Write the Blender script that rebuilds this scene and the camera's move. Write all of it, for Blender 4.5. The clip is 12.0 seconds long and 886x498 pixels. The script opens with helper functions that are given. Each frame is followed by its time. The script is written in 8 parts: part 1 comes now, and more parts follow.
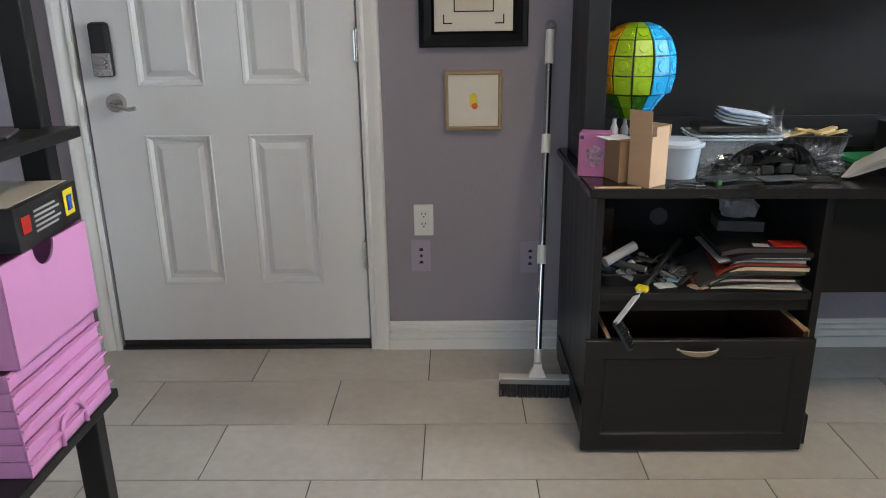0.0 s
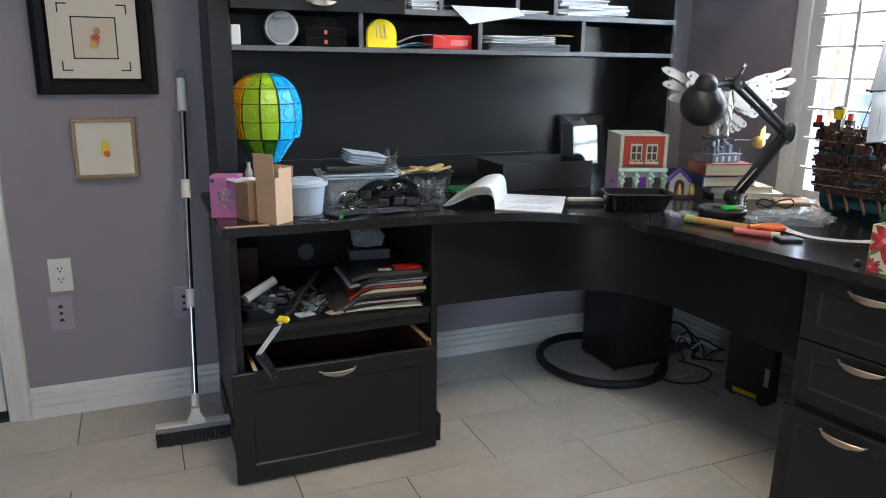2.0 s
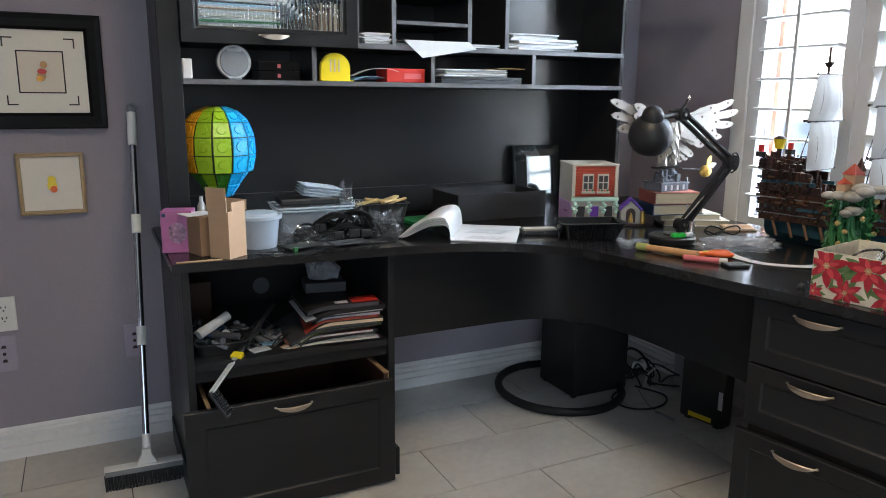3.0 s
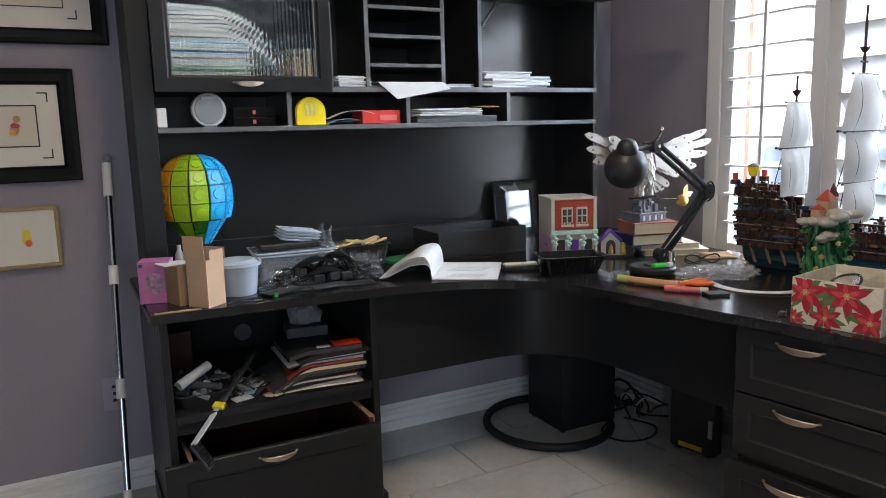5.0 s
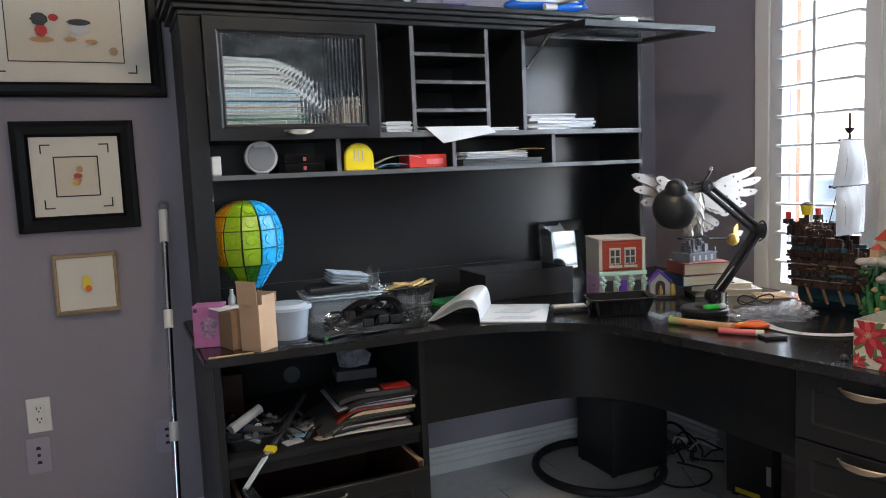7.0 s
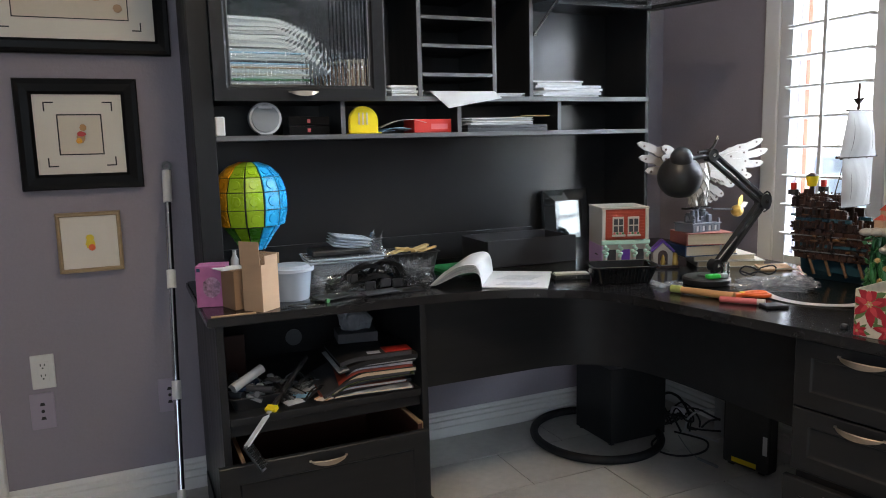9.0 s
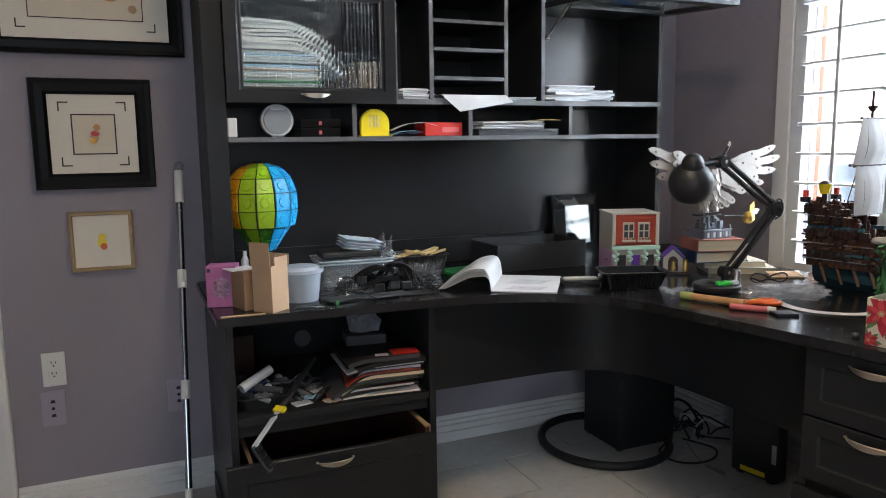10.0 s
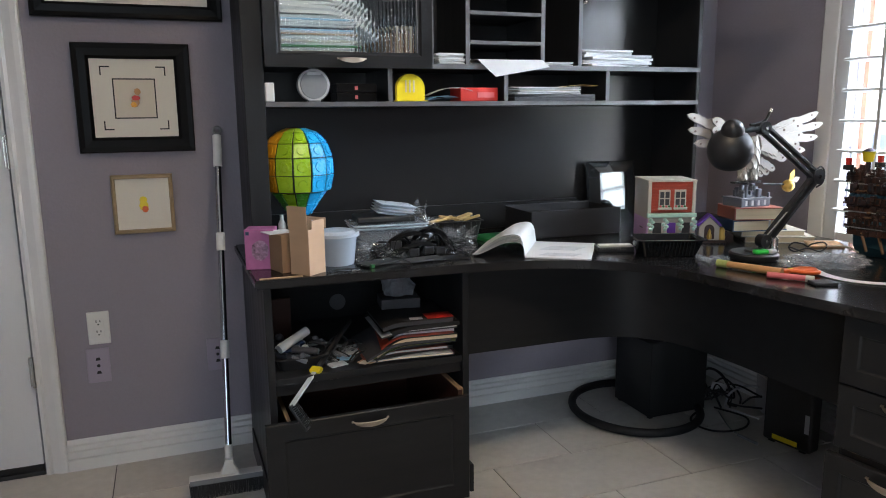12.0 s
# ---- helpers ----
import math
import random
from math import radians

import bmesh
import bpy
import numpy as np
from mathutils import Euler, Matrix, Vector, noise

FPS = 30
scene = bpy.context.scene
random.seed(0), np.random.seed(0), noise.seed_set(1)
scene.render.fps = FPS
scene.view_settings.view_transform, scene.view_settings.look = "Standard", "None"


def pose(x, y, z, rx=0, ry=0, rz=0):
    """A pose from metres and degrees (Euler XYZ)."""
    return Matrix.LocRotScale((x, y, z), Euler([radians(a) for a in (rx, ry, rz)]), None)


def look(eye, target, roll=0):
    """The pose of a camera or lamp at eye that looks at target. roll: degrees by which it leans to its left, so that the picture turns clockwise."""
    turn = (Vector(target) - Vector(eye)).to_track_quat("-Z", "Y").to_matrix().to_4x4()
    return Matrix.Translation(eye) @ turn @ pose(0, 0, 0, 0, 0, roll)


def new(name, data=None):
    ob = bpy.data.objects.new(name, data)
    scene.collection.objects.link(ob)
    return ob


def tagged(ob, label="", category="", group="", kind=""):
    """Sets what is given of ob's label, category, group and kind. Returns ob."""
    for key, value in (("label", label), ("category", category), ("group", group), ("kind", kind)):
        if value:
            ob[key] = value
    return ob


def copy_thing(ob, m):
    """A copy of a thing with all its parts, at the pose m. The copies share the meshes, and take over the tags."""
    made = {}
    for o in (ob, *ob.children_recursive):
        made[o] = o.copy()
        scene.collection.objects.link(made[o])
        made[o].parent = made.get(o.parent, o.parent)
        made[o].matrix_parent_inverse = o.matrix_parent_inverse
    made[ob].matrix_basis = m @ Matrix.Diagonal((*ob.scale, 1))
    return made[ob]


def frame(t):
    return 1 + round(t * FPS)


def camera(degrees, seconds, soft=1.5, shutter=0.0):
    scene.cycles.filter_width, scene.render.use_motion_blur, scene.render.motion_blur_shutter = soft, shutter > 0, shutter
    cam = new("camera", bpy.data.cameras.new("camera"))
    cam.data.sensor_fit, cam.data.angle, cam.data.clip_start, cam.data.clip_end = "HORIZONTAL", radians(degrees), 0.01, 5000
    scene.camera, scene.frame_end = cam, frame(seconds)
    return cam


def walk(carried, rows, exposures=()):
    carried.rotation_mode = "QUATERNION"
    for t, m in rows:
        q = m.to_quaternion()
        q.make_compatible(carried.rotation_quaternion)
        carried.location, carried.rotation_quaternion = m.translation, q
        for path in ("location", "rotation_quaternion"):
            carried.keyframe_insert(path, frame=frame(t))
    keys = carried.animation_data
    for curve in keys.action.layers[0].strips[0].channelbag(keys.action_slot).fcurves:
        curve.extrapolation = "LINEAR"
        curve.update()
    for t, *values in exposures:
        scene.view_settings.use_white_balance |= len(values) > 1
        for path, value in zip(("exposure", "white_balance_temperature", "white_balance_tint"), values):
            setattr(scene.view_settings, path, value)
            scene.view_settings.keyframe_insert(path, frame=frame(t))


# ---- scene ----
cam = camera(62.8, 12.0, soft=1.0)
PATH = [
    (0, (0.171, 0.237, 1.196), (0.137, 2.14, 0.583), -0.8),
    (0.5, (0.215, 0.172, 1.201), (0.362, 2.077, 0.611), 0.1),
    (1, (0.285, 0.125, 1.197), (0.699, 2.004, 0.648), 0.7),
    (1.5, (0.313, 0.1, 1.201), (0.948, 1.924, 0.68), 1.0),
    (2, (0.337, 0.082, 1.203), (1.088, 1.869, 0.709), 0.7),
    (2.5, (0.342, 0.08, 1.203), (1.153, 1.849, 0.741), 0.5),
    (3, (0.344, 0.076, 1.208), (1.205, 1.834, 0.795), 0.5),
    (5, (0.36, 0.079, 1.223), (1.266, 1.833, 0.901), -1.5),
    (5.5, (0.356, 0.08, 1.231), (1.239, 1.851, 0.94), -1.9),
    (6, (0.348, 0.08, 1.242), (1.184, 1.878, 0.983), -2.3),
    (6.5, (0.337, 0.086, 1.243), (1.144, 1.901, 1.008), -2.5),
    (7, (0.339, 0.083, 1.241), (1.153, 1.897, 1.025), -2.4),
    (9, (0.337, 0.081, 1.215), (1.138, 1.891, 0.926), -1.4),
    (9.5, (0.338, 0.081, 1.209), (1.126, 1.898, 0.924), -1.0),
    (10, (0.337, 0.08, 1.217), (1.114, 1.901, 0.936), -0.8),
    (10.5, (0.335, 0.075, 1.214), (1.094, 1.903, 0.927), -0.8),
    (11, (0.332, 0.073, 1.216), (1.066, 1.906, 0.896), -0.8),
    (11.5, (0.324, 0.069, 1.215), (1.031, 1.907, 0.865), -0.7),
    (12, (0.319, 0.072, 1.21), (1.013, 1.911, 0.844), -0.6),
]
walk(cam, [(t, look(eye, target, roll)) for t, eye, target, roll in PATH],
     [(0, -0.16, 6450, 10), (0.5, -0.2, 6400, 10), (1.0, -0.1, 6150, 10), (1.5, -0.02, 6000, 10), (2.0, -0.08, 6000, 10), (3.0, -0.22, 6100, 11),
      (5.0, -0.36, 6250, 13), (7.0, -0.38, 6250, 13), (9.0, -0.46, 6350, 13), (12.0, -0.36, 6250, 13)])

# ---- world and light ----
world = bpy.data.worlds.new("sky")
scene.world = world
world.use_nodes = True
wn = world.node_tree.nodes
sky = wn.new("ShaderNodeTexSky")
sky.sky_type = "NISHITA"
sky.sun_disc = False
sky.sun_elevation = radians(48)
sky.sun_rotation = radians(200)
wn["Background"].inputs[1].default_value = 0.1
world.node_tree.links.new(sky.outputs[0], wn["Background"].inputs[0])

sun = new("sun", bpy.data.lights.new("sun", "SUN"))
sun.data.energy, sun.data.angle, sun.data.color = 2.5, radians(0.5), (1.0, 0.95, 0.88)
sun.matrix_world = look((-6, -8, 9), (0, 0, 0))


def opening_lamp(name, eye, target, w, h, watts, colour):
    """An area lamp at an opening, for sky light and for added fill."""
    lamp = new(name, bpy.data.lights.new(name, "AREA"))
    lamp.data.shape, lamp.data.size, lamp.data.size_y = "RECTANGLE", w, h
    lamp.data.energy, lamp.data.color = watts, colour
    lamp.matrix_world = look(eye, target)
    return lamp


# cool fill through an added, unseen rear opening, and daylight of the shuttered window
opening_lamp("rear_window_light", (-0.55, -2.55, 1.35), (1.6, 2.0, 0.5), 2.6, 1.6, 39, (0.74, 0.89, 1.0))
opening_lamp("side_window_light", (4.1, 1.1, 2.4), (1.6, 1.75, 1.0), 2.4, 1.4, 1350, (0.74, 0.88, 1.0))

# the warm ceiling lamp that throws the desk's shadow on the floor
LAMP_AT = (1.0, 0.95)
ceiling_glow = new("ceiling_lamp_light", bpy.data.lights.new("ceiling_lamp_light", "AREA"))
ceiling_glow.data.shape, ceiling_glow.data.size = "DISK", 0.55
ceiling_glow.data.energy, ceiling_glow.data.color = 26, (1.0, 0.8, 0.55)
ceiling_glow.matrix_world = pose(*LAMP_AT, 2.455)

# ---- materials ----


def material(name, colour, rough=0.5, metal=0.0, vary=0.08, scale=6.0, fine=90.0, bump=0.02, stretch=(1, 1, 1),
             rand=0.0, spec=0.5, coat=0.0, coords="Object", trans=0.0, alpha=1.0, emit=0.0, ior=1.45, rvary=0.08):
    """A procedural surface: broad blotches and fine grain in colour, roughness and relief."""
    m = bpy.data.materials.new(name)
    m.use_nodes = True
    nt = m.node_tree
    b = nt.nodes["Principled BSDF"]
    link = nt.links.new
    tc = nt.nodes.new("ShaderNodeTexCoord")
    mp = nt.nodes.new("ShaderNodeMapping")
    mp.inputs["Scale"].default_value = stretch
    if coords == "World":
        # each piece takes its own stretch of the pattern
        geo = nt.nodes.new("ShaderNodeNewGeometry")
        info = nt.nodes.new("ShaderNodeObjectInfo")
        far = nt.nodes.new("ShaderNodeVectorMath")
        far.operation = "MULTIPLY_ADD"
        link(info.outputs["Random"], far.inputs[0])
        far.inputs[1].default_value = (37, 23, 11)
        link(geo.outputs["Position"], far.inputs[2])
        link(far.outputs[0], mp.inputs["Vector"])
    else:
        link(tc.outputs[coords], mp.inputs["Vector"])
    broad = nt.nodes.new("ShaderNodeTexNoise")
    broad.inputs["Scale"].default_value, broad.inputs["Detail"].default_value = scale, 5
    grain = nt.nodes.new("ShaderNodeTexNoise")
    grain.inputs["Scale"].default_value, grain.inputs["Detail"].default_value = fine, 3
    link(mp.outputs[0], broad.inputs["Vector"])
    link(mp.outputs[0], grain.inputs["Vector"])
    mix = nt.nodes.new("ShaderNodeMath")
    mix.operation = "MULTIPLY_ADD"
    link(grain.outputs["Fac"], mix.inputs[0])
    mix.inputs[1].default_value = 0.45
    link(broad.outputs["Fac"], mix.inputs[2])
    value = nt.nodes.new("ShaderNodeMapRange")
    value.inputs["From Min"].default_value, value.inputs["From Max"].default_value = 0.4, 1.05
    value.inputs["To Min"].default_value, value.inputs["To Max"].default_value = 1 - vary, 1 + vary
    link(mix.outputs[0], value.inputs["Value"])
    hsv = nt.nodes.new("ShaderNodeHueSaturation")
    hsv.inputs["Color"].default_value = (*colour, 1)
    if rand:
        oi = nt.nodes.new("ShaderNodeObjectInfo")
        rr = nt.nodes.new("ShaderNodeMapRange")
        rr.inputs["To Min"].default_value, rr.inputs["To Max"].default_value = -rand, rand
        link(oi.outputs["Random"], rr.inputs["Value"])
        add = nt.nodes.new("ShaderNodeMath")
        link(value.outputs[0], add.inputs[0])
        link(rr.outputs[0], add.inputs[1])
        link(add.outputs[0], hsv.inputs["Value"])
    else:
        link(value.outputs[0], hsv.inputs["Value"])
    link(hsv.outputs[0], b.inputs["Base Color"])
    rg = nt.nodes.new("ShaderNodeMapRange")
    rg.inputs["From Min"].default_value, rg.inputs["From Max"].default_value = 0.4, 1.05
    rg.inputs["To Min"].default_value, rg.inputs["To Max"].default_value = max(0.02, rough - rvary), min(1, rough + rvary)
    link(mix.outputs[0], rg.inputs["Value"])
    link(rg.outputs[0], b.inputs["Roughness"])
    b.inputs["Metallic"].default_value = metal
    b.inputs["Specular IOR Level"].default_value = spec
    b.inputs["Coat Weight"].default_value = coat
    b.inputs["Transmission Weight"].default_value = trans
    b.inputs["Alpha"].default_value = alpha
    b.inputs["IOR"].default_value = ior
    if emit:
        b.inputs["Emission Color"].default_value = (*colour, 1)
        b.inputs["Emission Strength"].default_value = emit
    if bump:
        bp = nt.nodes.new("ShaderNodeBump")
        bp.inputs["Strength"].default_value = min(1.0, bump * 8)
        bp.inputs["Distance"].default_value = 0.002
        link(mix.outputs[0], bp.inputs["Height"])
        link(bp.outputs[0], b.inputs["Normal"])
    return m


M_WALL = material("lavender_wall_paint", (0.292, 0.264, 0.302), 0.7, vary=0.06, scale=2.0, fine=105, bump=0.125, spec=0.3)
M_WHITE = material("white_trim_paint", (0.76, 0.75, 0.73), 0.42, vary=0.03, scale=3, fine=60, bump=0.02)
M_DOOR = material("white_door_paint", (0.74, 0.745, 0.75), 0.45, vary=0.03, scale=2, fine=50, bump=0.03, stretch=(4, 4, 0.6))
M_CEIL = material("ceiling_paint", (0.78, 0.77, 0.75), 0.8, vary=0.03, scale=3, fine=120, bump=0.06)
M_GROUT = material("grout", (0.11, 0.105, 0.1), 0.9, vary=0.15, scale=10, bump=0.08)
M_TILE = material("grey_stone_tile", (0.53, 0.505, 0.465), 0.4, vary=0.2, scale=2.6, fine=34, bump=0.02, rand=0.045, coords="World")
M_BLACK = material("black_brown_laminate", (0.0165, 0.0168, 0.0178), 0.37, vary=0.18, scale=4, fine=70, bump=0.008, stretch=(0.5, 6, 6), spec=0.3)
M_BLACKV = material("black_brown_laminate_upright", (0.0165, 0.0168, 0.0178), 0.37, vary=0.18, scale=4, fine=70, bump=0.008, stretch=(6, 6, 0.5), spec=0.3)
M_TOP = material("satin_black_desk_top", (0.013, 0.0125, 0.013), 0.17, vary=0.2, scale=4, fine=70, bump=0.008, stretch=(0.5, 6, 6), rvary=0.05)
M_HBACK = material("satin_black_back_board", (0.0125, 0.0122, 0.0126), 0.3, vary=0.04, scale=3, fine=20, bump=0, rvary=0.003, spec=0.7)
M_CONCRETE_D = material("grey_grommet_plastic", (0.09, 0.09, 0.095), 0.5, vary=0.08)
M_EDGE = material("grey_worn_shelf_edge", (0.115, 0.115, 0.12), 0.4, vary=0.15, scale=8, bump=0.02)
M_DARKWOOD = material("red_brown_drawer_lining", (0.06, 0.022, 0.014), 0.5, vary=0.25, scale=5, fine=60, stretch=(1, 8, 8))
M_PLY = material("pale_plywood_edge", (0.46, 0.29, 0.16), 0.6, vary=0.15, scale=8, stretch=(8, 1, 1))
M_PULL = material("satin_champagne_pull", (0.5, 0.42, 0.34), 0.38, metal=1.0, vary=0.08, fine=200, bump=0.01)
M_REED = material("tinted_reeded_glass", (0.72, 0.78, 0.77), 0.03, trans=1.0, vary=0.0, bump=0, rvary=0.01)
M_NICKEL = material("brushed_nickel", (0.58, 0.56, 0.53), 0.24, metal=1.0, vary=0.05, fine=200, bump=0.01)
M_CHROME = material("chrome_tube", (0.5, 0.5, 0.51), 0.12, metal=1.0, vary=0.03, bump=0)
M_PLASTIC_B = material("black_plastic", (0.02, 0.02, 0.021), 0.42, vary=0.12, bump=0.02)
M_PLASTIC_W = material("white_plastic", (0.72, 0.71, 0.68), 0.4, vary=0.03, bump=0.01)
M_PLASTIC_G = material("grey_plastic", (0.2, 0.21, 0.22), 0.45, vary=0.08, bump=0.02)
M_RUBBER = material("black_ribbed_rubber", (0.012, 0.012, 0.013), 0.6, vary=0.15, bump=0.05)
M_PURPLE_PLATE = material("lavender_wall_plate", (0.36, 0.31, 0.385), 0.4, vary=0.05, bump=0.02)
M_GLASS = material("clear_glass", (1, 1, 1), 0.02, trans=1.0, vary=0.0, bump=0, rvary=0.01)


def thin_film(name, clear, rough, body=0.0, body_colour=(0.6, 0.63, 0.66)):
    """Thin clear plastic: mostly let through, a little mirrored, a little milky."""
    m = bpy.data.materials.new(name)
    m.use_nodes = True
    nt = m.node_tree
    nt.nodes.remove(nt.nodes["Principled BSDF"])
    through_ = nt.nodes.new("ShaderNodeBsdfTransparent")
    through_.inputs[0].default_value = (0.985, 0.99, 0.995, 1)
    gloss = nt.nodes.new("ShaderNodeBsdfGlossy")
    gloss.inputs["Roughness"].default_value = rough
    milk = nt.nodes.new("ShaderNodeBsdfPrincipled")
    milk.inputs["Base Color"].default_value = (*body_colour, 1)
    milk.inputs["Roughness"].default_value = 0.35
    a, b = nt.nodes.new("ShaderNodeMixShader"), nt.nodes.new("ShaderNodeMixShader")
    a.inputs[0].default_value, b.inputs[0].default_value = 1 - clear, body
    wrinkle = nt.nodes.new("ShaderNodeTexNoise")
    wrinkle.inputs["Scale"].default_value, wrinkle.inputs["Detail"].default_value = 60, 4
    tc = nt.nodes.new("ShaderNodeTexCoord")
    bp = nt.nodes.new("ShaderNodeBump")
    bp.inputs["Strength"].default_value, bp.inputs["Distance"].default_value = 0.35, 0.003
    nt.links.new(tc.outputs["Object"], wrinkle.inputs["Vector"])
    nt.links.new(wrinkle.outputs["Fac"], bp.inputs["Height"])
    nt.links.new(bp.outputs[0], gloss.inputs["Normal"])
    nt.links.new(through_.outputs[0], a.inputs[1])
    nt.links.new(gloss.outputs[0], a.inputs[2])
    nt.links.new(a.outputs[0], b.inputs[1])
    nt.links.new(milk.outputs[0], b.inputs[2])
    nt.links.new(b.outputs[0], nt.nodes["Material Output"].inputs["Surface"])
    return m


M_BROWNTRIM = material("red_brown_trim", (0.3, 0.13, 0.08), 0.6, vary=0.15)
M_SHUTTER = material("white_shutter_paint", (0.66, 0.66, 0.66), 0.4, vary=0.02, bump=0.01)

# ---- helpers for building ----
WORLD = {}


def thing(name, at, label="", category="", group="", rz=0.0, world_coords=False, kind="", rx=0.0, ry=0.0):
    """An Empty at the thing's base; its parts are given in its own coordinates, or in the world's."""
    root = new(name)
    root.empty_display_size = 0.05
    root.matrix_basis = pose(*at, rx, ry, rz)
    tagged(root, label, category, group, kind)
    if world_coords:
        WORLD[root.name] = root.matrix_basis.inverted()
    return root


def mesh_of(name, bm, mats, smooth=False):
    me = bpy.data.meshes.new(name)
    bmesh.ops.recalc_face_normals(bm, faces=bm.faces)
    if smooth:
        for f in bm.faces:
            f.smooth = True
        for e in bm.edges:
            if len(e.link_faces) == 2 and e.calc_face_angle(0) > 0.7:
                e.smooth = False
    bm.to_mesh(me)
    bm.free()
    for m in mats if isinstance(mats, (list, tuple)) else [mats]:
        me.materials.append(m)
    return me


def part(name, bm, mat, parent=None, label="", smooth=False):
    ob = new(name, mesh_of(name, bm, mat, smooth))
    if parent is not None:
        ob.parent = parent
        if parent.name in WORLD:
            ob.matrix_parent_inverse = WORLD[parent.name]
    if label:
        tagged(ob, label)
    return ob


def bx(bm, lo, hi, bevel=0.0, m=None, seg=2, mi=0):
    """A box from corner lo to corner hi, its edges rounded, turned by m."""
    c = [(a + b) / 2 for a, b in zip(lo, hi)]
    s = [abs(b - a) for a, b in zip(lo, hi)]
    r = bmesh.ops.create_cube(bm, size=1, matrix=Matrix.Translation(c) @ Matrix.Diagonal((*s, 1)))
    vs = r["verts"]
    fs = {f for v in vs for f in v.link_faces}
    if bevel:
        es = list({e for v in vs for e in v.link_edges})
        r2 = bmesh.ops.bevel(bm, geom=es, offset=min(bevel, min(s) * 0.45), segments=seg, affect="EDGES", profile=0.5)
        vs = list({v for f in r2["faces"] for v in f.verts} | {v for v in vs if v.is_valid})
        fs = {f for v in vs for f in v.link_faces}
    for f in fs:
        f.material_index = mi
    if m is not None:
        bmesh.ops.transform(bm, matrix=m, verts=vs)
    return vs


def box(name, lo, hi, mat, parent=None, bevel=0.0015, label="", m=None):
    bm = bmesh.new()
    bx(bm, lo, hi, bevel, m)
    return part(name, bm, mat, parent, label)


def cyl(bm, p, q, r, r2=None, n=20, cap=True):
    """A rod from p to q."""
    p, q = Vector(p), Vector(q)
    d = q - p
    m = Matrix.Translation((p + q) / 2) @ d.to_track_quat("Z", "Y").to_matrix().to_4x4()
    return bmesh.ops.create_cone(bm, cap_ends=cap, segments=n, radius1=r, radius2=r if r2 is None else r2, depth=d.length, matrix=m)["verts"]


def rod(name, p, q, r, mat, parent=None, r2=None, n=20, label=""):
    bm = bmesh.new()
    cyl(bm, p, q, r, r2, n)
    return part(name, bm, mat, parent, label, smooth=True)


def lathe(bm, profile, n=28, m=None, mi=0):
    """A body turned about z, from (radius, z) pairs."""
    rings = []
    for r, z in profile:
        rings.append([bm.verts.new((r * math.cos(2 * math.pi * i / n), r * math.sin(2 * math.pi * i / n), z)) for i in range(n)])
    vs = [v for ring in rings for v in ring]
    for a, b in zip(rings, rings[1:]):
        for i in range(n):
            f = bm.faces.new((a[i], a[(i + 1) % n], b[(i + 1) % n], b[i]))
            f.material_index = mi
    for ring in (rings[0], rings[-1]):
        if (ring[0].co - ring[n // 2].co).length > 1e-4:
            bm.faces.new(ring).material_index = mi
    if m is not None:
        bmesh.ops.transform(bm, matrix=m, verts=vs)
    return vs


def prism(bm, pts, z0, z1, m=None, mi=0):
    """A plate of the outline pts (x, y), from z0 to z1."""
    lo = [bm.verts.new((x, y, z0)) for x, y in pts]
    hi = [bm.verts.new((x, y, z1)) for x, y in pts]
    fs = [bm.faces.new(lo), bm.faces.new(hi)]
    n = len(pts)
    for i in range(n):
        fs.append(bm.faces.new((lo[i], lo[(i + 1) % n], hi[(i + 1) % n], hi[i])))
    for f in fs:
        f.material_index = mi
    if m is not None:
        bmesh.ops.transform(bm, matrix=m, verts=lo + hi)
    return lo + hi


def tube(name, pts, r, mat, parent=None, label="", n=8, closed=False, sub=6):
    """A round cord along a smooth line through pts."""
    P = [Vector(p) for p in pts]
    line = []
    k = len(P)
    span = range(k if closed else k - 1)
    for i in span:
        a, b, c, d = (P[(i - 1) % k] if closed or i else P[0] * 2 - P[1], P[i], P[(i + 1) % k],
                      P[(i + 2) % k] if closed or i + 2 < k else P[-1] * 2 - P[-2])
        for j in range(sub):
            t = j / sub
            line.append(0.5 * ((2 * b) + (c - a) * t + (2 * a - 5 * b + 4 * c - d) * t * t + (3 * b - a - 3 * c + d) * t ** 3))
    if not closed:
        line.append(P[-1])
    bm = bmesh.new()
    rings = []
    L = len(line)
    side = Vector((0, 0, 1))
    for i, p in enumerate(line):
        q0, q1 = (line[(i - 1) % L], line[(i + 1) % L]) if closed else (line[max(i - 1, 0)], line[min(i + 1, L - 1)])
        d = (q1 - q0).normalized()
        side = (side - d * side.dot(d))
        side = side.normalized() if side.length > 1e-3 else d.orthogonal().normalized()
        up = d.cross(side)
        rings.append([bm.verts.new(p + r * (math.cos(2 * math.pi * a / n) * side + math.sin(2 * math.pi * a / n) * up)) for a in range(n)])
    for i in range(L if closed else L - 1):
        a, b = rings[i], rings[(i + 1) % L]
        for j in range(n):
            bm.faces.new((a[j], a[(j + 1) % n], b[(j + 1) % n], b[j]))
    if not closed:
        bm.faces.new(rings[0])
        bm.faces.new(rings[-1])
    return part(name, bm, mat, parent, label, smooth=True)


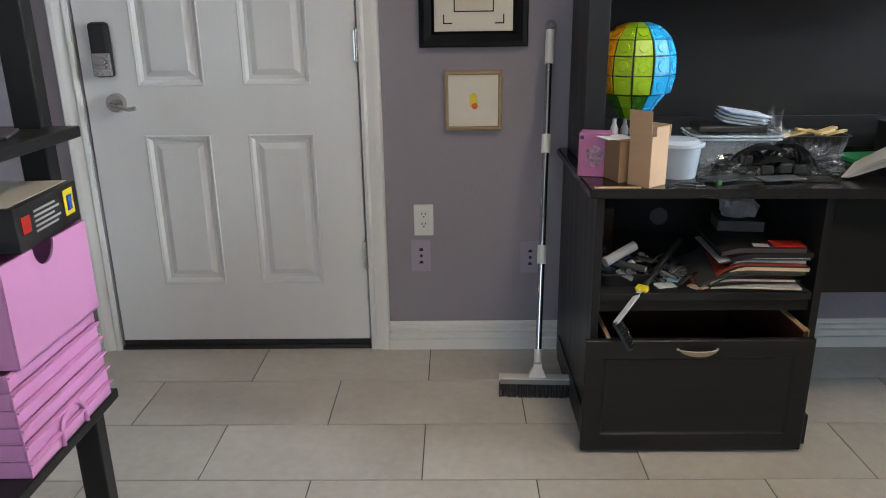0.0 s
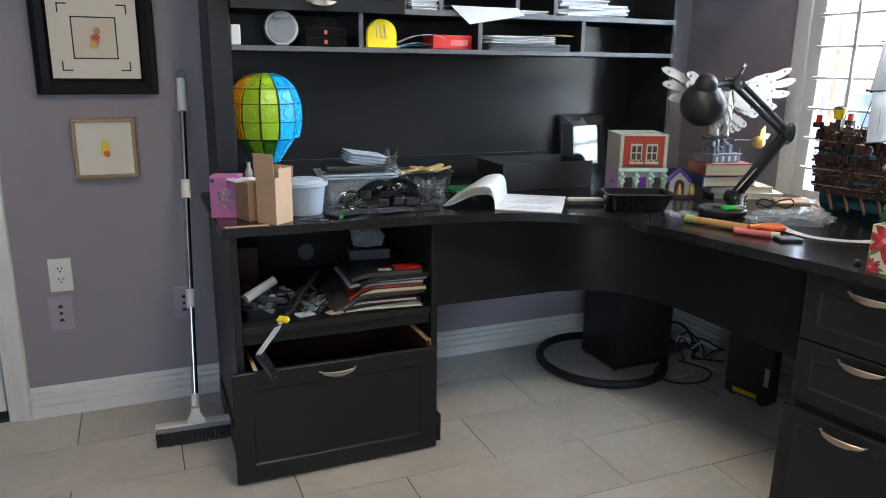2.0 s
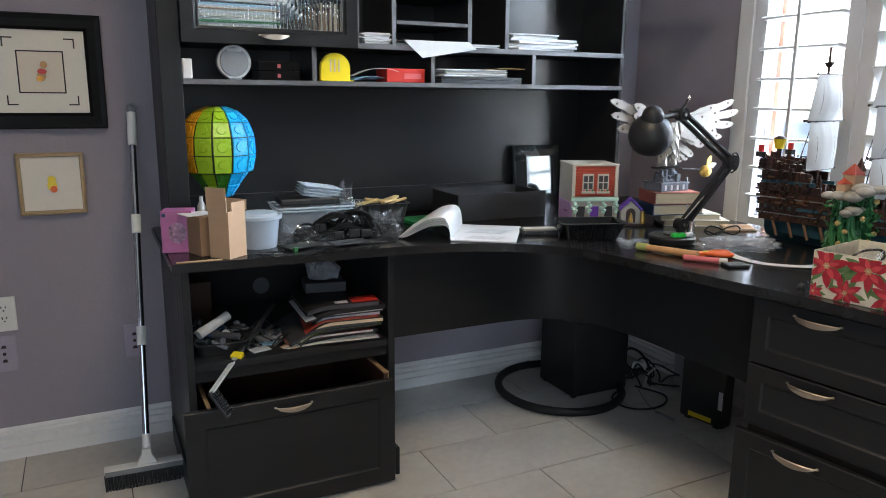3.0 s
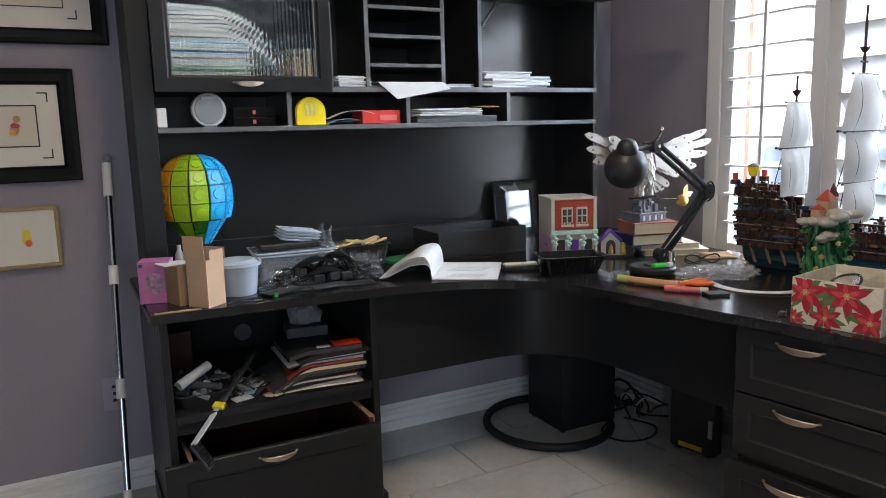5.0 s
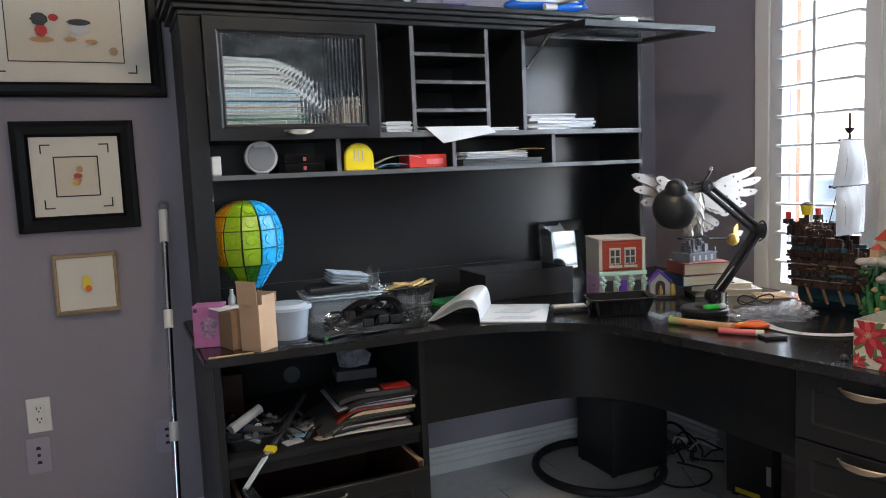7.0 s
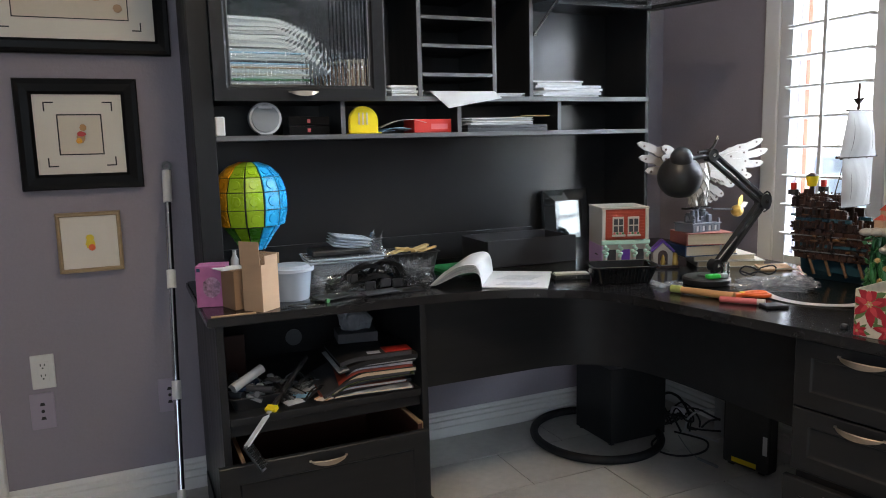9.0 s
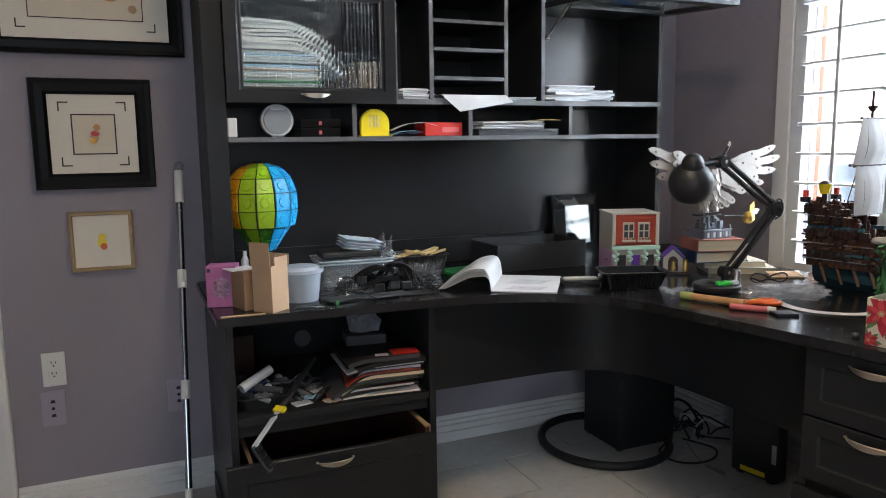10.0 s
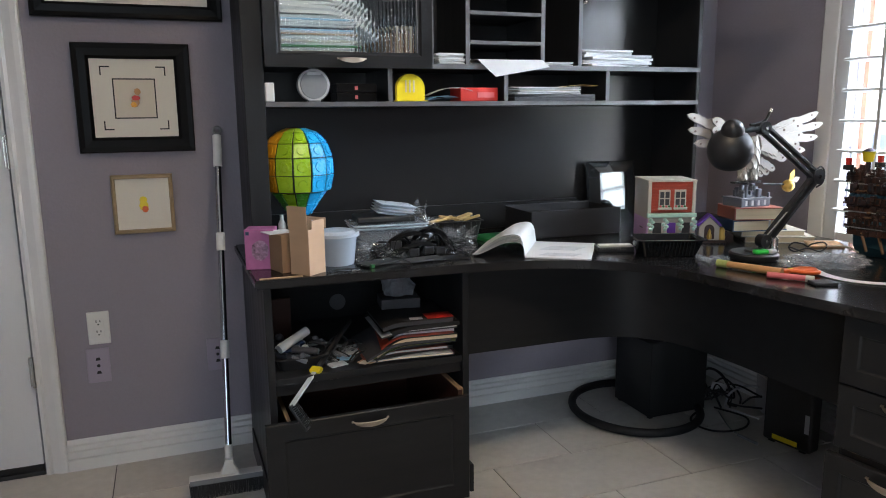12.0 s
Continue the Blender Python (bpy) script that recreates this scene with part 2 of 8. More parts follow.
def frustum_y(bm, x0, x1, z0, z1, y0, y1, inset):
    """A panel field: the large rectangle at y0, the small one, drawn in by inset, at y1."""
    a = [bm.verts.new(p) for p in ((x0, y0, z0), (x1, y0, z0), (x1, y0, z1), (x0, y0, z1))]
    i = inset
    b = [bm.verts.new(p) for p in ((x0 + i, y1, z0 + i), (x1 - i, y1, z0 + i), (x1 - i, y1, z1 - i), (x0 + i, y1, z1 - i))]
    bm.faces.new(b)
    for k in range(4):
        bm.faces.new((a[k], a[(k + 1) % 4], b[(k + 1) % 4], b[k]))


def structure(ob, label="", category=""):
    return tagged(ob, label, category, kind="structure")


# ---- the room ----
WY, EX, NW, SY, CZ = 2.74, 2.62, -2.3, -2.6, 2.55   # north wall, east wall, west wall, south wall, ceiling
DX0, DX1, DZ = -1.095, -0.15, 2.06                   # door opening
WIN = (1.06, 2.085, 0.70, 2.16)                      # east window: y, y, z, z
REAR = (-1.9, 0.8, 0.5, 2.2)                       # unseen rear opening, added for fill light: x, x, z, z


def wall(name, boxes, label):
    bm = bmesh.new()
    for lo, hi in boxes:
        bx(bm, lo, hi)
    return structure(part(name, bm, M_WALL), label, "wall")


wall("wall_north", [((NW - 0.12, WY, 0), (DX0, WY + 0.12, CZ)), ((DX1, WY, 0), (EX + 0.14, WY + 0.12, CZ)), ((DX0, WY, DZ), (DX1, WY + 0.12, CZ))],
     "lavender painted wall with fine orange-peel texture")
wall("wall_east", [((EX, WIN[1], 0), (EX + 0.14, WY, CZ)), ((EX, SY, 0), (EX + 0.14, WIN[0], CZ)),
                   ((EX, WIN[0], 0), (EX + 0.14, WIN[1], WIN[2])), ((EX, WIN[0], WIN[3]), (EX + 0.14, WIN[1], CZ))],
     "lavender painted wall with a shuttered window")
wall("wall_west", [((NW - 0.12, SY, 0), (NW, WY, CZ))], "plain lavender painted wall")
# the opening is added, to let the rear fill light in
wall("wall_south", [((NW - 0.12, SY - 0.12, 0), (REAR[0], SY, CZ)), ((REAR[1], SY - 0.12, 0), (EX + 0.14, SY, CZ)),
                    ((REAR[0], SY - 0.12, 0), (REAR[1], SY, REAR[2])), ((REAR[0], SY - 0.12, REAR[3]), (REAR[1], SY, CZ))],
     "lavender painted wall with an added opening for fill light")
structure(box("ceiling", (NW - 0.12, SY - 0.12, CZ), (EX + 0.14, WY + 0.12, CZ + 0.1), M_CEIL, bevel=0), "plain white ceiling", "ceiling")
structure(box("ground", (-60, -60, -0.35), (60, 60, -0.25), M_GROUT, bevel=0), "ground outside the house", "ground")

floor = structure(box("floor", (NW - 0.12, SY - 0.12, -0.1), (EX + 0.14, WY + 0.12, -0.004), M_GROUT, bevel=0),
                  "grey stone-look tile floor in half bond with dark joints", "floor")


def baseboard(name, p, q, out):
    """A stepped skirting from p to q; out: the way into the room."""
    p, q, o = Vector((*p, 0)), Vector((*q, 0)), Vector((*out, 0))
    prof = [(0, 0), (0.022, 0), (0.022, 0.04), (0.013, 0.043), (0.013, 0.048), (0.021, 0.05), (0.021, 0.068), (0.011, 0.071), (0.011, 0.076), (0.018, 0.078), (0.018, 0.088), (0.008, 0.092), (0.008, 0.099), (0.004, 0.107), (0, 0.108)]
    bm = bmesh.new()
    a = [bm.verts.new(p + o * d + Vector((0, 0, z))) for d, z in prof]
    b = [bm.verts.new(q + o * d + Vector((0, 0, z))) for d, z in prof]
    for i in range(len(prof)):
        j = (i + 1) % len(prof)
        bm.faces.new((a[i], a[j], b[j], b[i]))
    bm.faces.new(a)
    bm.faces.new(b)
    return structure(part(name, bm, M_WHITE), "white moulded baseboard along the wall", "baseboard")


baseboard("baseboard", (-0.076, WY), (EX, WY), (0, -1))
baseboard("baseboard", (NW, WY), (-1.166, WY), (0, -1))
baseboard("baseboard", (EX, WY - 0.025), (EX, SY), (-1, 0))


def casing(name, lo_x, hi_x, z0, z1, flip):
    """A moulded door casing upright."""
    prof = [(0, 0), (0, 0.014), (0.012, 0.018), (0.022, 0.012), (0.034, 0.016), (0.05, 0.022), (0.066, 0.024), (0.072, 0.02), (0.074, 0)]
    bm = bmesh.new()
    sx = (hi_x - lo_x) / 0.074
    X = [(hi_x - u * sx if flip else lo_x + u * sx) for u, d in prof]
    a = [bm.verts.new((x, WY - d, z0)) for x, (u, d) in zip(X, prof)]
    b = [bm.verts.new((x, WY - d, z1)) for x, (u, d) in zip(X, prof)]
    for i in range(len(prof)):
        j = (i + 1) % len(prof)
        bm.faces.new((a[i], a[j], b[j], b[i]))
    bm.faces.new(a)
    bm.faces.new(b)
    return structure(part(name, bm, M_WHITE), "white moulded door casing", "trim")


casing("trim", DX1 + 0.004, -0.076, 0, DZ + 0.01, False)
casing("trim", -1.166, DX0 - 0.004, 0, DZ + 0.01, True)
structure(box("trim", (-1.166, WY - 0.022, DZ + 0.011), (-0.076, WY, DZ + 0.085), M_WHITE, bevel=0.004), "white casing over the door", "trim")

# the entry door
door = structure(thing("door_1", ((DX0 + DX1) / 2, WY + 0.03, 0), world_coords=True), "closed white six-panel entry door with nickel hardware", "door")
DYF = WY + 0.004
PX = [(-0.905, -0.675), (-0.545, -0.315)]
PZ = [(0.262, 0.812), (0.978, 1.56), (1.68, 1.9)]
bm = bmesh.new()
sx0, sx1 = DX0 + 0.006, DX1 - 0.004
for x0, x1 in ((sx0, PX[0][0]), (PX[0][1], PX[1][0]), (PX[1][1], sx1)):
    bx(bm, (x0, DYF, 0.036), (x1, DYF + 0.04, DZ - 0.004))
for x0, x1 in PX:
    for z0, z1 in ((0.036, PZ[0][0]), (PZ[0][1], PZ[1][0]), (PZ[1][1], PZ[2][0]), (PZ[2][1], DZ - 0.004)):
        bx(bm, (x0, DYF, z0), (x1, DYF + 0.04, z1))
part("slab", bm, M_DOOR, door)
for x0, x1 in PX:
    for z0, z1 in PZ:
        bm = bmesh.new()
        rings = [(0, 0.0), (0.004, -0.003), (0.012, 0.001), (0.02, 0.014), (0.032, 0.014), (0.052, 0.003)]
        loops = [[bm.verts.new(p) for p in ((x0 + i, DYF + d, z0 + i), (x1 - i, DYF + d, z0 + i), (x1 - i, DYF + d, z1 - i), (x0 + i, DYF + d, z1 - i))] for i, d in rings]
        for a, b in zip(loops, loops[1:]):
            for k in range(4):
                bm.faces.new((a[k], a[(k + 1) % 4], b[(k + 1) % 4], b[k]))
        bm.faces.new(loops[-1])
        part("panel", bm, M_DOOR, door, "raised moulded panel")
box("door_sweep", (sx0, DYF - 0.006, 0.016), (sx1, DYF + 0.034, 0.036), M_RUBBER, door, 0.003, "black rubber sweep")
box("threshold", (DX0, DYF - 0.012, -0.003), (DX1, DYF + 0.1, 0.015), M_PLASTIC_B, door, 0.004, "dark worn metal threshold")
box("jamb", (DX0, WY + 0.05, 0), (DX0 + 0.005, WY + 0.118, DZ), M_WHITE, door, 0)
box("jamb", (DX1 - 0.003, WY + 0.05, 0), (DX1, WY + 0.118, DZ), M_WHITE, door, 0)
structure(box("porch_panel", (DX0, WY + 0.119, 0), (DX1, WY + 0.15, DZ), M_DOOR, bevel=0), "outer face behind the door", "trim")
for zh in (1.105, 0.372, 1.82):
    h = box("hinge", (-0.163, WY - 0.012, zh - 0.05), (-0.146, WY + 0.003, zh + 0.05), M_NICKEL, door, 0.002, "satin nickel hinge")
    bm = bmesh.new()
    cyl(bm, (-0.151, WY - 0.014, zh - 0.053), (-0.151, WY - 0.014, zh + 0.053), 0.006, n=12)
    part("knuckle", bm, M_NICKEL, h, smooth=True)
dead = box("deadbolt", (-1.038, WY - 0.028, 1.012), (-0.968, DYF, 1.19), M_PLASTIC_B, door, 0.014, "keypad deadbolt with black battery cover")
box("cover_plate", (-1.035, WY - 0.031, 1.016), (-0.971, WY - 0.02, 1.092), M_NICKEL, dead, 0.008, "satin nickel lower half")
bm = bmesh.new()
cyl(bm, (-1.003, WY - 0.03, 1.058), (-1.003, WY - 0.04, 1.058), 0.021, n=24)
bx(bm, (-1.02, WY - 0.052, 1.052), (-0.986, WY - 0.038, 1.064), 0.004)
part("thumb_turn", bm, M_NICKEL, dead)
bm = bmesh.new()
cyl(bm, (-0.985, DYF, 0.925), (-0.985, WY - 0.016, 0.925), 0.034, 0.03, n=28)
cyl(bm, (-0.985, WY - 0.016, 0.925), (-0.985, WY - 0.05, 0.925), 0.012, n=16)
lev = part("lever_handle", bm, M_NICKEL, door, "satin nickel lever handle", smooth=True)
tube("lever", [(-0.985, WY - 0.05, 0.925), (-0.955, WY - 0.052, 0.917), (-0.925, WY - 0.052, 0.908), (-0.9, WY - 0.05, 0.912)], 0.0075, M_NICKEL, lev)

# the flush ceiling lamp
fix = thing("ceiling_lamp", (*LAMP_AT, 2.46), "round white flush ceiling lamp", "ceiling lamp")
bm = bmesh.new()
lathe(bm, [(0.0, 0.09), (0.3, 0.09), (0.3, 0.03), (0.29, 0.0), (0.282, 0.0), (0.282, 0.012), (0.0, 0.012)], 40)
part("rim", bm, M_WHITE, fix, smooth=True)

# the shuttered window
wy0, wy1, wz0, wz1 = WIN
win = structure(thing("window_1", (EX, (wy0 + wy1) / 2, wz0), world_coords=True), "white sash window behind plantation shutters", "window")
SX = EX - 0.022
box("casing", (SX, wy1, wz0 - 0.075), (EX, wy1 + 0.07, wz1 + 0.075), M_WHITE, win, 0.006)
box("casing", (SX, wy0 - 0.07, wz0 - 0.075), (EX, wy0, wz1 + 0.075), M_WHITE, win, 0.006)
box("casing", (SX + 0.001, wy0, wz1), (EX, wy1, wz1 + 0.075), M_WHITE, win, 0.006)
box("window_sill", (SX - 0.015, wy0, wz0 - 0.03), (EX, wy1, wz0), M_WHITE, win, 0.006)
bm = bmesh.new()
gx = EX + 0.09
for y0, y1, z0, z1 in ((wy0, wy1, wz0, wz0 + 0.05), (wy0, wy1, wz1 - 0.05, wz1), (wy0, wy0 + 0.04, wz0, wz1),
                       (wy1 - 0.022, wy1, wz0, wz1), (1.615, 1.66, wz0, wz1)):
    bx(bm, (gx, y0, z0), (gx + 0.035, y1, z1), 0.003)
part("window_frame", bm, M_WHITE, win)
box("outer_trim", (gx + 0.004, wy1 - 0.042, wz0 + 0.05), (gx + 0.05, wy1 - 0.0225, wz1 - 0.05), M_BROWNTRIM, win, 0.002, "red-brown outer trim strip")
pane = box("pane", (gx + 0.015, wy0 + 0.02, wz0 + 0.02), (gx + 0.019, wy1 - 0.02, wz1 - 0.02), M_GLASS, win, 0)
pane.visible_shadow = False


def shutter(y0, y1, tilt):
    sh = box("shutter_panel", (SX + 0.002, y1 - 0.055, wz0 + 0.003), (SX + 0.028, y1, wz1 - 0.003), M_SHUTTER, win, 0.003, "white louvred shutter panel")
    box("stile", (SX + 0.002, y0, wz0 + 0.003), (SX + 0.028, y0 + 0.055, wz1 - 0.003), M_SHUTTER, sh, 0.003)
    for z0, z1 in ((wz0 + 0.003, wz0 + 0.07), (wz1 - 0.08, wz1 - 0.003)):
        box("rail", (SX + 0.002, y0 + 0.055, z0), (SX + 0.028, y1 - 0.055, z1), M_SHUTTER, sh, 0.003)
    n = 12
    for k in range(n):
        z = 0.852 + 0.106 * k
        if z > wz1 - 0.1:
            break
        bm = bmesh.new()
        h, w = 0.044, 0.0052
        pts = [(-h, -w * 0.6), (-h + 0.004, -w), (0, -w * 1.1), (h - 0.004, -w), (h, -w * 0.6), (h, w * 0.6), (h - 0.004, w), (0, w * 1.1), (-h + 0.004, w), (-h, w * 0.6)]
        prism(bm, pts, y0 + 0.056, y1 - 0.056, m=pose(SX + 0.015, 0, z, 0, tilt, 0) @ Matrix(((1, 0, 0, 0), (0, 0, 1, 0), (0, 1, 0, 0), (0, 0, 0, 1))))
        part("louvre", bm, M_SHUTTER, sh, smooth=True)
    ym = 0.5 * (y0 + y1)
    if tilt < 30:
        box("tilt_rod", (SX - 0.036, ym - 0.007, wz0 + 0.1), (SX - 0.024, ym + 0.007, wz1 - 0.12), M_SHUTTER, sh, 0.002)
    return sh


shutter(1.655, wy1 - 0.002, 2)
shutter(wy0 + 0.004, 1.652, 50)

# the bright street outside
bm = bmesh.new()
bx(bm, (9.0, -14, -0.25), (9.1, 22, 9))
M_SKY = bpy.data.materials.new("overexposed_outdoors")
M_SKY.use_nodes = True
nt = M_SKY.node_tree
nt.nodes.remove(nt.nodes["Principled BSDF"])
em = nt.nodes.new("ShaderNodeEmission")
tc = nt.nodes.new("ShaderNodeTexCoord")
sep = nt.nodes.new("ShaderNodeSeparateXYZ")
ramp = nt.nodes.new("ShaderNodeValToRGB")
ramp.color_ramp.elements[0].position, ramp.color_ramp.elements[0].color = 0.1, (0.045, 0.056, 0.068, 1)
ramp.color_ramp.elements[1].position, ramp.color_ramp.elements[1].color = 0.17, (1.0, 1.0, 1.0, 1)
mr = nt.nodes.new("ShaderNodeMapRange")
mr.inputs["From Max"].default_value = 9
nt.links.new(tc.outputs["Object"], sep.inputs[0])
nt.links.new(sep.outputs["Z"], mr.inputs["Value"])
nt.links.new(mr.outputs[0], ramp.inputs[0])
# added pale glow in the unseen south for the hutch's gleam, a bluish parked shape low down to the north
side = nt.nodes.new("ShaderNodeMapRange")
side.inputs["From Min"].default_value, side.inputs["From Max"].default_value = 2.0, 3.5
nt.links.new(sep.outputs["Y"], side.inputs["Value"])
blend = nt.nodes.new("ShaderNodeMix")
blend.data_type = "RGBA"
blend_a, blend_b = [s for s in blend.inputs if s.type == "RGBA"]
blend_a.default_value = (0.9, 0.92, 0.88, 1)
nt.links.new(side.outputs[0], blend.inputs[0])
nt.links.new(ramp.outputs[0], blend_b)
nt.links.new([s for s in blend.outputs if s.type == "RGBA"][0], em.inputs["Color"])
em.inputs["Strength"].default_value = 16.0
nt.links.new(em.outputs[0], nt.nodes["Material Output"].inputs["Surface"])
structure(part("backdrop", bm, M_SKY), "overexposed white daylight outside the window", "backdrop")

# ---- the black corner desk with its hutch ----
DT = 0.76


def desk_outline():
    pts = [(0.522, 2.082), (1.16, 2.066)]
    a, b, c, d = Vector((1.16, 2.066)), Vector((1.44, 2.05)), Vector((1.655, 1.93)), Vector((1.695, 1.70))
    for i in range(1, 13):
        t = i / 12
        p = a * (1 - t) ** 3 + b * 3 * t * (1 - t) ** 2 + c * 3 * t * t * (1 - t) + d * t ** 3
        pts.append((p.x, p.y))
    return pts + [(1.80, 1.205), (1.93, 0.42), (2.5, 0.42), (2.5, 2.3), (2.59, 2.36), (2.59, 2.715), (0.522, 2.715)]


desk = thing("corner_desk", (1.6, 2.2, 0), "black-brown laminate L-shaped corner desk with curved front edge", "desk", world_coords=True)
bm = bmesh.new()
prism(bm, desk_outline(), DT - 0.026, DT)
es = [e for e in bm.edges if abs(e.verts[0].co.z - e.verts[1].co.z) < 1e-5]
bmesh.ops.bevel(bm, geom=es, offset=0.005, segments=2, affect="EDGES")
part("tabletop", bm, M_TOP, desk, "satin black top with rounded edge")
line = [Vector((1.168, 2.13))]
for i in range(15):
    t = i / 14
    line.append(Vector((1.56, 2.13)) * (1 - t) ** 3 + Vector((1.80, 2.13)) * 3 * t * (1 - t) ** 2 + Vector((1.885, 2.02)) * 3 * t * t * (1 - t) + Vector((1.897, 1.72)) * t ** 3)
line.append(Vector((1.912, 1.345)))
bm = bmesh.new()
outer = []
for i, q in enumerate(line):
    d = (line[min(i + 1, len(line) - 1)] - line[max(i - 1, 0)]).normalized()
    outer.append(q + Vector((-d.y, d.x)) * 0.018)
prism(bm, [tuple(q) for q in line] + [tuple(q) for q in reversed(outer)], 0.45, DT - 0.027)
part("apron", bm, M_BLACK, desk, "black curved modesty panel", smooth=True)

# open bookcase end with a file drawer
case = thing("desk_pedestal", (0.86, 2.4, 0), "black desk pedestal with open shelf over a file drawer", "cabinet", world_coords=True)
cy = 2.096
box("side_panel", (0.545, cy, 0), (0.566, 2.712, DT - 0.027), M_BLACKV, case)
box("side_panel", (1.146, cy, 0), (1.167, 2.712, DT - 0.027), M_BLACKV, case)
box("back_panel", (0.567, 2.69, 0.05), (1.145, 2.7, DT - 0.028), M_BLACK, case, 0)
box("shelf", (0.567, cy + 0.004, 0.44), (1.145, 2.689, 0.462), M_BLACK, case, 0.002)
box("cross_rail", (0.567, cy + 0.016, 0.405), (1.145, cy + 0.034, 0.439), M_BLACK, case, 0.002)
box("bottom_panel", (0.567, cy + 0.01, 0.05), (1.145, 2.689, 0.068), M_BLACK, case, 0)
box("plinth", (1.162, cy - 0.018, 0), (1.176, cy + 0.14, 0.095), M_BLACKV, case, 0.003)
box("plinth", (0.538, cy - 0.012, 0), (0.5445, cy + 0.55, 0.09), M_BLACKV, case, 0.002)
bm = bmesh.new()
cyl(bm, (0.88, 2.6895, 0.52), (0.88, 2.684, 0.52), 0.03, n=24)
part("cable_grommet", bm, M_CONCRETE_D, case, "grey round cable grommet")
drawer = box("drawer", (0.59, 2.053, 0.085), (0.6, 2.6, 0.333), M_DARKWOOD, case, 0.001, "open file drawer with pale plywood edges")
box("ply_edge", (0.589, 2.0525, 0.3335), (0.601, 2.6, 0.338), M_PLY, drawer, 0.001)
box("ply_edge", (1.111, 2.0525, 0.3675), (1.127, 2.6, 0.372), M_PLY, drawer, 0.001)
box("ply_edge", (1.1265, 2.0525, 0.09), (1.129, 2.075, 0.372), M_PLY, drawer, 0.0005)
box("drawer_side", (1.112, 2.053, 0.085), (1.126, 2.6, 0.367), M_DARKWOOD, drawer, 0.001)
box("drawer_back", (0.601, 2.58, 0.085), (1.114, 2.59, 0.38), M_DARKWOOD, drawer, 0)
box("drawer_lining", (0.601, 2.094, 0.1), (1.114, 2.579, 0.11), M_DARKWOOD, drawer, 0)


def drawer_front(name, x0, x1, z0, z1, yf, parent, frame_w=0.052, m=None, mat=M_BLACK):
    """A framed front: a field recessed between rails, with a worn bead round it."""
    bm = bmesh.new()
    w = frame_w
    rings = [(0.0, 0.018), (0.0, 0.002), (0.002, 0.0), (w, 0.0), (w + 0.004, 0.004), (w + 0.008, 0.005)]
    loops = [[bm.verts.new(p) for p in ((x0 + i, yf + d, z0 + i), (x1 - i, yf + d, z0 + i), (x1 - i, yf + d, z1 - i), (x0 + i, yf + d, z1 - i))] for i, d in rings]
    for a, b in zip(loops, loops[1:]):
        for k in range(4):
            bm.faces.new((a[k], a[(k + 1) % 4], b[(k + 1) % 4], b[k]))
    bm.faces.new(loops[-1])
    bm.faces.new(loops[0])
    if m is not None:
        bmesh.ops.transform(bm, matrix=m, verts=bm.verts)
    return part(name, bm, mat, parent)


def cup_pull(parent, m, w=0.106):
    """A nickel bow pull: thin ends, a lip that hangs below the bar."""
    bm = bmesh.new()
    n = 16
    ringlist = []
    for i in range(n + 1):
        u = i / n
        x = (u - 0.5) * w
        drop = math.sin(math.pi * u) ** 0.6
        y = -0.004 - 0.018 * drop
        zt, zb = 0.006 + 0.001 * drop, 0.004 - 0.013 * drop
        ringlist.append([bm.verts.new(p) for p in ((x, y, zt), (x, y - 0.003, zt - 0.002), (x, y - 0.002, zb), (x, y + 0.002, zb))])
    for a, b in zip(ringlist, ringlist[1:]):
        for k in range(4):
            bm.faces.new((a[k], a[(k + 1) % 4], b[(k + 1) % 4], b[k]))
    bm.faces.new(ringlist[0])
    bm.faces.new(ringlist[-1])
    for s in (-1, 1):
        bx(bm, (s * w / 2 - 0.004, -0.006, 0.002), (s * w / 2 + 0.003, 0.0, 0.007), 0.001)
    bmesh.ops.transform(bm, matrix=m, verts=bm.verts)
    return part("handle", bm, M_PULL, parent, "satin nickel bow pull", smooth=True)


front = drawer_front("drawer_front", 0.522, 1.142, 0.01, 0.351, 2.034, drawer)
cup_pull(front, pose(0.825, 2.034, 0.322))

# drawer pedestal of the side wing, its front turned a little
ped = thing("desk_pedestal", (1.80, 1.33, 0), "black drawer pedestal with three drawers and nickel pulls", "cabinet", rz=-80.6)
PW, PD = 0.46, 0.60
box("carcass", (0.036, 0.021, 0.05), (PW, PD, DT - 0.028), M_BLACKV, ped, 0.002)
box("kick_plate", (0.046, 0.05, 0), (PW - 0.01, PD - 0.01, 0.049), M_BLACK, ped, 0)
box("top_rail", (0.036, 0.004, 0.712), (PW, 0.02, DT - 0.028), M_BLACK, ped, 0.001)
for z0, z1, out in ((0.56, 0.727, 0.004), (0.396, 0.555, 0.004), (0.03, 0.388, -0.028)):
    dr = drawer_front("drawer", 0.032, PW, z0, z1, out - 0.004, ped, 0.04)
    zh = {0.56: 0.7, 0.396: 0.532, 0.03: 0.362}[z0]
    cup_pull(dr, pose(0.195, out - 0.004, zh), 0.11)
box("drawer_box", (0.05, -0.008, 0.06), (PW - 0.02, 0.02, 0.37), M_PLY, ped, 0)

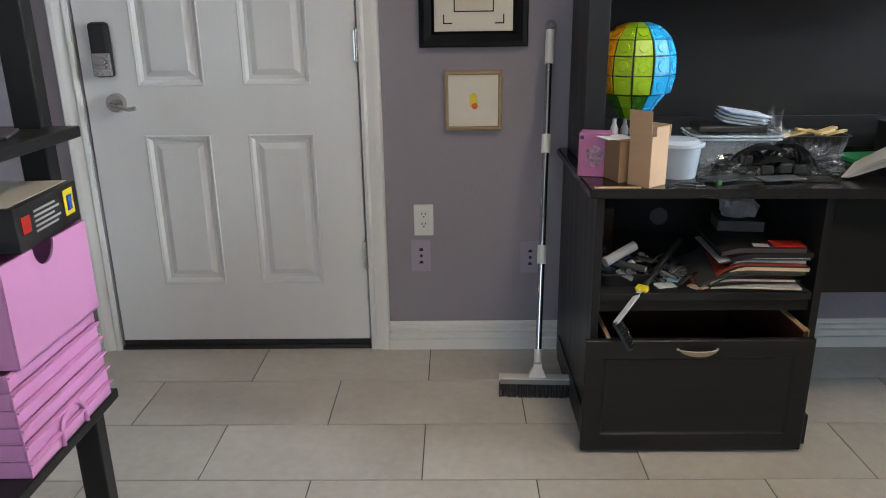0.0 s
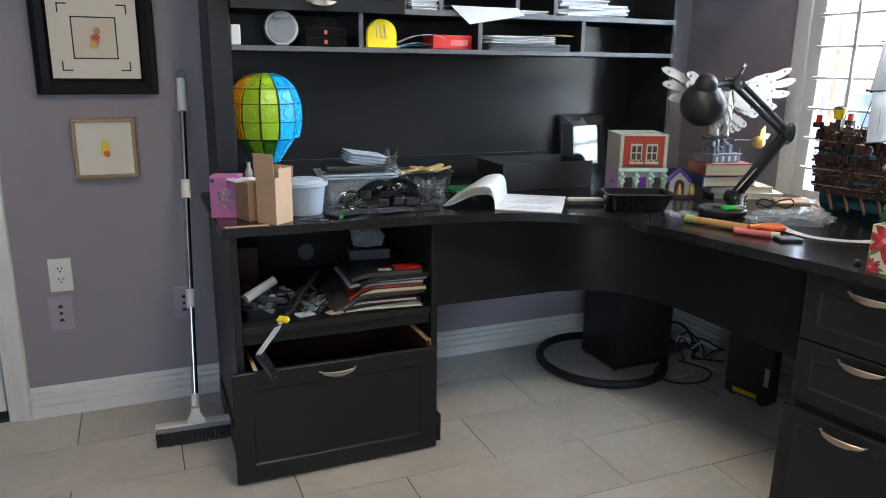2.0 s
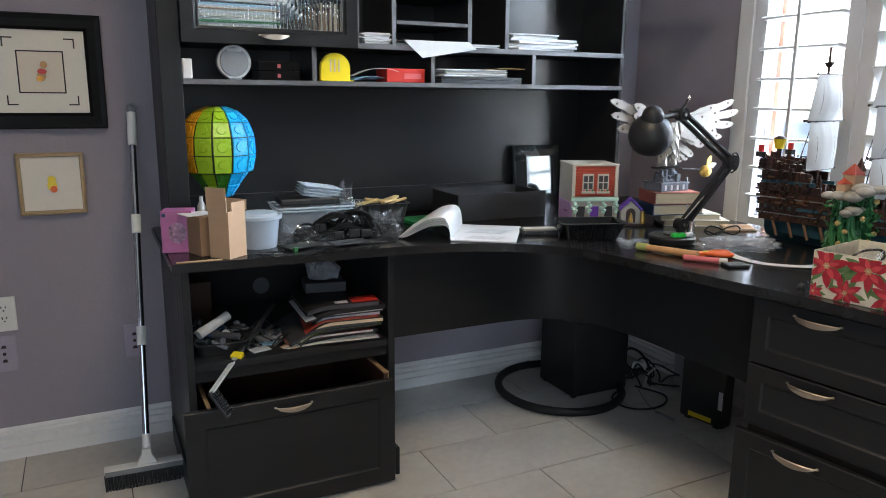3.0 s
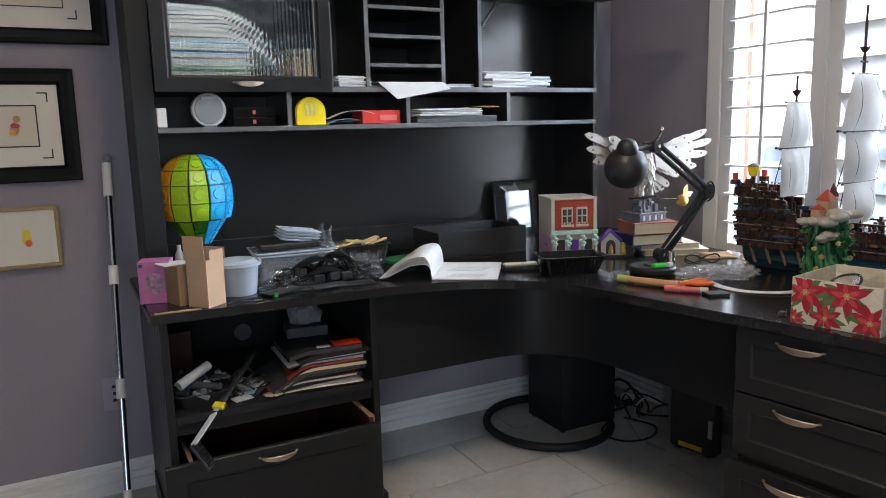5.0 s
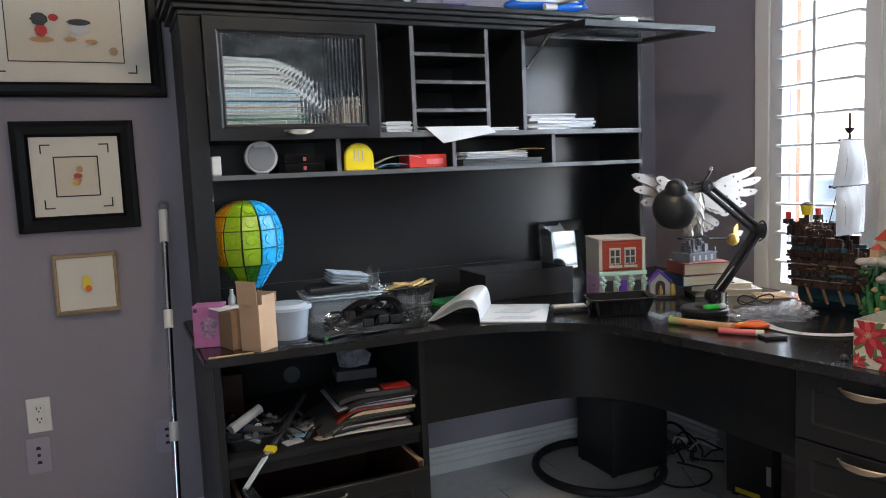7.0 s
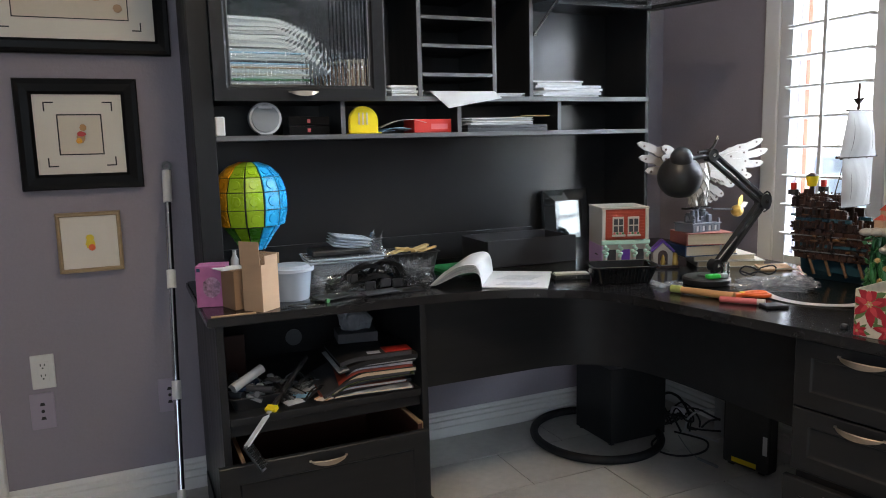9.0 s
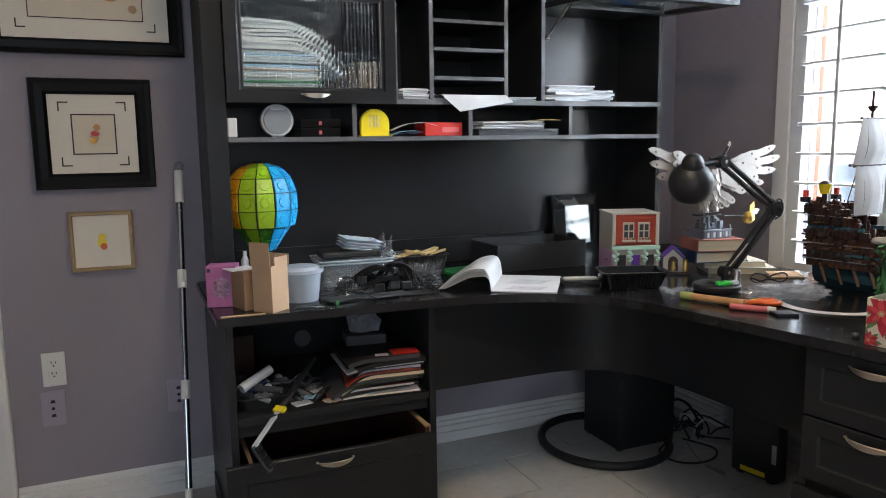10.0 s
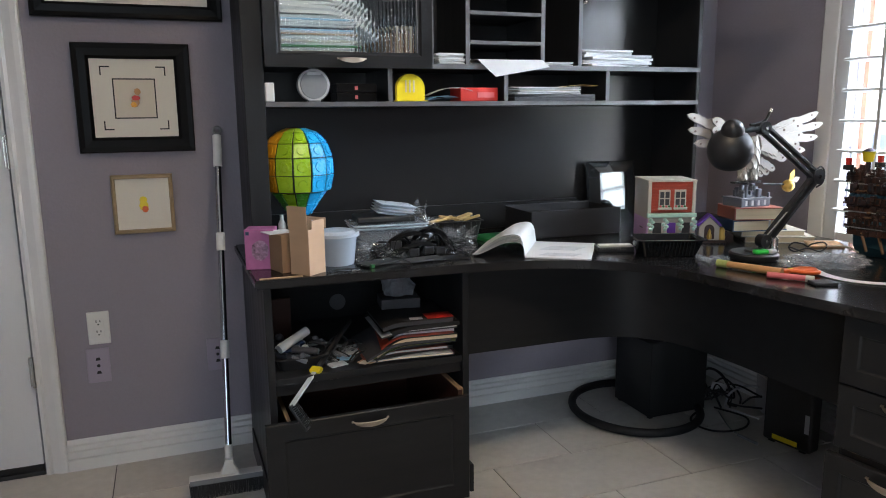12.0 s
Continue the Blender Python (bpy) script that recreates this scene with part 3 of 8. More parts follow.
# the hutch
hutch = thing("hutch", (1.43, 2.56, DT), "tall black-brown desk hutch with shelves, cubbies and reeded glass doors", "hutch", world_coords=True)
HX0, HX1, HF, HB, HT = 0.557, 2.296, 2.42, 2.70, 1.732
box("side_panel", (HX0, HF, DT + 0.001), (HX0 + 0.063, HB + 0.012, HT), M_BLACKV, hutch, 0.002)
box("side_panel", (HX1 - 0.018, HF + 0.02, DT + 0.001), (HX1, HB + 0.012, HT), M_BLACKV, hutch, 0.002)
box("back_panel", (HX0 + 0.064, HB, DT + 0.001), (HX1 - 0.019, HB + 0.01, HT), M_HBACK, hutch, 0)
box("back_rail", (HX0 + 0.064, HB - 0.016, DT + 0.001), (1.9, HB - 0.001, 0.862), M_BLACK, hutch, 0.002)


def shelf(x0, x1, z0, z1, y0=HF, y1=HB - 0.001):
    s = box("shelf", (x0, y0 + 0.002, z0), (x1, y1, z1), M_BLACK, hutch, 0.001)
    box("edge_band", (x0, y0, z0 + 0.0005), (x1, y0 + 0.0019, z1 - 0.0005), M_EDGE, s, 0.0005, "grey worn edge band")
    return s


def divider(x, z0, z1, t=0.016, y0=HF):
    s = box("divider", (x - t / 2, y0 + 0.002, z0), (x + t / 2, HB - 0.001, z1), M_BLACKV, hutch, 0.001)
    box("edge_band", (x - t / 2 + 0.0005, y0, z0), (x + t / 2 - 0.0005, y0 + 0.0019, z1), M_EDGE, s, 0.0005, "grey worn edge band")
    return s


IX0, IX1 = HX0 + 0.064, HX1 - 0.019
shelf(IX0, IX1, 1.236, 1.252)
shelf(IX0, IX1, 1.358, 1.376)
for x in (1.026, 1.448, 1.862):
    divider(x, 1.2525, 1.3575)
for x in (1.172, 1.303, 1.59, 1.742):
    divider(x, 1.3765, HT - 0.001)
for z in (1.442, 1.539, 1.633):
    shelf(1.3115, 1.5815, z, z + 0.013)
# crown
bm = bmesh.new()
for z0, z1, o in ((HT + 0.001, 1.75, 0.004), (1.75, 1.768, 0.018), (1.768, 1.782, 0.034), (1.782, 1.8, 0.044)):
    bx(bm, (HX0 - o, HF - o, z0), (HX1 + o * 0.4, HB + 0.012, z1), 0.004)
part("crown", bm, M_BLACK, hutch, "stepped crown moulding")


def glass_door(parent, m, x0, x1, z0, z1, pull):
    """A framed flap with a reeded glass pane; its face lies in y = 0."""
    w = 0.05
    bm = bmesh.new()
    rings = [(0.0, 0.02), (0.0, 0.001), (0.001, 0.0), (w - 0.012, 0.0), (w - 0.006, 0.005), (w, 0.006), (w, 0.02)]
    loops = [[bm.verts.new(p) for p in ((x0 + i, d, z0 + i), (x1 - i, d, z0 + i), (x1 - i, d, z1 - i), (x0 + i, d, z1 - i))] for i, d in rings]
    for a, b in zip(loops, loops[1:]):
        for k in range(4):
            bm.faces.new((a[k], a[(k + 1) % 4], b[(k + 1) % 4], b[k]))
    a, b = loops[0], loops[-1]
    for k in range(4):
        bm.faces.new((a[k], a[(k + 1) % 4], b[(k + 1) % 4], b[k]))
    bmesh.ops.transform(bm, matrix=m, verts=bm.verts)
    d = part("glass_door", bm, M_BLACK, parent, "black framed door with reeded glass")
    bm = bmesh.new()
    X0, X1, Z0, Z1 = x0 + w, x1 - w, z0 + w, z1 - w
    n = 38
    steps = n * 6
    fr, bk = [], []
    for i in range(steps + 1):
        x = X0 + (X1 - X0) * i / steps
        y = 0.0105 - 0.0028 * abs(math.sin(math.pi * n * i / steps))
        fr.append((bm.verts.new((x, y, Z0)), bm.verts.new((x, y, Z1))))
        bk.append((bm.verts.new((x, 0.013, Z0)), bm.verts.new((x, 0.013, Z1))))
    for L in (fr, bk):
        for p, q in zip(L, L[1:]):
            bm.faces.new((p[0], q[0], q[1], p[1]))
    for k in (0, -1):
        bm.faces.new((fr[k][0], fr[k][1], bk[k][1], bk[k][0]))
    for e in (0, 1):
        for i in range(steps):
            bm.faces.new((fr[i][e], fr[i + 1][e], bk[i + 1][e], bk[i][e]))
    bmesh.ops.transform(bm, matrix=m, verts=bm.verts)
    g = part("pane", bm, M_REED, d, "reeded glass pane", smooth=True)
    g.visible_shadow = False
    # thin bright bead round the pane
    for lo, hi in (((X0, 0.004, Z0), (X0 + 0.004, 0.0085, Z1)), ((X1 - 0.004, 0.004, Z0), (X1, 0.0085, Z1))):
        box("bead", lo, hi, M_EDGE, d, 0.0008, m=m)
    if pull:
        cup_pull(d, m @ pose((x0 + x1) / 2, 0, z0 + 0.024), 0.088)
    return d


glass_door(hutch, pose(0, HF - 0.021, 0), 0.621, 1.168, 1.357, 1.73, True)
# the second door stands open, level under the crown
flap_m = pose(1.745, HF - 0.004, 1.722, -86.5, 0, 0)
glass_door(hutch, flap_m, 0.0, 0.545, -0.375, 0.0, False)
bm = bmesh.new()
cyl(bm, (1.76, 2.43, 1.60), (1.762, 2.26, 1.704), 0.006, n=10)
cyl(bm, (1.755, 2.43, 1.60), (1.768, 2.43, 1.60), 0.009, n=10)
part("flap_stay", bm, M_NICKEL, hutch, "metal lid stay", smooth=True)
for xx in (1.80, 2.2):
    box("hinge", (xx - 0.022, 2.33, 1.706), (xx + 0.022, 2.36, 1.716), M_NICKEL, hutch, 0.002, "small nickel hinge")

# ---- materials of the things ----
M_MAT = material("cream_picture_mat", (0.72, 0.68, 0.6), 0.75, vary=0.04, scale=4, fine=150, bump=0.01)
M_ART = material("aged_art_paper", (0.68, 0.61, 0.5), 0.7, vary=0.05, scale=6, bump=0.01)
M_INK = material("black_ink", (0.015, 0.014, 0.014), 0.6, vary=0.1, bump=0)
M_GLOSSB = material("glossy_black_plastic", (0.012, 0.012, 0.013), 0.1, vary=0.1, bump=0.01, rvary=0.04)
M_BINB = material("black_fibreboard", (0.024, 0.024, 0.026), 0.55, vary=0.12)
M_FRAME = material("black_wood_frame", (0.005, 0.0048, 0.0048), 0.35, vary=0.2, scale=6, bump=0.03, spec=0.15)
M_OAK = material("pale_oak_frame", (0.42, 0.3, 0.17), 0.5, vary=0.14, scale=10, fine=80, bump=0.03, stretch=(1, 1, 5))
M_CARD = material("kraft_cardboard", (0.47, 0.31, 0.19), 0.75, vary=0.06, scale=8, fine=160, bump=0.03, stretch=(1, 1, 6))
M_CARD2 = material("brown_cardboard", (0.3, 0.18, 0.1), 0.75, vary=0.08, scale=8, fine=160, bump=0.03)
M_PINKBOX = material("magenta_printed_card", (0.42, 0.13, 0.3), 0.4, vary=0.2, scale=14, fine=70)
M_PAPER = material("white_paper", (0.64, 0.64, 0.64), 0.8, vary=0.05, scale=12, fine=120, bump=0.02)
M_PAPER2 = material("grey_print_paper", (0.5, 0.51, 0.53), 0.75, vary=0.2, scale=30, fine=120, bump=0.02)
M_MILK = material("milky_plastic", (0.6, 0.67, 0.75), 0.22, vary=0.02, bump=0, alpha=0.6)
M_CLEAR = thin_film("clear_plastic", 0.9, 0.1, 0.26, (0.6, 0.65, 0.7))
M_LID = material("frosted_lid_plastic", (0.62, 0.7, 0.78), 0.3, vary=0.02, bump=0, alpha=0.85)
M_FILM = thin_film("crinkled_clear_film", 0.9, 0.2, 0.015)
M_FILM2 = thin_film("milky_crinkled_film", 0.82, 0.2, 0.22, (0.62, 0.66, 0.72))
M_CLOTH = material("black_fabric", (0.012, 0.012, 0.0125), 0.8, vary=0.3, scale=18, fine=260, bump=0.1, spec=0.12)
M_GOLD = material("gold_plastic", (0.62, 0.4, 0.1), 0.3, metal=0.6, vary=0.1, bump=0.02)
M_GOLDT = material("tan_wafer_gold", (0.52, 0.36, 0.14), 0.5, vary=0.12, scale=20)
M_GREEN = material("green_card", (0.02, 0.2, 0.055), 0.5, vary=0.1)
M_LIME = material("lime_block_plastic", (0.33, 0.52, 0.02), 0.28, vary=0.04, bump=0.01)
M_ORANGE_Y = material("amber_block_plastic", (0.75, 0.36, 0.015), 0.28, vary=0.05, bump=0.01)
M_AZURE = material("azure_block_plastic", (0.03, 0.42, 0.78), 0.28, vary=0.05, bump=0.01)
M_BLUE = material("blue_block_plastic", (0.015, 0.08, 0.48), 0.28, vary=0.05, bump=0.01)
M_VIOLET = material("violet_block_plastic", (0.16, 0.06, 0.42), 0.35, vary=0.08, bump=0.01)
M_OLIVE = material("dark_green_block_plastic", (0.06, 0.22, 0.02), 0.3, vary=0.06, bump=0.01)
M_REDP = material("red_plastic", (0.52, 0.03, 0.02), 0.35, vary=0.08)
M_BRICK = material("brick_red_plastic", (0.4, 0.06, 0.03), 0.4, vary=0.08)
M_YELLOW = material("yellow_plastic", (0.8, 0.62, 0.02), 0.32, vary=0.05)
M_ORANGE = material("orange_plastic", (0.75, 0.13, 0.02), 0.32, vary=0.06)
M_CORAL = material("coral_rubber", (0.6, 0.13, 0.13), 0.45, vary=0.08)
M_CREAM = material("cream_plastic", (0.52, 0.475, 0.4), 0.4, vary=0.04)
M_PINKP = material("pink_plastic_sheet", (0.72, 0.32, 0.62), 0.38, vary=0.03, scale=4, bump=0.01)
M_MINT = material("mint_plastic", (0.45, 0.66, 0.55), 0.4, vary=0.08)
M_SKYP = material("pale_blue_paper", (0.32, 0.55, 0.75), 0.6, vary=0.1)
M_LILAC = material("lilac_plastic", (0.58, 0.36, 0.6), 0.4, vary=0.05)
M_TANWOOD = material("beech_handle", (0.5, 0.27, 0.11), 0.45, vary=0.12, fine=80, stretch=(6, 1, 6))
M_SHIPB = material("dark_brown_block_plastic", (0.032, 0.018, 0.014), 0.35, vary=0.25, scale=30)
M_SHIPT = material("reddish_brown_block_plastic", (0.055, 0.026, 0.017), 0.35, vary=0.2, scale=30)
M_SHIPT2 = material("tan_block_plastic", (0.16, 0.085, 0.04), 0.35, vary=0.15, scale=30)
M_TEAL = material("dark_teal_block_plastic", (0.03, 0.09, 0.12), 0.35, vary=0.15, scale=30)
M_LEAF = material("green_block_plastic", (0.04, 0.17, 0.055), 0.32, vary=0.2, scale=40)
M_SAIL = material("white_sail_cloth", (0.6, 0.6, 0.6), 0.8, vary=0.05, scale=20, bump=0.04)
M_BOOKR = material("worn_red_book_cover", (0.26, 0.075, 0.05), 0.6, vary=0.15, scale=14)
M_BOOKB = material("navy_book_cover", (0.02, 0.045, 0.1), 0.5, vary=0.15, scale=14)
M_PAGES = material("yellowed_page_edges", (0.6, 0.5, 0.34), 0.85, vary=0.12, scale=4, fine=220, stretch=(1, 1, 20))
M_DKGREY = material("dark_grey_print", (0.05, 0.05, 0.055), 0.45, vary=0.3, scale=20)
M_PURPLE = material("plum_folder", (0.12, 0.02, 0.08), 0.5, vary=0.1)
M_MIRROR = material("silvered_glass", (0.13, 0.145, 0.155), 0.08, metal=0.9, vary=0.01, bump=0, rvary=0.01)
M_BLUEPL = material("glossy_blue_paint", (0.01, 0.11, 0.5), 0.22, vary=0.05)
M_GREYB = material("grey_block_plastic", (0.11, 0.12, 0.145), 0.4, vary=0.15, scale=30)
M_CONCRETE = material("pale_grey_shell", (0.45, 0.46, 0.47), 0.5, vary=0.06)


M_FLORAL = material("cream_print_paper", (0.62, 0.57, 0.45), 0.5, vary=0.2, scale=26, fine=90)
M_PETAL = material("printed_crimson", (0.36, 0.02, 0.035), 0.5, vary=0.25, scale=60)
M_PETAL2 = material("printed_scarlet", (0.55, 0.06, 0.07), 0.5, vary=0.2, scale=60)
M_LEAFP = material("printed_green", (0.1, 0.18, 0.06), 0.5, vary=0.25, scale=60)


def one(name, bm, mat, label, category, group="", smooth=False, at=None, rz=0.0, rx=0.0, ry=0.0):
    """A thing that is a single mesh."""
    ob = part(name, bm, mat, smooth=smooth)
    if at:
        ob.matrix_basis = pose(*at, rx, ry, rz)
    return tagged(ob, label, category, group)


# ---- on the north wall ----
def picture(name, x0, x1, z0, z1, w, matw, frame_mat, label, line=None, marks=None, blobs=()):
    yb, yf = WY - 0.002, WY - 0.03
    p = thing(name, ((x0 + x1) / 2, yb, z0), label, "picture", "pictures on the wall", world_coords=True)
    bm = bmesh.new()
    rings = [(0, yb), (0, yf + 0.006), (0.004, yf), (w * 0.35, yf + 0.003), (w * 0.8, yf + 0.001), (w, yf + 0.008), (w, yb)]
    loops = [[bm.verts.new(q) for q in ((x0 + i, y, z0 + i), (x1 - i, y, z0 + i), (x1 - i, y, z1 - i), (x0 + i, y, z1 - i))] for i, y in rings]
    for a, b in zip(loops, loops[1:]):
        for k in range(4):
            bm.faces.new((a[k], a[(k + 1) % 4], b[(k + 1) % 4], b[k]))
    part("frame", bm, frame_mat, p)
    ym = WY - 0.018
    box("mat_board", (x0 + w, ym, z0 + w), (x1 - w, yb, z1 - w), M_MAT, p, 0)
    if line:
        lx0, lx1, lz0, lz1, t = line
        box("print", (lx0, ym - 0.0015, lz0), (lx1, ym - 0.0002, lz1), M_ART, p, 0, "aged cream paper print")
        bm = bmesh.new()
        for lo, hi in (((lx0, lz0), (lx1, lz0 + t)), ((lx0, lz1 - t), (lx1, lz1)), ((lx0, lz0 + t), (lx0 + t, lz1 - t)), ((lx1 - t, lz0 + t), (lx1, lz1 - t))):
            bx(bm, (lo[0], ym - 0.003, lo[1]), (hi[0], ym - 0.0016, hi[1]))
        part("black_line", bm, M_INK, p)
    if marks:
        a0, a1, b0, b1, s, t = marks
        for cx, sx in ((a0, 1), (a1, -1)):
            for cz, sz in ((b0, 1), (b1, -1)):
                bm = bmesh.new()
                prism(bm, [(0, 0), (s, 0), (s, t), (t, t), (t, s), (0, s)], 0, 0.001,
                      m=Matrix.Translation((cx, ym - 0.001, cz)) @ Matrix(((sx, 0, 0, 0), (0, 0, 1, 0), (0, sz, 0, 0), (0, 0, 0, 1))))
                part("corner_mark", bm, M_INK, p)
    for n_, (cx, cz, rx_, rz_, mat) in enumerate(blobs):
        bm = bmesh.new()
        prism(bm, [(rx_ * math.cos(2 * math.pi * i / 18) * (1 + 0.12 * math.sin(3 * i)), rz_ * math.sin(2 * math.pi * i / 18)) for i in range(18)], 0, 0.001,
              m=Matrix.Translation((cx, ym - 0.0042 - 0.0012 * n_, cz)) @ Matrix(((1, 0, 0, 0), (0, 0, 1, 0), (0, 1, 0, 0), (0, 0, 0, 1))))
        part("painted_patch", bm, mat, p)
    return p


picture("framed_picture", -0.045, 0.53, 1.523, 2.02, 0.046, 0, M_FRAME, "large black framed print with cream mat and painted patches",
        (0.076, 0.409, 1.631, 1.93, 0.003), (0.04, 0.445, 1.599, 1.955, 0.028, 0.004),
        [(0.175, 1.7, 0.034, 0.009, M_TANWOOD), (0.175, 1.728, 0.017, 0.02, M_REDP), (0.172, 1.762, 0.024, 0.02, M_DKGREY), (0.212, 1.768, 0.014, 0.011, M_REDP),
         (0.255, 1.702, 0.018, 0.006, M_TANWOOD), (0.315, 1.696, 0.018, 0.007, M_TANWOOD), (0.283, 1.735, 0.03, 0.018, M_PAPER), (0.283, 1.755, 0.034, 0.01, M_DKGREY), (0.378, 1.667, 0.013, 0.013, M_CARD)])
picture("framed_picture", 0.058, 0.415, 1.095, 1.447, 0.05, 0, M_FRAME, "square black framed print with cream mat and corner marks",
        (0.172, 0.303, 1.205, 1.335, 0.004), (0.137, 0.337, 1.168, 1.374, 0.03, 0.004),
        [(0.238, 1.262, 0.012, 0.02, M_TANWOOD), (0.24, 1.272, 0.013, 0.008, M_REDP), (0.246, 1.292, 0.01, 0.011, M_TANWOOD), (0.232, 1.25, 0.009, 0.009, M_ORANGE_Y)])
picture("framed_picture", 0.139, 0.332, 0.822, 1.019, 0.013, 0, M_OAK, "small pale oak framed print with a yellow patch", None, None,
        [(0.236, 0.915, 0.014, 0.018, M_YELLOW), (0.236, 0.935, 0.012, 0.011, M_YELLOW), (0.24, 0.903, 0.01, 0.011, M_ORANGE)])


def plate(x0, x1, z0, z1, mat, kind, label):
    p = thing("wall_plate", ((x0 + x1) / 2, WY, z0), label, "outlet", "wall plates", world_coords=True)
    box("cover", (x0, WY - 0.007, z0), (x1, WY - 0.0005, z1), mat, p, 0.003)
    cx, cz = (x0 + x1) / 2, (z0 + z1) / 2
    if kind == "outlet":
        box("receptacle", (cx - 0.017, WY - 0.0085, cz - 0.034), (cx + 0.017, WY - 0.0055, cz + 0.034), mat, p, 0.002)
        for s in (-1, 1):
            for dx, dz, w, h in ((-0.006, 0.006, 0.0014, 0.0045), (0.006, 0.006, 0.0014, 0.0035), (0, -0.005, 0.0024, 0.0024)):
                box("slot", (cx + dx - w, WY - 0.0092, cz + s * 0.018 + dz - h), (cx + dx + w, WY - 0.0083, cz + s * 0.018 + dz + h), M_INK, p, 0)
    else:
        for dz in (-0.024, 0, 0.024):
            bm = bmesh.new()
            if dz == 0:
                cyl(bm, (cx, WY - 0.0095, cz), (cx, WY - 0.005, cz), 0.0055, n=14)
            else:
                prism(bm, [(-0.008, -0.005), (0.008, -0.005), (0.005, 0.005), (-0.005, 0.005)], 0, 0.003,
                      m=Matrix.Translation((cx, WY - 0.009, cz + dz)) @ Matrix(((1, 0, 0, 0), (0, 0, 1, 0), (0, 1, 0, 0), (0, 0, 0, 1))))
            part("jack", bm, M_INK, p)
    for dz in (-1, 1):
        bm = bmesh.new()
        cyl(bm, (cx, WY - 0.0075, cz + dz * (z1 - z0) * 0.43), (cx, WY - 0.005, cz + dz * (z1 - z0) * 0.43), 0.003, n=10)
        part("screw", bm, mat, p)


plate(0.024, 0.094, 0.443, 0.558, M_PLASTIC_W, "outlet", "white electric outlet plate on the wall")
plate(0.011, 0.084, 0.306, 0.428, M_PURPLE_PLATE, "jack", "lavender painted jack plate under the outlet")
plate(0.405, 0.478, 0.298, 0.418, M_PURPLE_PLATE, "jack", "lavender painted jack plate behind the broom")

# ---- the broom against the wall ----
broom = thing("push_broom", (0.43, 2.38, 0), "white and black push broom with chrome pole leaning on the wall", "broom", world_coords=True)
bp0, bp1 = Vector((0.437, 2.385, 0.10)), Vector((0.487, 2.715, 1.145))
bd = bp1 - bp0
for a, b, r, mat, nm in ((0.02, 0.915, 0.0105, M_CHROME, "pole"), (0.90, 1.0, 0.0145, M_PLASTIC_W, "grip"), (0.635, 0.69, 0.0145, M_PLASTIC_W, "collar"),
                         (0.305, 0.36, 0.0145, M_PLASTIC_W, "collar"), (-0.01, 0.05, 0.013, M_PLASTIC_W, "socket")):
    rod(nm, bp0 + bd * a, bp0 + bd * b, r, mat, broom, n=20)
tube("hanging_eye", [tuple(bp1 + Vector((0.002 + 0.0115 * math.cos(a), 0, 0.016 + 0.0115 * math.sin(a)))) for a in [math.pi * k / 4 for k in range(8)]], 0.0052, M_PLASTIC_G, broom,
     "grey hanging eye", closed=True, sub=3)
bm = bmesh.new()
prism(bm, [(-0.03, 0), (0.03, 0), (0.013, 0.035), (0.013, 0.05), (-0.013, 0.05), (-0.013, 0.035)], -0.012, 0.012,
      m=Matrix.Translation((0.436, 2.375, 0.066)) @ pose(0, 0, 0, 90, 0, -3))
part("yoke", bm, M_PLASTIC_W, broom)
hm = pose(0.428, 2.372, 0, 0, 0, -3)
box("head", (-0.117, -0.02, 0.056), (0.117, 0.02, 0.068), M_PLASTIC_W, broom, 0.003, m=hm)
box("scraper_strip", (-0.115, -0.022, 0.05), (0.115, -0.0205, 0.066), M_PLASTIC_G, broom, 0, m=hm)
bm = bmesh.new()
rng = random.Random(4)
for i in range(58):
    for j in range(4):
        x, y = -0.114 + 0.228 * i / 57, -0.016 + 0.0107 * j
        bx(bm, (x - 0.0016, y - 0.003, 0.0), (x + 0.0016, y + 0.003, 0.056), m=hm @ Matrix.Shear("XY", 4, (0, 0)) @ pose(0, 0, 0, rng.uniform(-2, 2), rng.uniform(-3, 3)))
tagged(part("bristles", bm, M_PLASTIC_B, broom, "black stiff bristles"), kind="stuff")

# ---- the black rack with pink trays ----
rack = thing("storage_rack", (-0.66, 1.1, 0), "black-brown wooden storage rack with open shelves", "rack", world_coords=True)
for x0, y0 in ((-0.585, 1.475), (-0.98, 1.475), (-0.585, 0.62), (-0.98, 0.62)):
    box("post", (x0, y0, 0), (x0 + 0.05, y0 + 0.035, 1.75), M_BLACKV, rack, 0.003)
for z in (1.0, 0.495):
    box("shelf", (-1.0, 0.6, z), (-0.488, 1.512 if z > 0.9 else 1.49, z + 0.02), M_BLACK, rack, 0.003)
box("rail", (-0.93, 1.48, 0.49), (-0.585, 1.5, 0.53), M_BLACK, rack, 0.002)
one("dark_card", (lambda b: (bx(b, (-0.09, -0.05, 0), (0.09, 0.05, 0.006), 0.002), b)[1])(bmesh.new()), M_DKGREY, "dark flat card lying on the rack shelf", "card", at=(-0.62, 1.36, 1.021), rz=20)


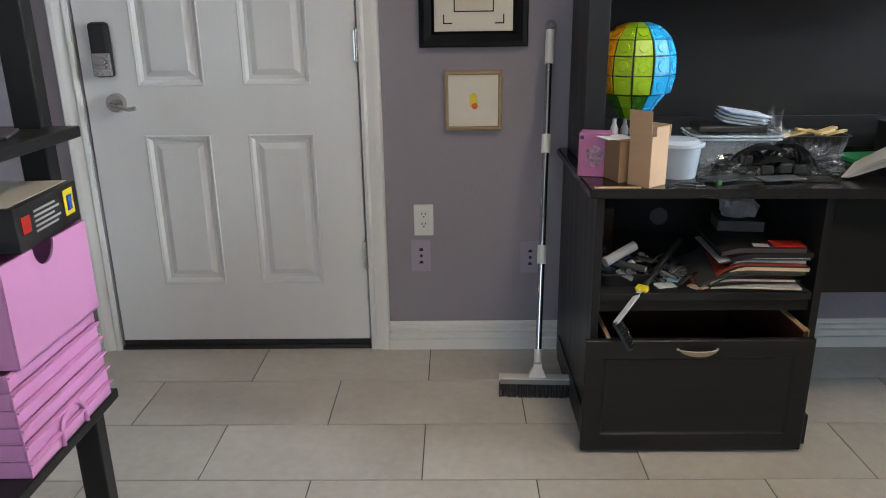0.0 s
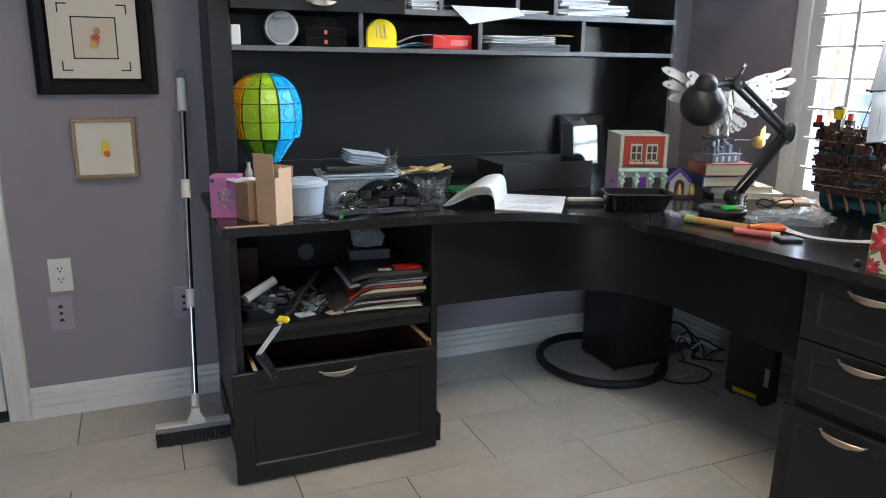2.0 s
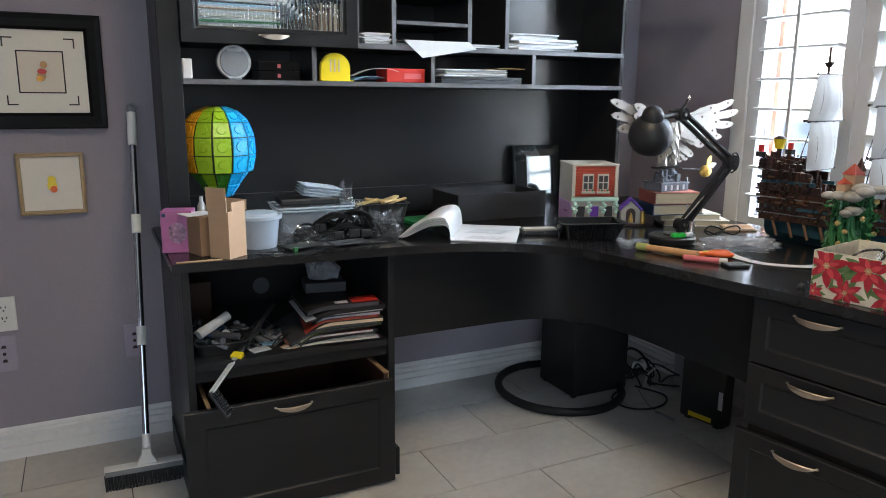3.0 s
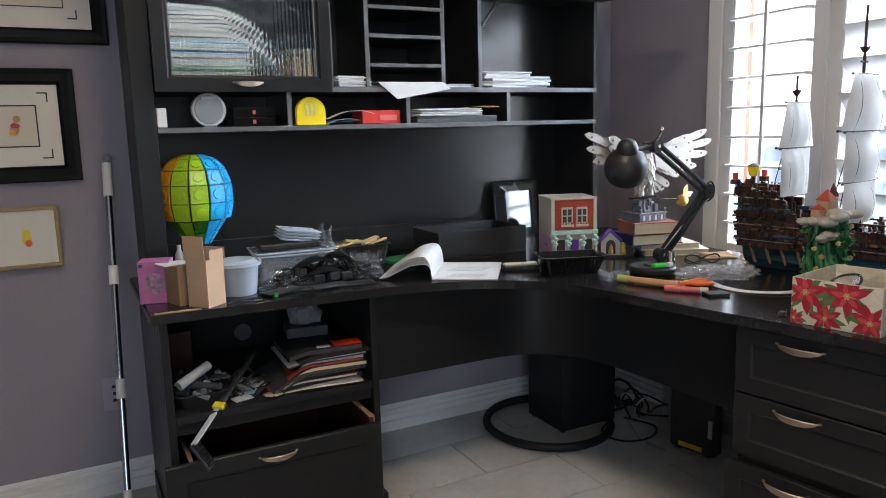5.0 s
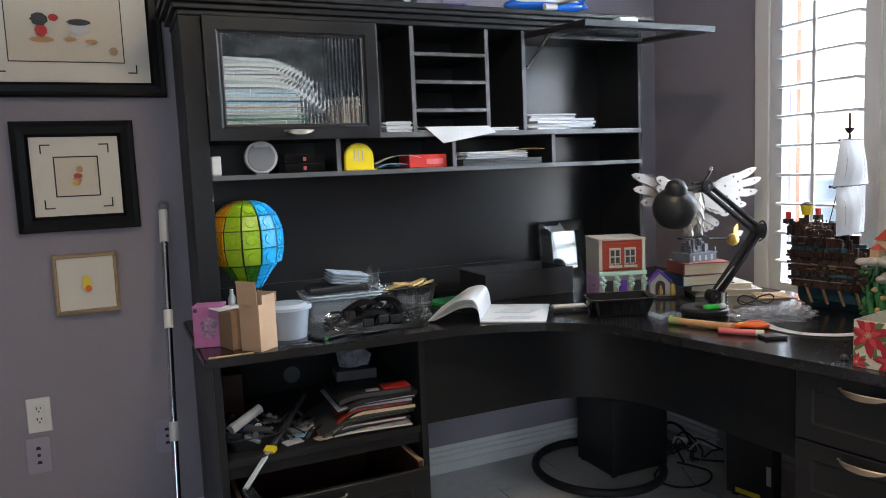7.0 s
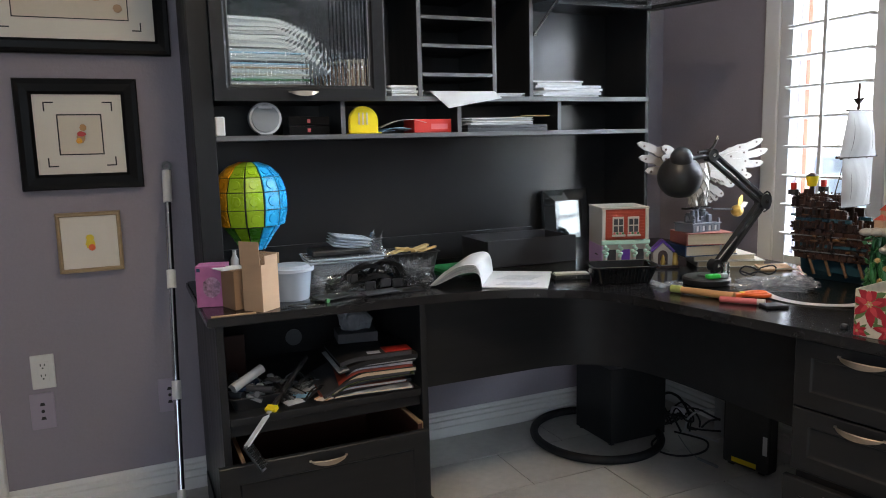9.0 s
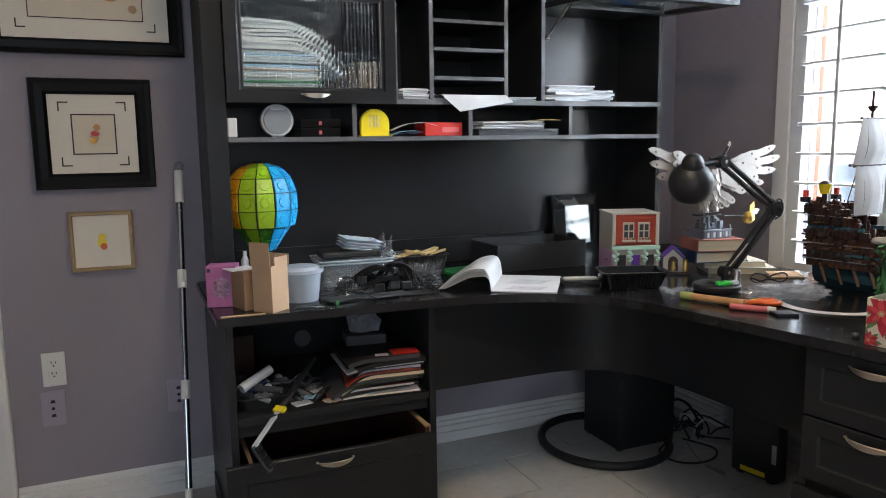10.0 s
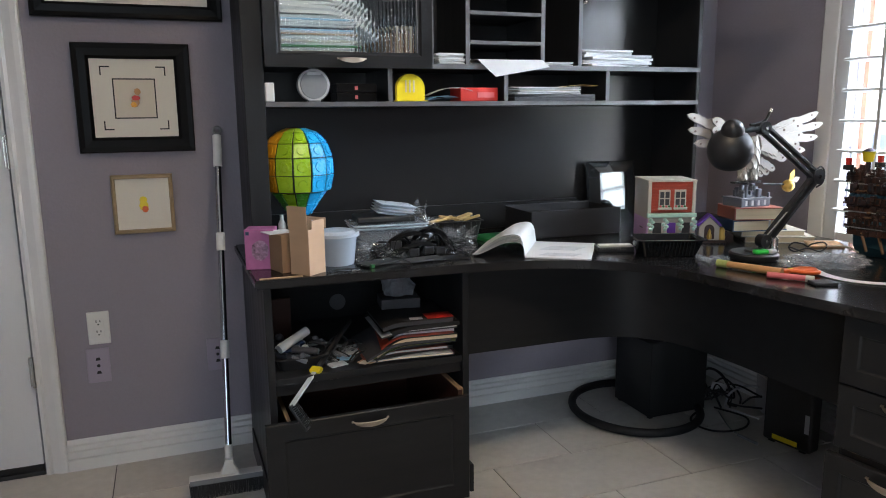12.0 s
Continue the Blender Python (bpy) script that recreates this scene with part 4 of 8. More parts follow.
def pink_tray(z0, z1, lip, notch, i, y0=1.24, y1=1.487, x1=-0.497):
    t = thing("pink_tray", (-0.62, 1.36, z0), "pink plastic stacking tray on the rack", "tray", "pink trays", world_coords=True)
    bm = bmesh.new()
    bx(bm, (-0.77, y0, z0), (x1, y1, z0 + 0.004), 0.001)
    bx(bm, (-0.77, y0, z0 + 0.004), (-0.766, y1, z1), 0.001)
    for yy in (y0, y1 - 0.004):
        bx(bm, (-0.766, yy, z0 + 0.004), (x1 - 0.004, yy + 0.004, z1), 0.001)
    part("body", bm, M_PINKP, t)
    bm = bmesh.new()
    yc, r = (y0 + y1) / 2 + (-0.01 if notch > 0 else 0.0), 0.03
    pts = [(y0, z0 + 0.001), (y1, z0 + 0.001), (y1, z1)]
    if notch:
        pts += [(yc + r * math.cos(a), z1 - r * 1.1 * math.sin(a)) for a in [math.pi * k / 12 for k in range(13)]]
    pts += [(y0, z1)]
    prism(bm, pts, x1 - 0.0035, x1, m=Matrix(((0, 0, 1, 0), (1, 0, 0, 0), (0, 1, 0, 0), (0, 0, 0, 1))))
    part("front_wall", bm, M_PINKP, t)
    if lip:
        box("lip", (x1 + 0.0002, y0 - 0.004, z1 - 0.004), (x1 + 0.007, y1 + 0.004, z1), M_PINKP, t, 0.001)
    return t


for k in range(6):
    pink_tray(0.516 + 0.0298 * k, 0.5446 + 0.0298 * k, True, 0, k, 1.196, 1.466, x1=-0.490 - 0.0015 * k)
# thumb arch on the lowest tray
tube("tray_arch", [(-0.486, 1.285, 0.518), (-0.486, 1.292, 0.556), (-0.486, 1.325, 0.574), (-0.486, 1.358, 0.556), (-0.486, 1.366, 0.518)], 0.004, M_PINKP,
     bpy.data.objects["pink_tray"])
big = pink_tray(0.6955, 0.86, False, 1, 9, 1.21, 1.462, x1=-0.483)
# block-set carton on top
carton = thing("toy_set_box", (-0.6, 1.35, 0.8605), "black printed toy-set carton lying on pink trays", "box", rz=3)
box("body", (-0.02, -0.088, 0), (0.112, 0.118, 0.07), M_PLASTIC_B, carton, 0.002)
box("top_print", (-0.015, -0.082, 0.0702), (0.1, 0.112, 0.071), M_CREAM, carton, 0)
box("red_mark", (0.1122, -0.074, 0.026), (0.1135, -0.048, 0.052), M_REDP, carton, 0)
box("yellow_mark", (0.1122, 0.066, 0.018), (0.1135, 0.1, 0.062), M_YELLOW, carton, 0.0005)
box("blue_mark", (0.1136, 0.074, 0.026), (0.1142, 0.092, 0.052), M_BLUE, carton, 0)
for k, (a, b) in enumerate(((-0.034, 0.04), (-0.034, 0.05), (-0.034, 0.03), (-0.034, 0.048), (-0.034, 0.036))):
    box("text_bar", (0.1122, a, 0.019 + 0.008 * k), (0.113, b, 0.0225 + 0.008 * k), M_CONCRETE, carton, 0)

white = thing("white_carton", (-0.7, 1.35, 0.8605), "plain white cardboard carton behind the toy carton", "box", rz=2)
box("body", (-0.06, -0.09, 0), (0.06, 0.1, 0.11), M_PAPER, white, 0.002)
box("lid_flap", (-0.062, -0.092, 0.085), (0.0615, -0.0905, 0.111), M_PAPER, white, 0.0005)

# ---- left end of the desk top ----
T = DT + 0.0005
M_EMBLEM = material("mottled_plum_print", (0.35, 0.2, 0.3), 0.5, vary=0.9, scale=60, fine=160)
pb = thing("gift_box", (0.561, 2.262, T), "small magenta printed box on the desk", "box", rz=-16)
box("body", (-0.04, -0.025, 0), (0.045, 0.05, 0.12), M_PINKBOX, pb, 0.0015)
bm = bmesh.new()
bmesh.ops.create_icosphere(bm, subdivisions=2, radius=0.026, matrix=Matrix.Translation((0.004, -0.0255, 0.058)) @ Matrix.Diagonal((1, 0.02, 1.2, 1)))
part("printed_emblem", bm, M_EMBLEM, pb, "mottled printed emblem")
box("corner_mark", (-0.036, -0.0262, 0.104), (-0.026, -0.0252, 0.114), M_BOOKB, pb, 0)
bb = thing("cardboard_box", (0.622, 2.205, T), "small brown cardboard box with a white card on it", "box", rz=18)
box("body", (-0.028, -0.045, 0), (0.04, 0.05, 0.112), M_CARD2, bb, 0.0015)
box("white_card", (-0.05, -0.02, 0.1125), (0.03, 0.045, 0.115), M_PAPER, bb, 0.0005)
tc_ = thing("cardboard_carton", (0.676, 2.09, T), "tall open kraft cardboard carton with raised flaps", "box", rz=39)
W1, W2, HH = 0.070, 0.070, 0.132
bm = bmesh.new()
for lo, hi in (((0, 0, 0), (W1, W2, 0.002)), ((0, 0, 0.002), (W1, 0.0018, HH)), ((0, W2 - 0.0018, 0.002), (W1, W2, HH)), ((0, 0.0018, 0.002), (0.0018, W2 - 0.0018, HH)), ((W1 - 0.0018, 0.0018, 0.002), (W1, W2 - 0.0018, HH))):
    bx(bm, lo, hi)
part("body", bm, M_CARD, tc_)
box("flap", (0.0, 0.0, HH), (0.0018, W2, HH + 0.066), M_CARD, tc_, 0, m=pose(0, 0, 0, 0, -2, 0))
box("flap", (0.016, 0.0, HH), (W1, 0.0018, HH + 0.024), M_CARD, tc_, 0)
box("flap", (W1 - 0.0018, 0.0, HH), (W1, W2, HH + 0.03), M_CARD, tc_, 0, m=pose(0, 0, 0, 0, 3, 0))
box("packing_film", (0.02, 0.02, HH - 0.02), (0.055, 0.05, HH + 0.03), M_FILM, tc_, 0.004, m=pose(0, 0, 0, 5, 8, 10))
one("pine_strip", (lambda b: (bx(b, (-0.06, -0.006, 0), (0.06, 0.006, 0.003), 0.0005), b)[1])(bmesh.new()), M_PLY, "thin pale wooden strip on the desk edge", "strip", at=(0.596, 2.095, T), rz=-1)


def lidded_tub():
    t = thing("plastic_tub", (0.788, 2.235, T), "milky plastic tub with a lid", "tub")
    bm = bmesh.new()
    lathe(bm, [(0.05, 0), (0.052, 0.004), (0.062, 0.088), (0.064, 0.09), (0.060, 0.088), (0.05, 0.006), (0.0, 0.005)], 32)
    part("body", bm, M_MILK, t, smooth=True)
    bm = bmesh.new()
    lathe(bm, [(0.068, 0.086), (0.07, 0.088), (0.07, 0.097), (0.064, 0.1), (0.058, 0.097), (0.05, 0.105), (0.0, 0.107)], 32)
    part("lid", bm, M_MILK, t, smooth=True)


lidded_tub()


def open_tray(name, at, rz, w, d, h, mat, label, category, flare=0.015, wall_t=0.002, ribs=0, lip=0.006):
    """A thin-walled tray with flared sides and a turned-out rim."""
    t = thing(name, at, label, category, rz=rz)
    bm = bmesh.new()

    def loop(x, y, z):
        c, out = min(x, y) * 0.25, []
        for sx, sy, a0 in ((1, 1, 0), (-1, 1, 90), (-1, -1, 180), (1, -1, 270)):
            for k in range(5):
                a = radians(a0 + 22.5 * k)
                out.append(bm.verts.new((sx * (x - c) + c * math.cos(a), sy * (y - c) + c * math.sin(a), z)))
        return out

    L = [loop(w / 2 - flare, d / 2 - flare, 0), loop(w / 2 - 0.001, d / 2 - 0.001, h - 0.003), loop(w / 2 + lip, d / 2 + lip, h - 0.003), loop(w / 2 + lip, d / 2 + lip, h),
         loop(w / 2 - wall_t, d / 2 - wall_t, h), loop(w / 2 - flare - wall_t, d / 2 - flare - wall_t, wall_t)]
    for a, b in zip(L, L[1:]):
        for k in range(len(a)):
            bm.faces.new((a[k], a[(k + 1) % len(a)], b[(k + 1) % len(a)], b[k]))
    bm.faces.new(L[0])
    bm.faces.new(L[-1])
    body = part("body", bm, mat, t, smooth=True)
    for k in range(ribs):
        u = (k + 0.5) / ribs
        x = (u - 0.5) * (w - 2.6 * flare)
        for s in (-1, 1):
            rod("rib", (x, s * (d / 2 - flare + 0.001), 0.004), (x, s * (d / 2 - 0.001), h - 0.006), 0.0026, mat, body, n=6)
    return t


fc = open_tray("food_container", (1.01, 2.455, T), -3, 0.24, 0.16, 0.09, M_CLEAR, "clear rectangular plastic food container with a pale rim", "container", 0.012)
for zr, o in ((0.086, 0.0075), (0.076, 0.0035)):
    tube("rim", [(sx * (0.12 + o) * fx, sy * (0.08 + o) * fy, zr) for sx, sy, fx, fy in ((1, 1, 0.8, 1), (-1, 1, 0.8, 1), (-1, 1, 1, 0.72), (-1, -1, 1, 0.72), (-1, -1, 0.8, 1), (1, -1, 0.8, 1), (1, -1, 1, 0.72), (1, 1, 1, 0.72))],
         0.0028, M_MILK, fc, closed=True)
one("black_saucer", (lambda b: (bx(b, (-0.1, -0.06, 0), (0.1, 0.06, 0.022), 0.006), b)[1])(bmesh.new()), M_PLASTIC_B, "flat black plastic tray resting on the food container", "tray", at=(1.0, 2.455, T + 0.091), rz=-4)
lids = thing("lid_stack", (1.03, 2.45, T + 0.115), "tilted stack of pale translucent plastic lids", "lids", rz=-2, ry=9, rx=2)
for k in range(4):
    b = bmesh.new()
    bx(b, (-0.06, -0.046, 0), (0.06, 0.046, 0.0035), 0.0015)
    bx(b, (-0.065, -0.05, 0.004), (0.065, 0.05, 0.006), 0.0015)
    bmesh.ops.transform(b, matrix=pose(0.002 * k, 0, 0.0098 * k, 0, 0, 1.5 * k), verts=b.verts)
    part("lid", b, M_LID, lids)
open_tray("black_tray", (1.27, 2.50, T), -4, 0.19, 0.14, 0.075, M_PLASTIC_B, "black ribbed plastic tray with gold pieces", "tray", 0.014, ribs=9)
rng = random.Random(7)
for k in range(7):
    b = bmesh.new()
    bx(b, (-0.034, -0.011, -0.004), (0.034, 0.011, 0.004), 0.002)
    one("gold_piece", b, M_GOLDT, "tan gold wafer piece in the black tray", "wafer", "gold pieces", at=(1.2 + 0.022 * k + rng.uniform(-0.005, 0.005), 2.48 + rng.uniform(-0.03, 0.03), T + 0.078 + 0.005 * (k % 3)),
        rz=rng.uniform(-40, 40), ry=rng.uniform(-14, 14), rx=rng.uniform(-10, 10))


def crumple(name, at, size, mat, label, category, seed, rz=0.0, sub=3, rough_=0.4):
    """A crumpled lump: a faceted ball pushed in and out."""
    rnd = random.Random(seed)
    off = Vector((rnd.uniform(0, 50), rnd.uniform(0, 50), rnd.uniform(0, 50)))
    bm = bmesh.new()
    bmesh.ops.create_icosphere(bm, subdivisions=sub, radius=1)
    for v in bm.verts:
        crease = abs(noise.noise(v.co * 3.1 + off)) * 1.5 + abs(noise.noise(v.co * 7.3 - off)) * 0.9
        k = 0.8 + rough_ * (0.9 * noise.noise(v.co * 1.7 + off) + crease)
        v.co = Vector((v.co.x * size[0] * k, v.co.y * size[1] * k, max(v.co.z * k, -0.55) * size[2] + 0.55 * size[2]))
    return one(name, bm, mat, label, category, at=at, rz=rz)


crumple("plastic_bag", (0.905, 2.25, T), (0.075, 0.05, 0.028), M_FILM, "crumpled clear plastic bag on the desk", "bag", 3, sub=4, rough_=0.6)
crumple("plastic_bag", (1.185, 2.285, T), (0.075, 0.06, 0.042), M_FILM, "crumpled clear plastic bag on the desk", "bag", 6, sub=4, rough_=0.6)
crumple("plastic_bag", (1.10, 2.41, T + 0.0), (0.06, 0.05, 0.075), M_FILM, "crumpled clear plastic bag beside the container", "bag", 9, sub=4, rough_=0.6)

def ribbon(name, pts, width, thick, mat, parent=None, twist=0.0, label=""):
    """A flat band along a smooth line through pts, its flat side up where the line is level."""
    P = [Vector(p) for p in pts]
    line = []
    for i in range(len(P) - 1):
        a, b, c, d = P[i - 1] if i else P[0] * 2 - P[1], P[i], P[i + 1], P[i + 2] if i + 2 < len(P) else P[-1] * 2 - P[-2]
        for j in range(6):
            t = j / 6
            line.append(0.5 * ((2 * b) + (c - a) * t + (2 * a - 5 * b + 4 * c - d) * t * t + (3 * b - a - 3 * c + d) * t ** 3))
    line.append(P[-1])
    bm = bmesh.new()
    rings = []
    for i, p in enumerate(line):
        d = (line[min(i + 1, len(line) - 1)] - line[max(i - 1, 0)]).normalized()
        side = d.cross(Vector((0, 0, 1)))
        side = side.normalized() if side.length > 0.05 else Vector((0, 1, 0))
        side = Matrix.Rotation(twist * i / len(line), 3, d) @ side
        up = side.cross(d).normalized()
        w, h = side * width / 2, up * thick / 2
        rings.append([bm.verts.new(q) for q in (p - w - h, p + w - h, p + w + h, p - w + h)])
    for a, b in zip(rings, rings[1:]):
        for k in range(4):
            bm.faces.new((a[k], a[(k + 1) % 4], b[(k + 1) % 4], b[k]))
    bm.faces.new(rings[0])
    bm.faces.new(rings[-1])
    return part(name, bm, mat, parent, label, smooth=True)


strap = thing("black_harness", (1.05, 2.27, T), "heap of black padded fabric straps with buckles", "harness")
for pts, w, h in ((((-0.1, 0.02, 0.02), (-0.06, 0.01, 0.055), (-0.01, 0.0, 0.075), (0.04, 0.005, 0.06)), 0.045, 0.013),
                  (((0.0, 0.03, 0.04), (0.04, 0.01, 0.078), (0.09, 0.0, 0.07), (0.115, -0.01, 0.03)), 0.045, 0.013),
                  (((-0.13, 0.03, 0.012), (-0.06, 0.035, 0.03), (0.02, 0.035, 0.035), (0.1, 0.03, 0.014)), 0.07, 0.016),
                  (((-0.07, -0.02, 0.012), (-0.02, -0.03, 0.04), (0.03, -0.03, 0.042), (0.08, -0.02, 0.012)), 0.035, 0.012)):
    ribbon("padding", pts, w, h, M_CLOTH, strap)
rng = random.Random(11)
for k in range(15):
    x, y = rng.uniform(-0.11, 0.09), rng.uniform(-0.05, 0.03)
    a, L, h = rng.uniform(-0.5, 0.7) + (math.pi if k % 2 else 0), rng.uniform(0.07, 0.12), rng.uniform(0.02, 0.085)
    c, s_ = math.cos(a) * L, math.sin(a) * L * 0.5
    ribbon("strap", [(x - c / 2, y - s_ / 2, 0.006), (x - c / 3, y - s_ / 3, h * 0.8), (x, y, h), (x + c / 3, y + s_ / 3, h * 0.6), (x + c / 2, y + s_ / 2, 0.006)],
           rng.choice((0.012, 0.016, 0.02)), 0.0022, M_CLOTH, strap, rng.uniform(-0.7, 0.7))
for x, y, z in ((-0.02, -0.055, 0.006), (0.03, -0.056, 0.01), (0.072, -0.048, 0.005), (-0.07, -0.03, 0.03)):
    box("buckle", (x - 0.017, y - 0.006, z), (x + 0.017, y + 0.006, z + 0.026), M_PLASTIC_B, strap, 0.004)
for k, (x, y, a, m_) in enumerate(((0.955, 2.19, -14, M_DKGREY), (1.045, 2.165, 8, M_DKGREY), (1.13, 2.17, -4, M_PLASTIC_B), (0.9, 2.17, 22, M_PLASTIC_B))):
    b = bmesh.new()
    bx(b, (-0.06, -0.03, 0), (0.06, 0.03, 0.004), 0.001, mi=0)
    one("booklet", b, m_, "thin dark printed booklet lying flat", "booklet", "booklets on the desk", at=(x, y, T + 0.0045 * (k % 2)), rz=a)
one("white_slip", (lambda b: (bx(b, (-0.045, -0.006, 0), (0.045, 0.006, 0.002), 0), b)[1])(bmesh.new()), M_PAPER, "white edged booklet page", "paper", at=(1.035, 2.142, T + 0.005), rz=9)
one("green_cube", (lambda b: (bx(b, (-0.006, -0.006, 0), (0.006, 0.006, 0.012), 0.001), b)[1])(bmesh.new()), M_LEAF, "tiny green plastic block on the desk", "block", at=(0.868, 2.125, T), rz=15)
kk = thing("earphone_cable", (0.78, 2.11, T), "thin black cable loops with metal clips", "cable")
tube("cord", [(-0.05, 0, 0.002), (-0.02, 0.02, 0.004), (0.02, 0.015, 0.003), (0.035, -0.005, 0.002), (0.0, -0.012, 0.004), (-0.03, -0.004, 0.006), (0.0, 0.012, 0.006), (0.05, 0.02, 0.002)], 0.0018, M_RUBBER, kk)
box("clip", (0.02, -0.012, 0), (0.045, -0.004, 0.005), M_NICKEL, kk, 0.001)

# ---- the open magazine ----
mag = thing("open_magazine", (1.352, 2.08, T), "open printed booklet, one page arched up", "magazine", rz=-35)
bm = bmesh.new()
bx(bm, (0.0, 0.0, 0), (0.205, 0.285, 0.005), 0.001)
part("page_block", bm, M_PAPER, mag, "white page block lying flat")
for lo, hi, sk in (((0.05, 0.13, 0.0052), (0.165, 0.2, 0.0058), 25), ((0.06, 0.03, 0.0052), (0.17, 0.075, 0.0058), 18)):
    bm = bmesh.new()
    vs = bx(bm, lo, hi)
    for v in vs:
        v.co.x += (v.co.y - lo[1]) * 0.5 - 0.02
    part("printed_drawing", bm, M_PAPER2, mag, "grey printed drawing")


def arch(name, lift, width, inset, mat, t=0.0018):
    bm = bmesh.new()
    n = 18
    top, bot = [], []
    for i in range(n + 1):
        u = i / n
        x = -width * u + 0.012 * math.sin(math.pi * min(1, u * 2.2))
        z = 0.004 + lift * (math.sin(math.pi * u ** 0.55)) ** 1.1 * (1 - 0.1 * u)
        top.append([bm.verts.new((x, y, z + t)) for y in (inset, 0.285 - inset)])
        bot.append([bm.verts.new((x, y, z)) for y in (inset, 0.285 - inset)])
    for i in range(n):
        bm.faces.new((top[i][0], top[i][1], top[i + 1][1], top[i + 1][0]))
        bm.faces.new((bot[i][0], bot[i][1], bot[i + 1][1], bot[i + 1][0]))
        for k in (0, 1):
            bm.faces.new((top[i][k], top[i + 1][k], bot[i + 1][k], bot[i][k]))
    for i in (0, n):
        bm.faces.new((top[i][0], top[i][1], bot[i][1], bot[i][0]))
    return part(name, bm, mat, mag, smooth=True)


for k in range(5):
    arch("page", 0.07 - 0.006 * k, 0.168 - 0.004 * k, 0.001 * k, M_PAPER if k != 2 else M_PAPER2)
one("green_folder", (lambda b: (bx(b, (-0.09, -0.06, 0), (0.09, 0.06, 0.012), 0.002), b)[1])(bmesh.new()), M_GREEN, "green folder lying on the desk", "folder", at=(1.44, 2.45, T), rz=6, rx=0)
open_bin = thing("storage_bin", (1.72, 2.49, T), "open black fibreboard storage bin", "bin", rz=-1.5)
for nm, lo, hi in (("bottom", (-0.185, -0.115, 0), (0.185, 0.115, 0.003)), ("front_wall", (-0.185, -0.115, 0.0032), (0.185, -0.112, 0.1)), ("back_wall", (-0.185, 0.112, 0.0032), (0.185, 0.115, 0.098)),
                   ("side_wall", (-0.185, -0.1118, 0.0032), (-0.182, 0.1118, 0.096)), ("side_wall", (0.182, -0.1118, 0.0032), (0.185, 0.1118, 0.096))):
    box(nm, lo, hi, M_BINB, open_bin, 0.0008)

pf = thing("photo_frame", (2.05, 2.64, T), "black glass photo frame with bright reflections on the desk", "photo frame", rz=2, rx=-6)
bm = bmesh.new()
rings = [(0, 0.015), (0, 0.0), (0.045, -0.016), (0.047, -0.006)]
x0, x1, z0, z1 = -0.112, 0.112, 0, 0.25
loops = [[bm.verts.new(q) for q in ((x0 + i, y, z0 + i), (x1 - i, y, z0 + i), (x1 - i, y, z1 - i), (x0 + i, y, z1 - i))] for i, y in rings]
for a, b in zip(loops, loops[1:]):
    for k in range(4):
        bm.faces.new((a[k], a[(k + 1) % 4], b[(k + 1) % 4], b[k]))
bm.faces.new(loops[0])
part("bevelled_border", bm, material("smoked_mirror_glass", (0.2, 0.215, 0.23), 0.05, metal=0.9, vary=0.02, bump=0, rvary=0.01), pf)
box("picture_glass", (x0 + 0.045, -0.007, z0 + 0.045), (x1 - 0.045, -0.005, z1 - 0.045), M_MIRROR, pf, 0, "reflecting picture glass")
bm = bmesh.new()
lathe(bm, [(0.0, 0.0), (0.036, 0.0), (0.04, 0.03), (0.038, 0.07), (0.026, 0.095), (0.0, 0.105)], 20)
one("small_speaker", bm, M_PLASTIC_G, "grey rounded small speaker on the desk", "speaker", smooth=True, at=(2.12, 2.49, T))

# ---- the toy house ----
house = thing("toy_house", (1.861, 2.152, T), "toy town house of plastic bricks, red, white and pink", "toy house", rz=-20)
HWd, HDp, HHt = 0.166, 0.165, 0.212
box("lower_side", (0, 0, 0), (0.006, HDp, 0.083), M_LILAC, house, 0.001)
box("upper_side", (0, 0, 0.0835), (0.006, HDp, HHt), M_CREAM, house, 0.001)
box("rear_wall", (0.006, HDp - 0.006, 0), (HWd, HDp, HHt), M_CREAM, house, 0.001)
box("far_side", (HWd - 0.006, 0, 0), (HWd, HDp - 0.006, HHt), M_CREAM, house, 0.001)
box("roof_plate", (-0.002, -0.004, HHt), (HWd + 0.002, HDp + 0.002, HHt + 0.006), M_CREAM, house, 0.001)
box("slot", (-0.0008, 0.05, 0.045), (-0.0001, 0.085, 0.049), M_INK, house, 0)
box("upper_front", (0.006, 0.002, 0.105), (HWd - 0.006, 0.008, HHt - 0.001), M_BRICK, house, 0.0005)
box("cream_pilaster", (0.0, -0.003, 0.09), (0.012, 0.0015, HHt), M_CREAM, house, 0.001)
box("cream_pilaster", (HWd - 0.012, -0.003, 0.09), (HWd, 0.0015, HHt), M_CREAM, house, 0.001)
for k in range(9):
    box("brick_course", (0.013, 0.0, 0.108 + 0.0105 * k), (HWd - 0.013, 0.0018, 0.117 + 0.0105 * k), M_BRICK, house, 0.0008)
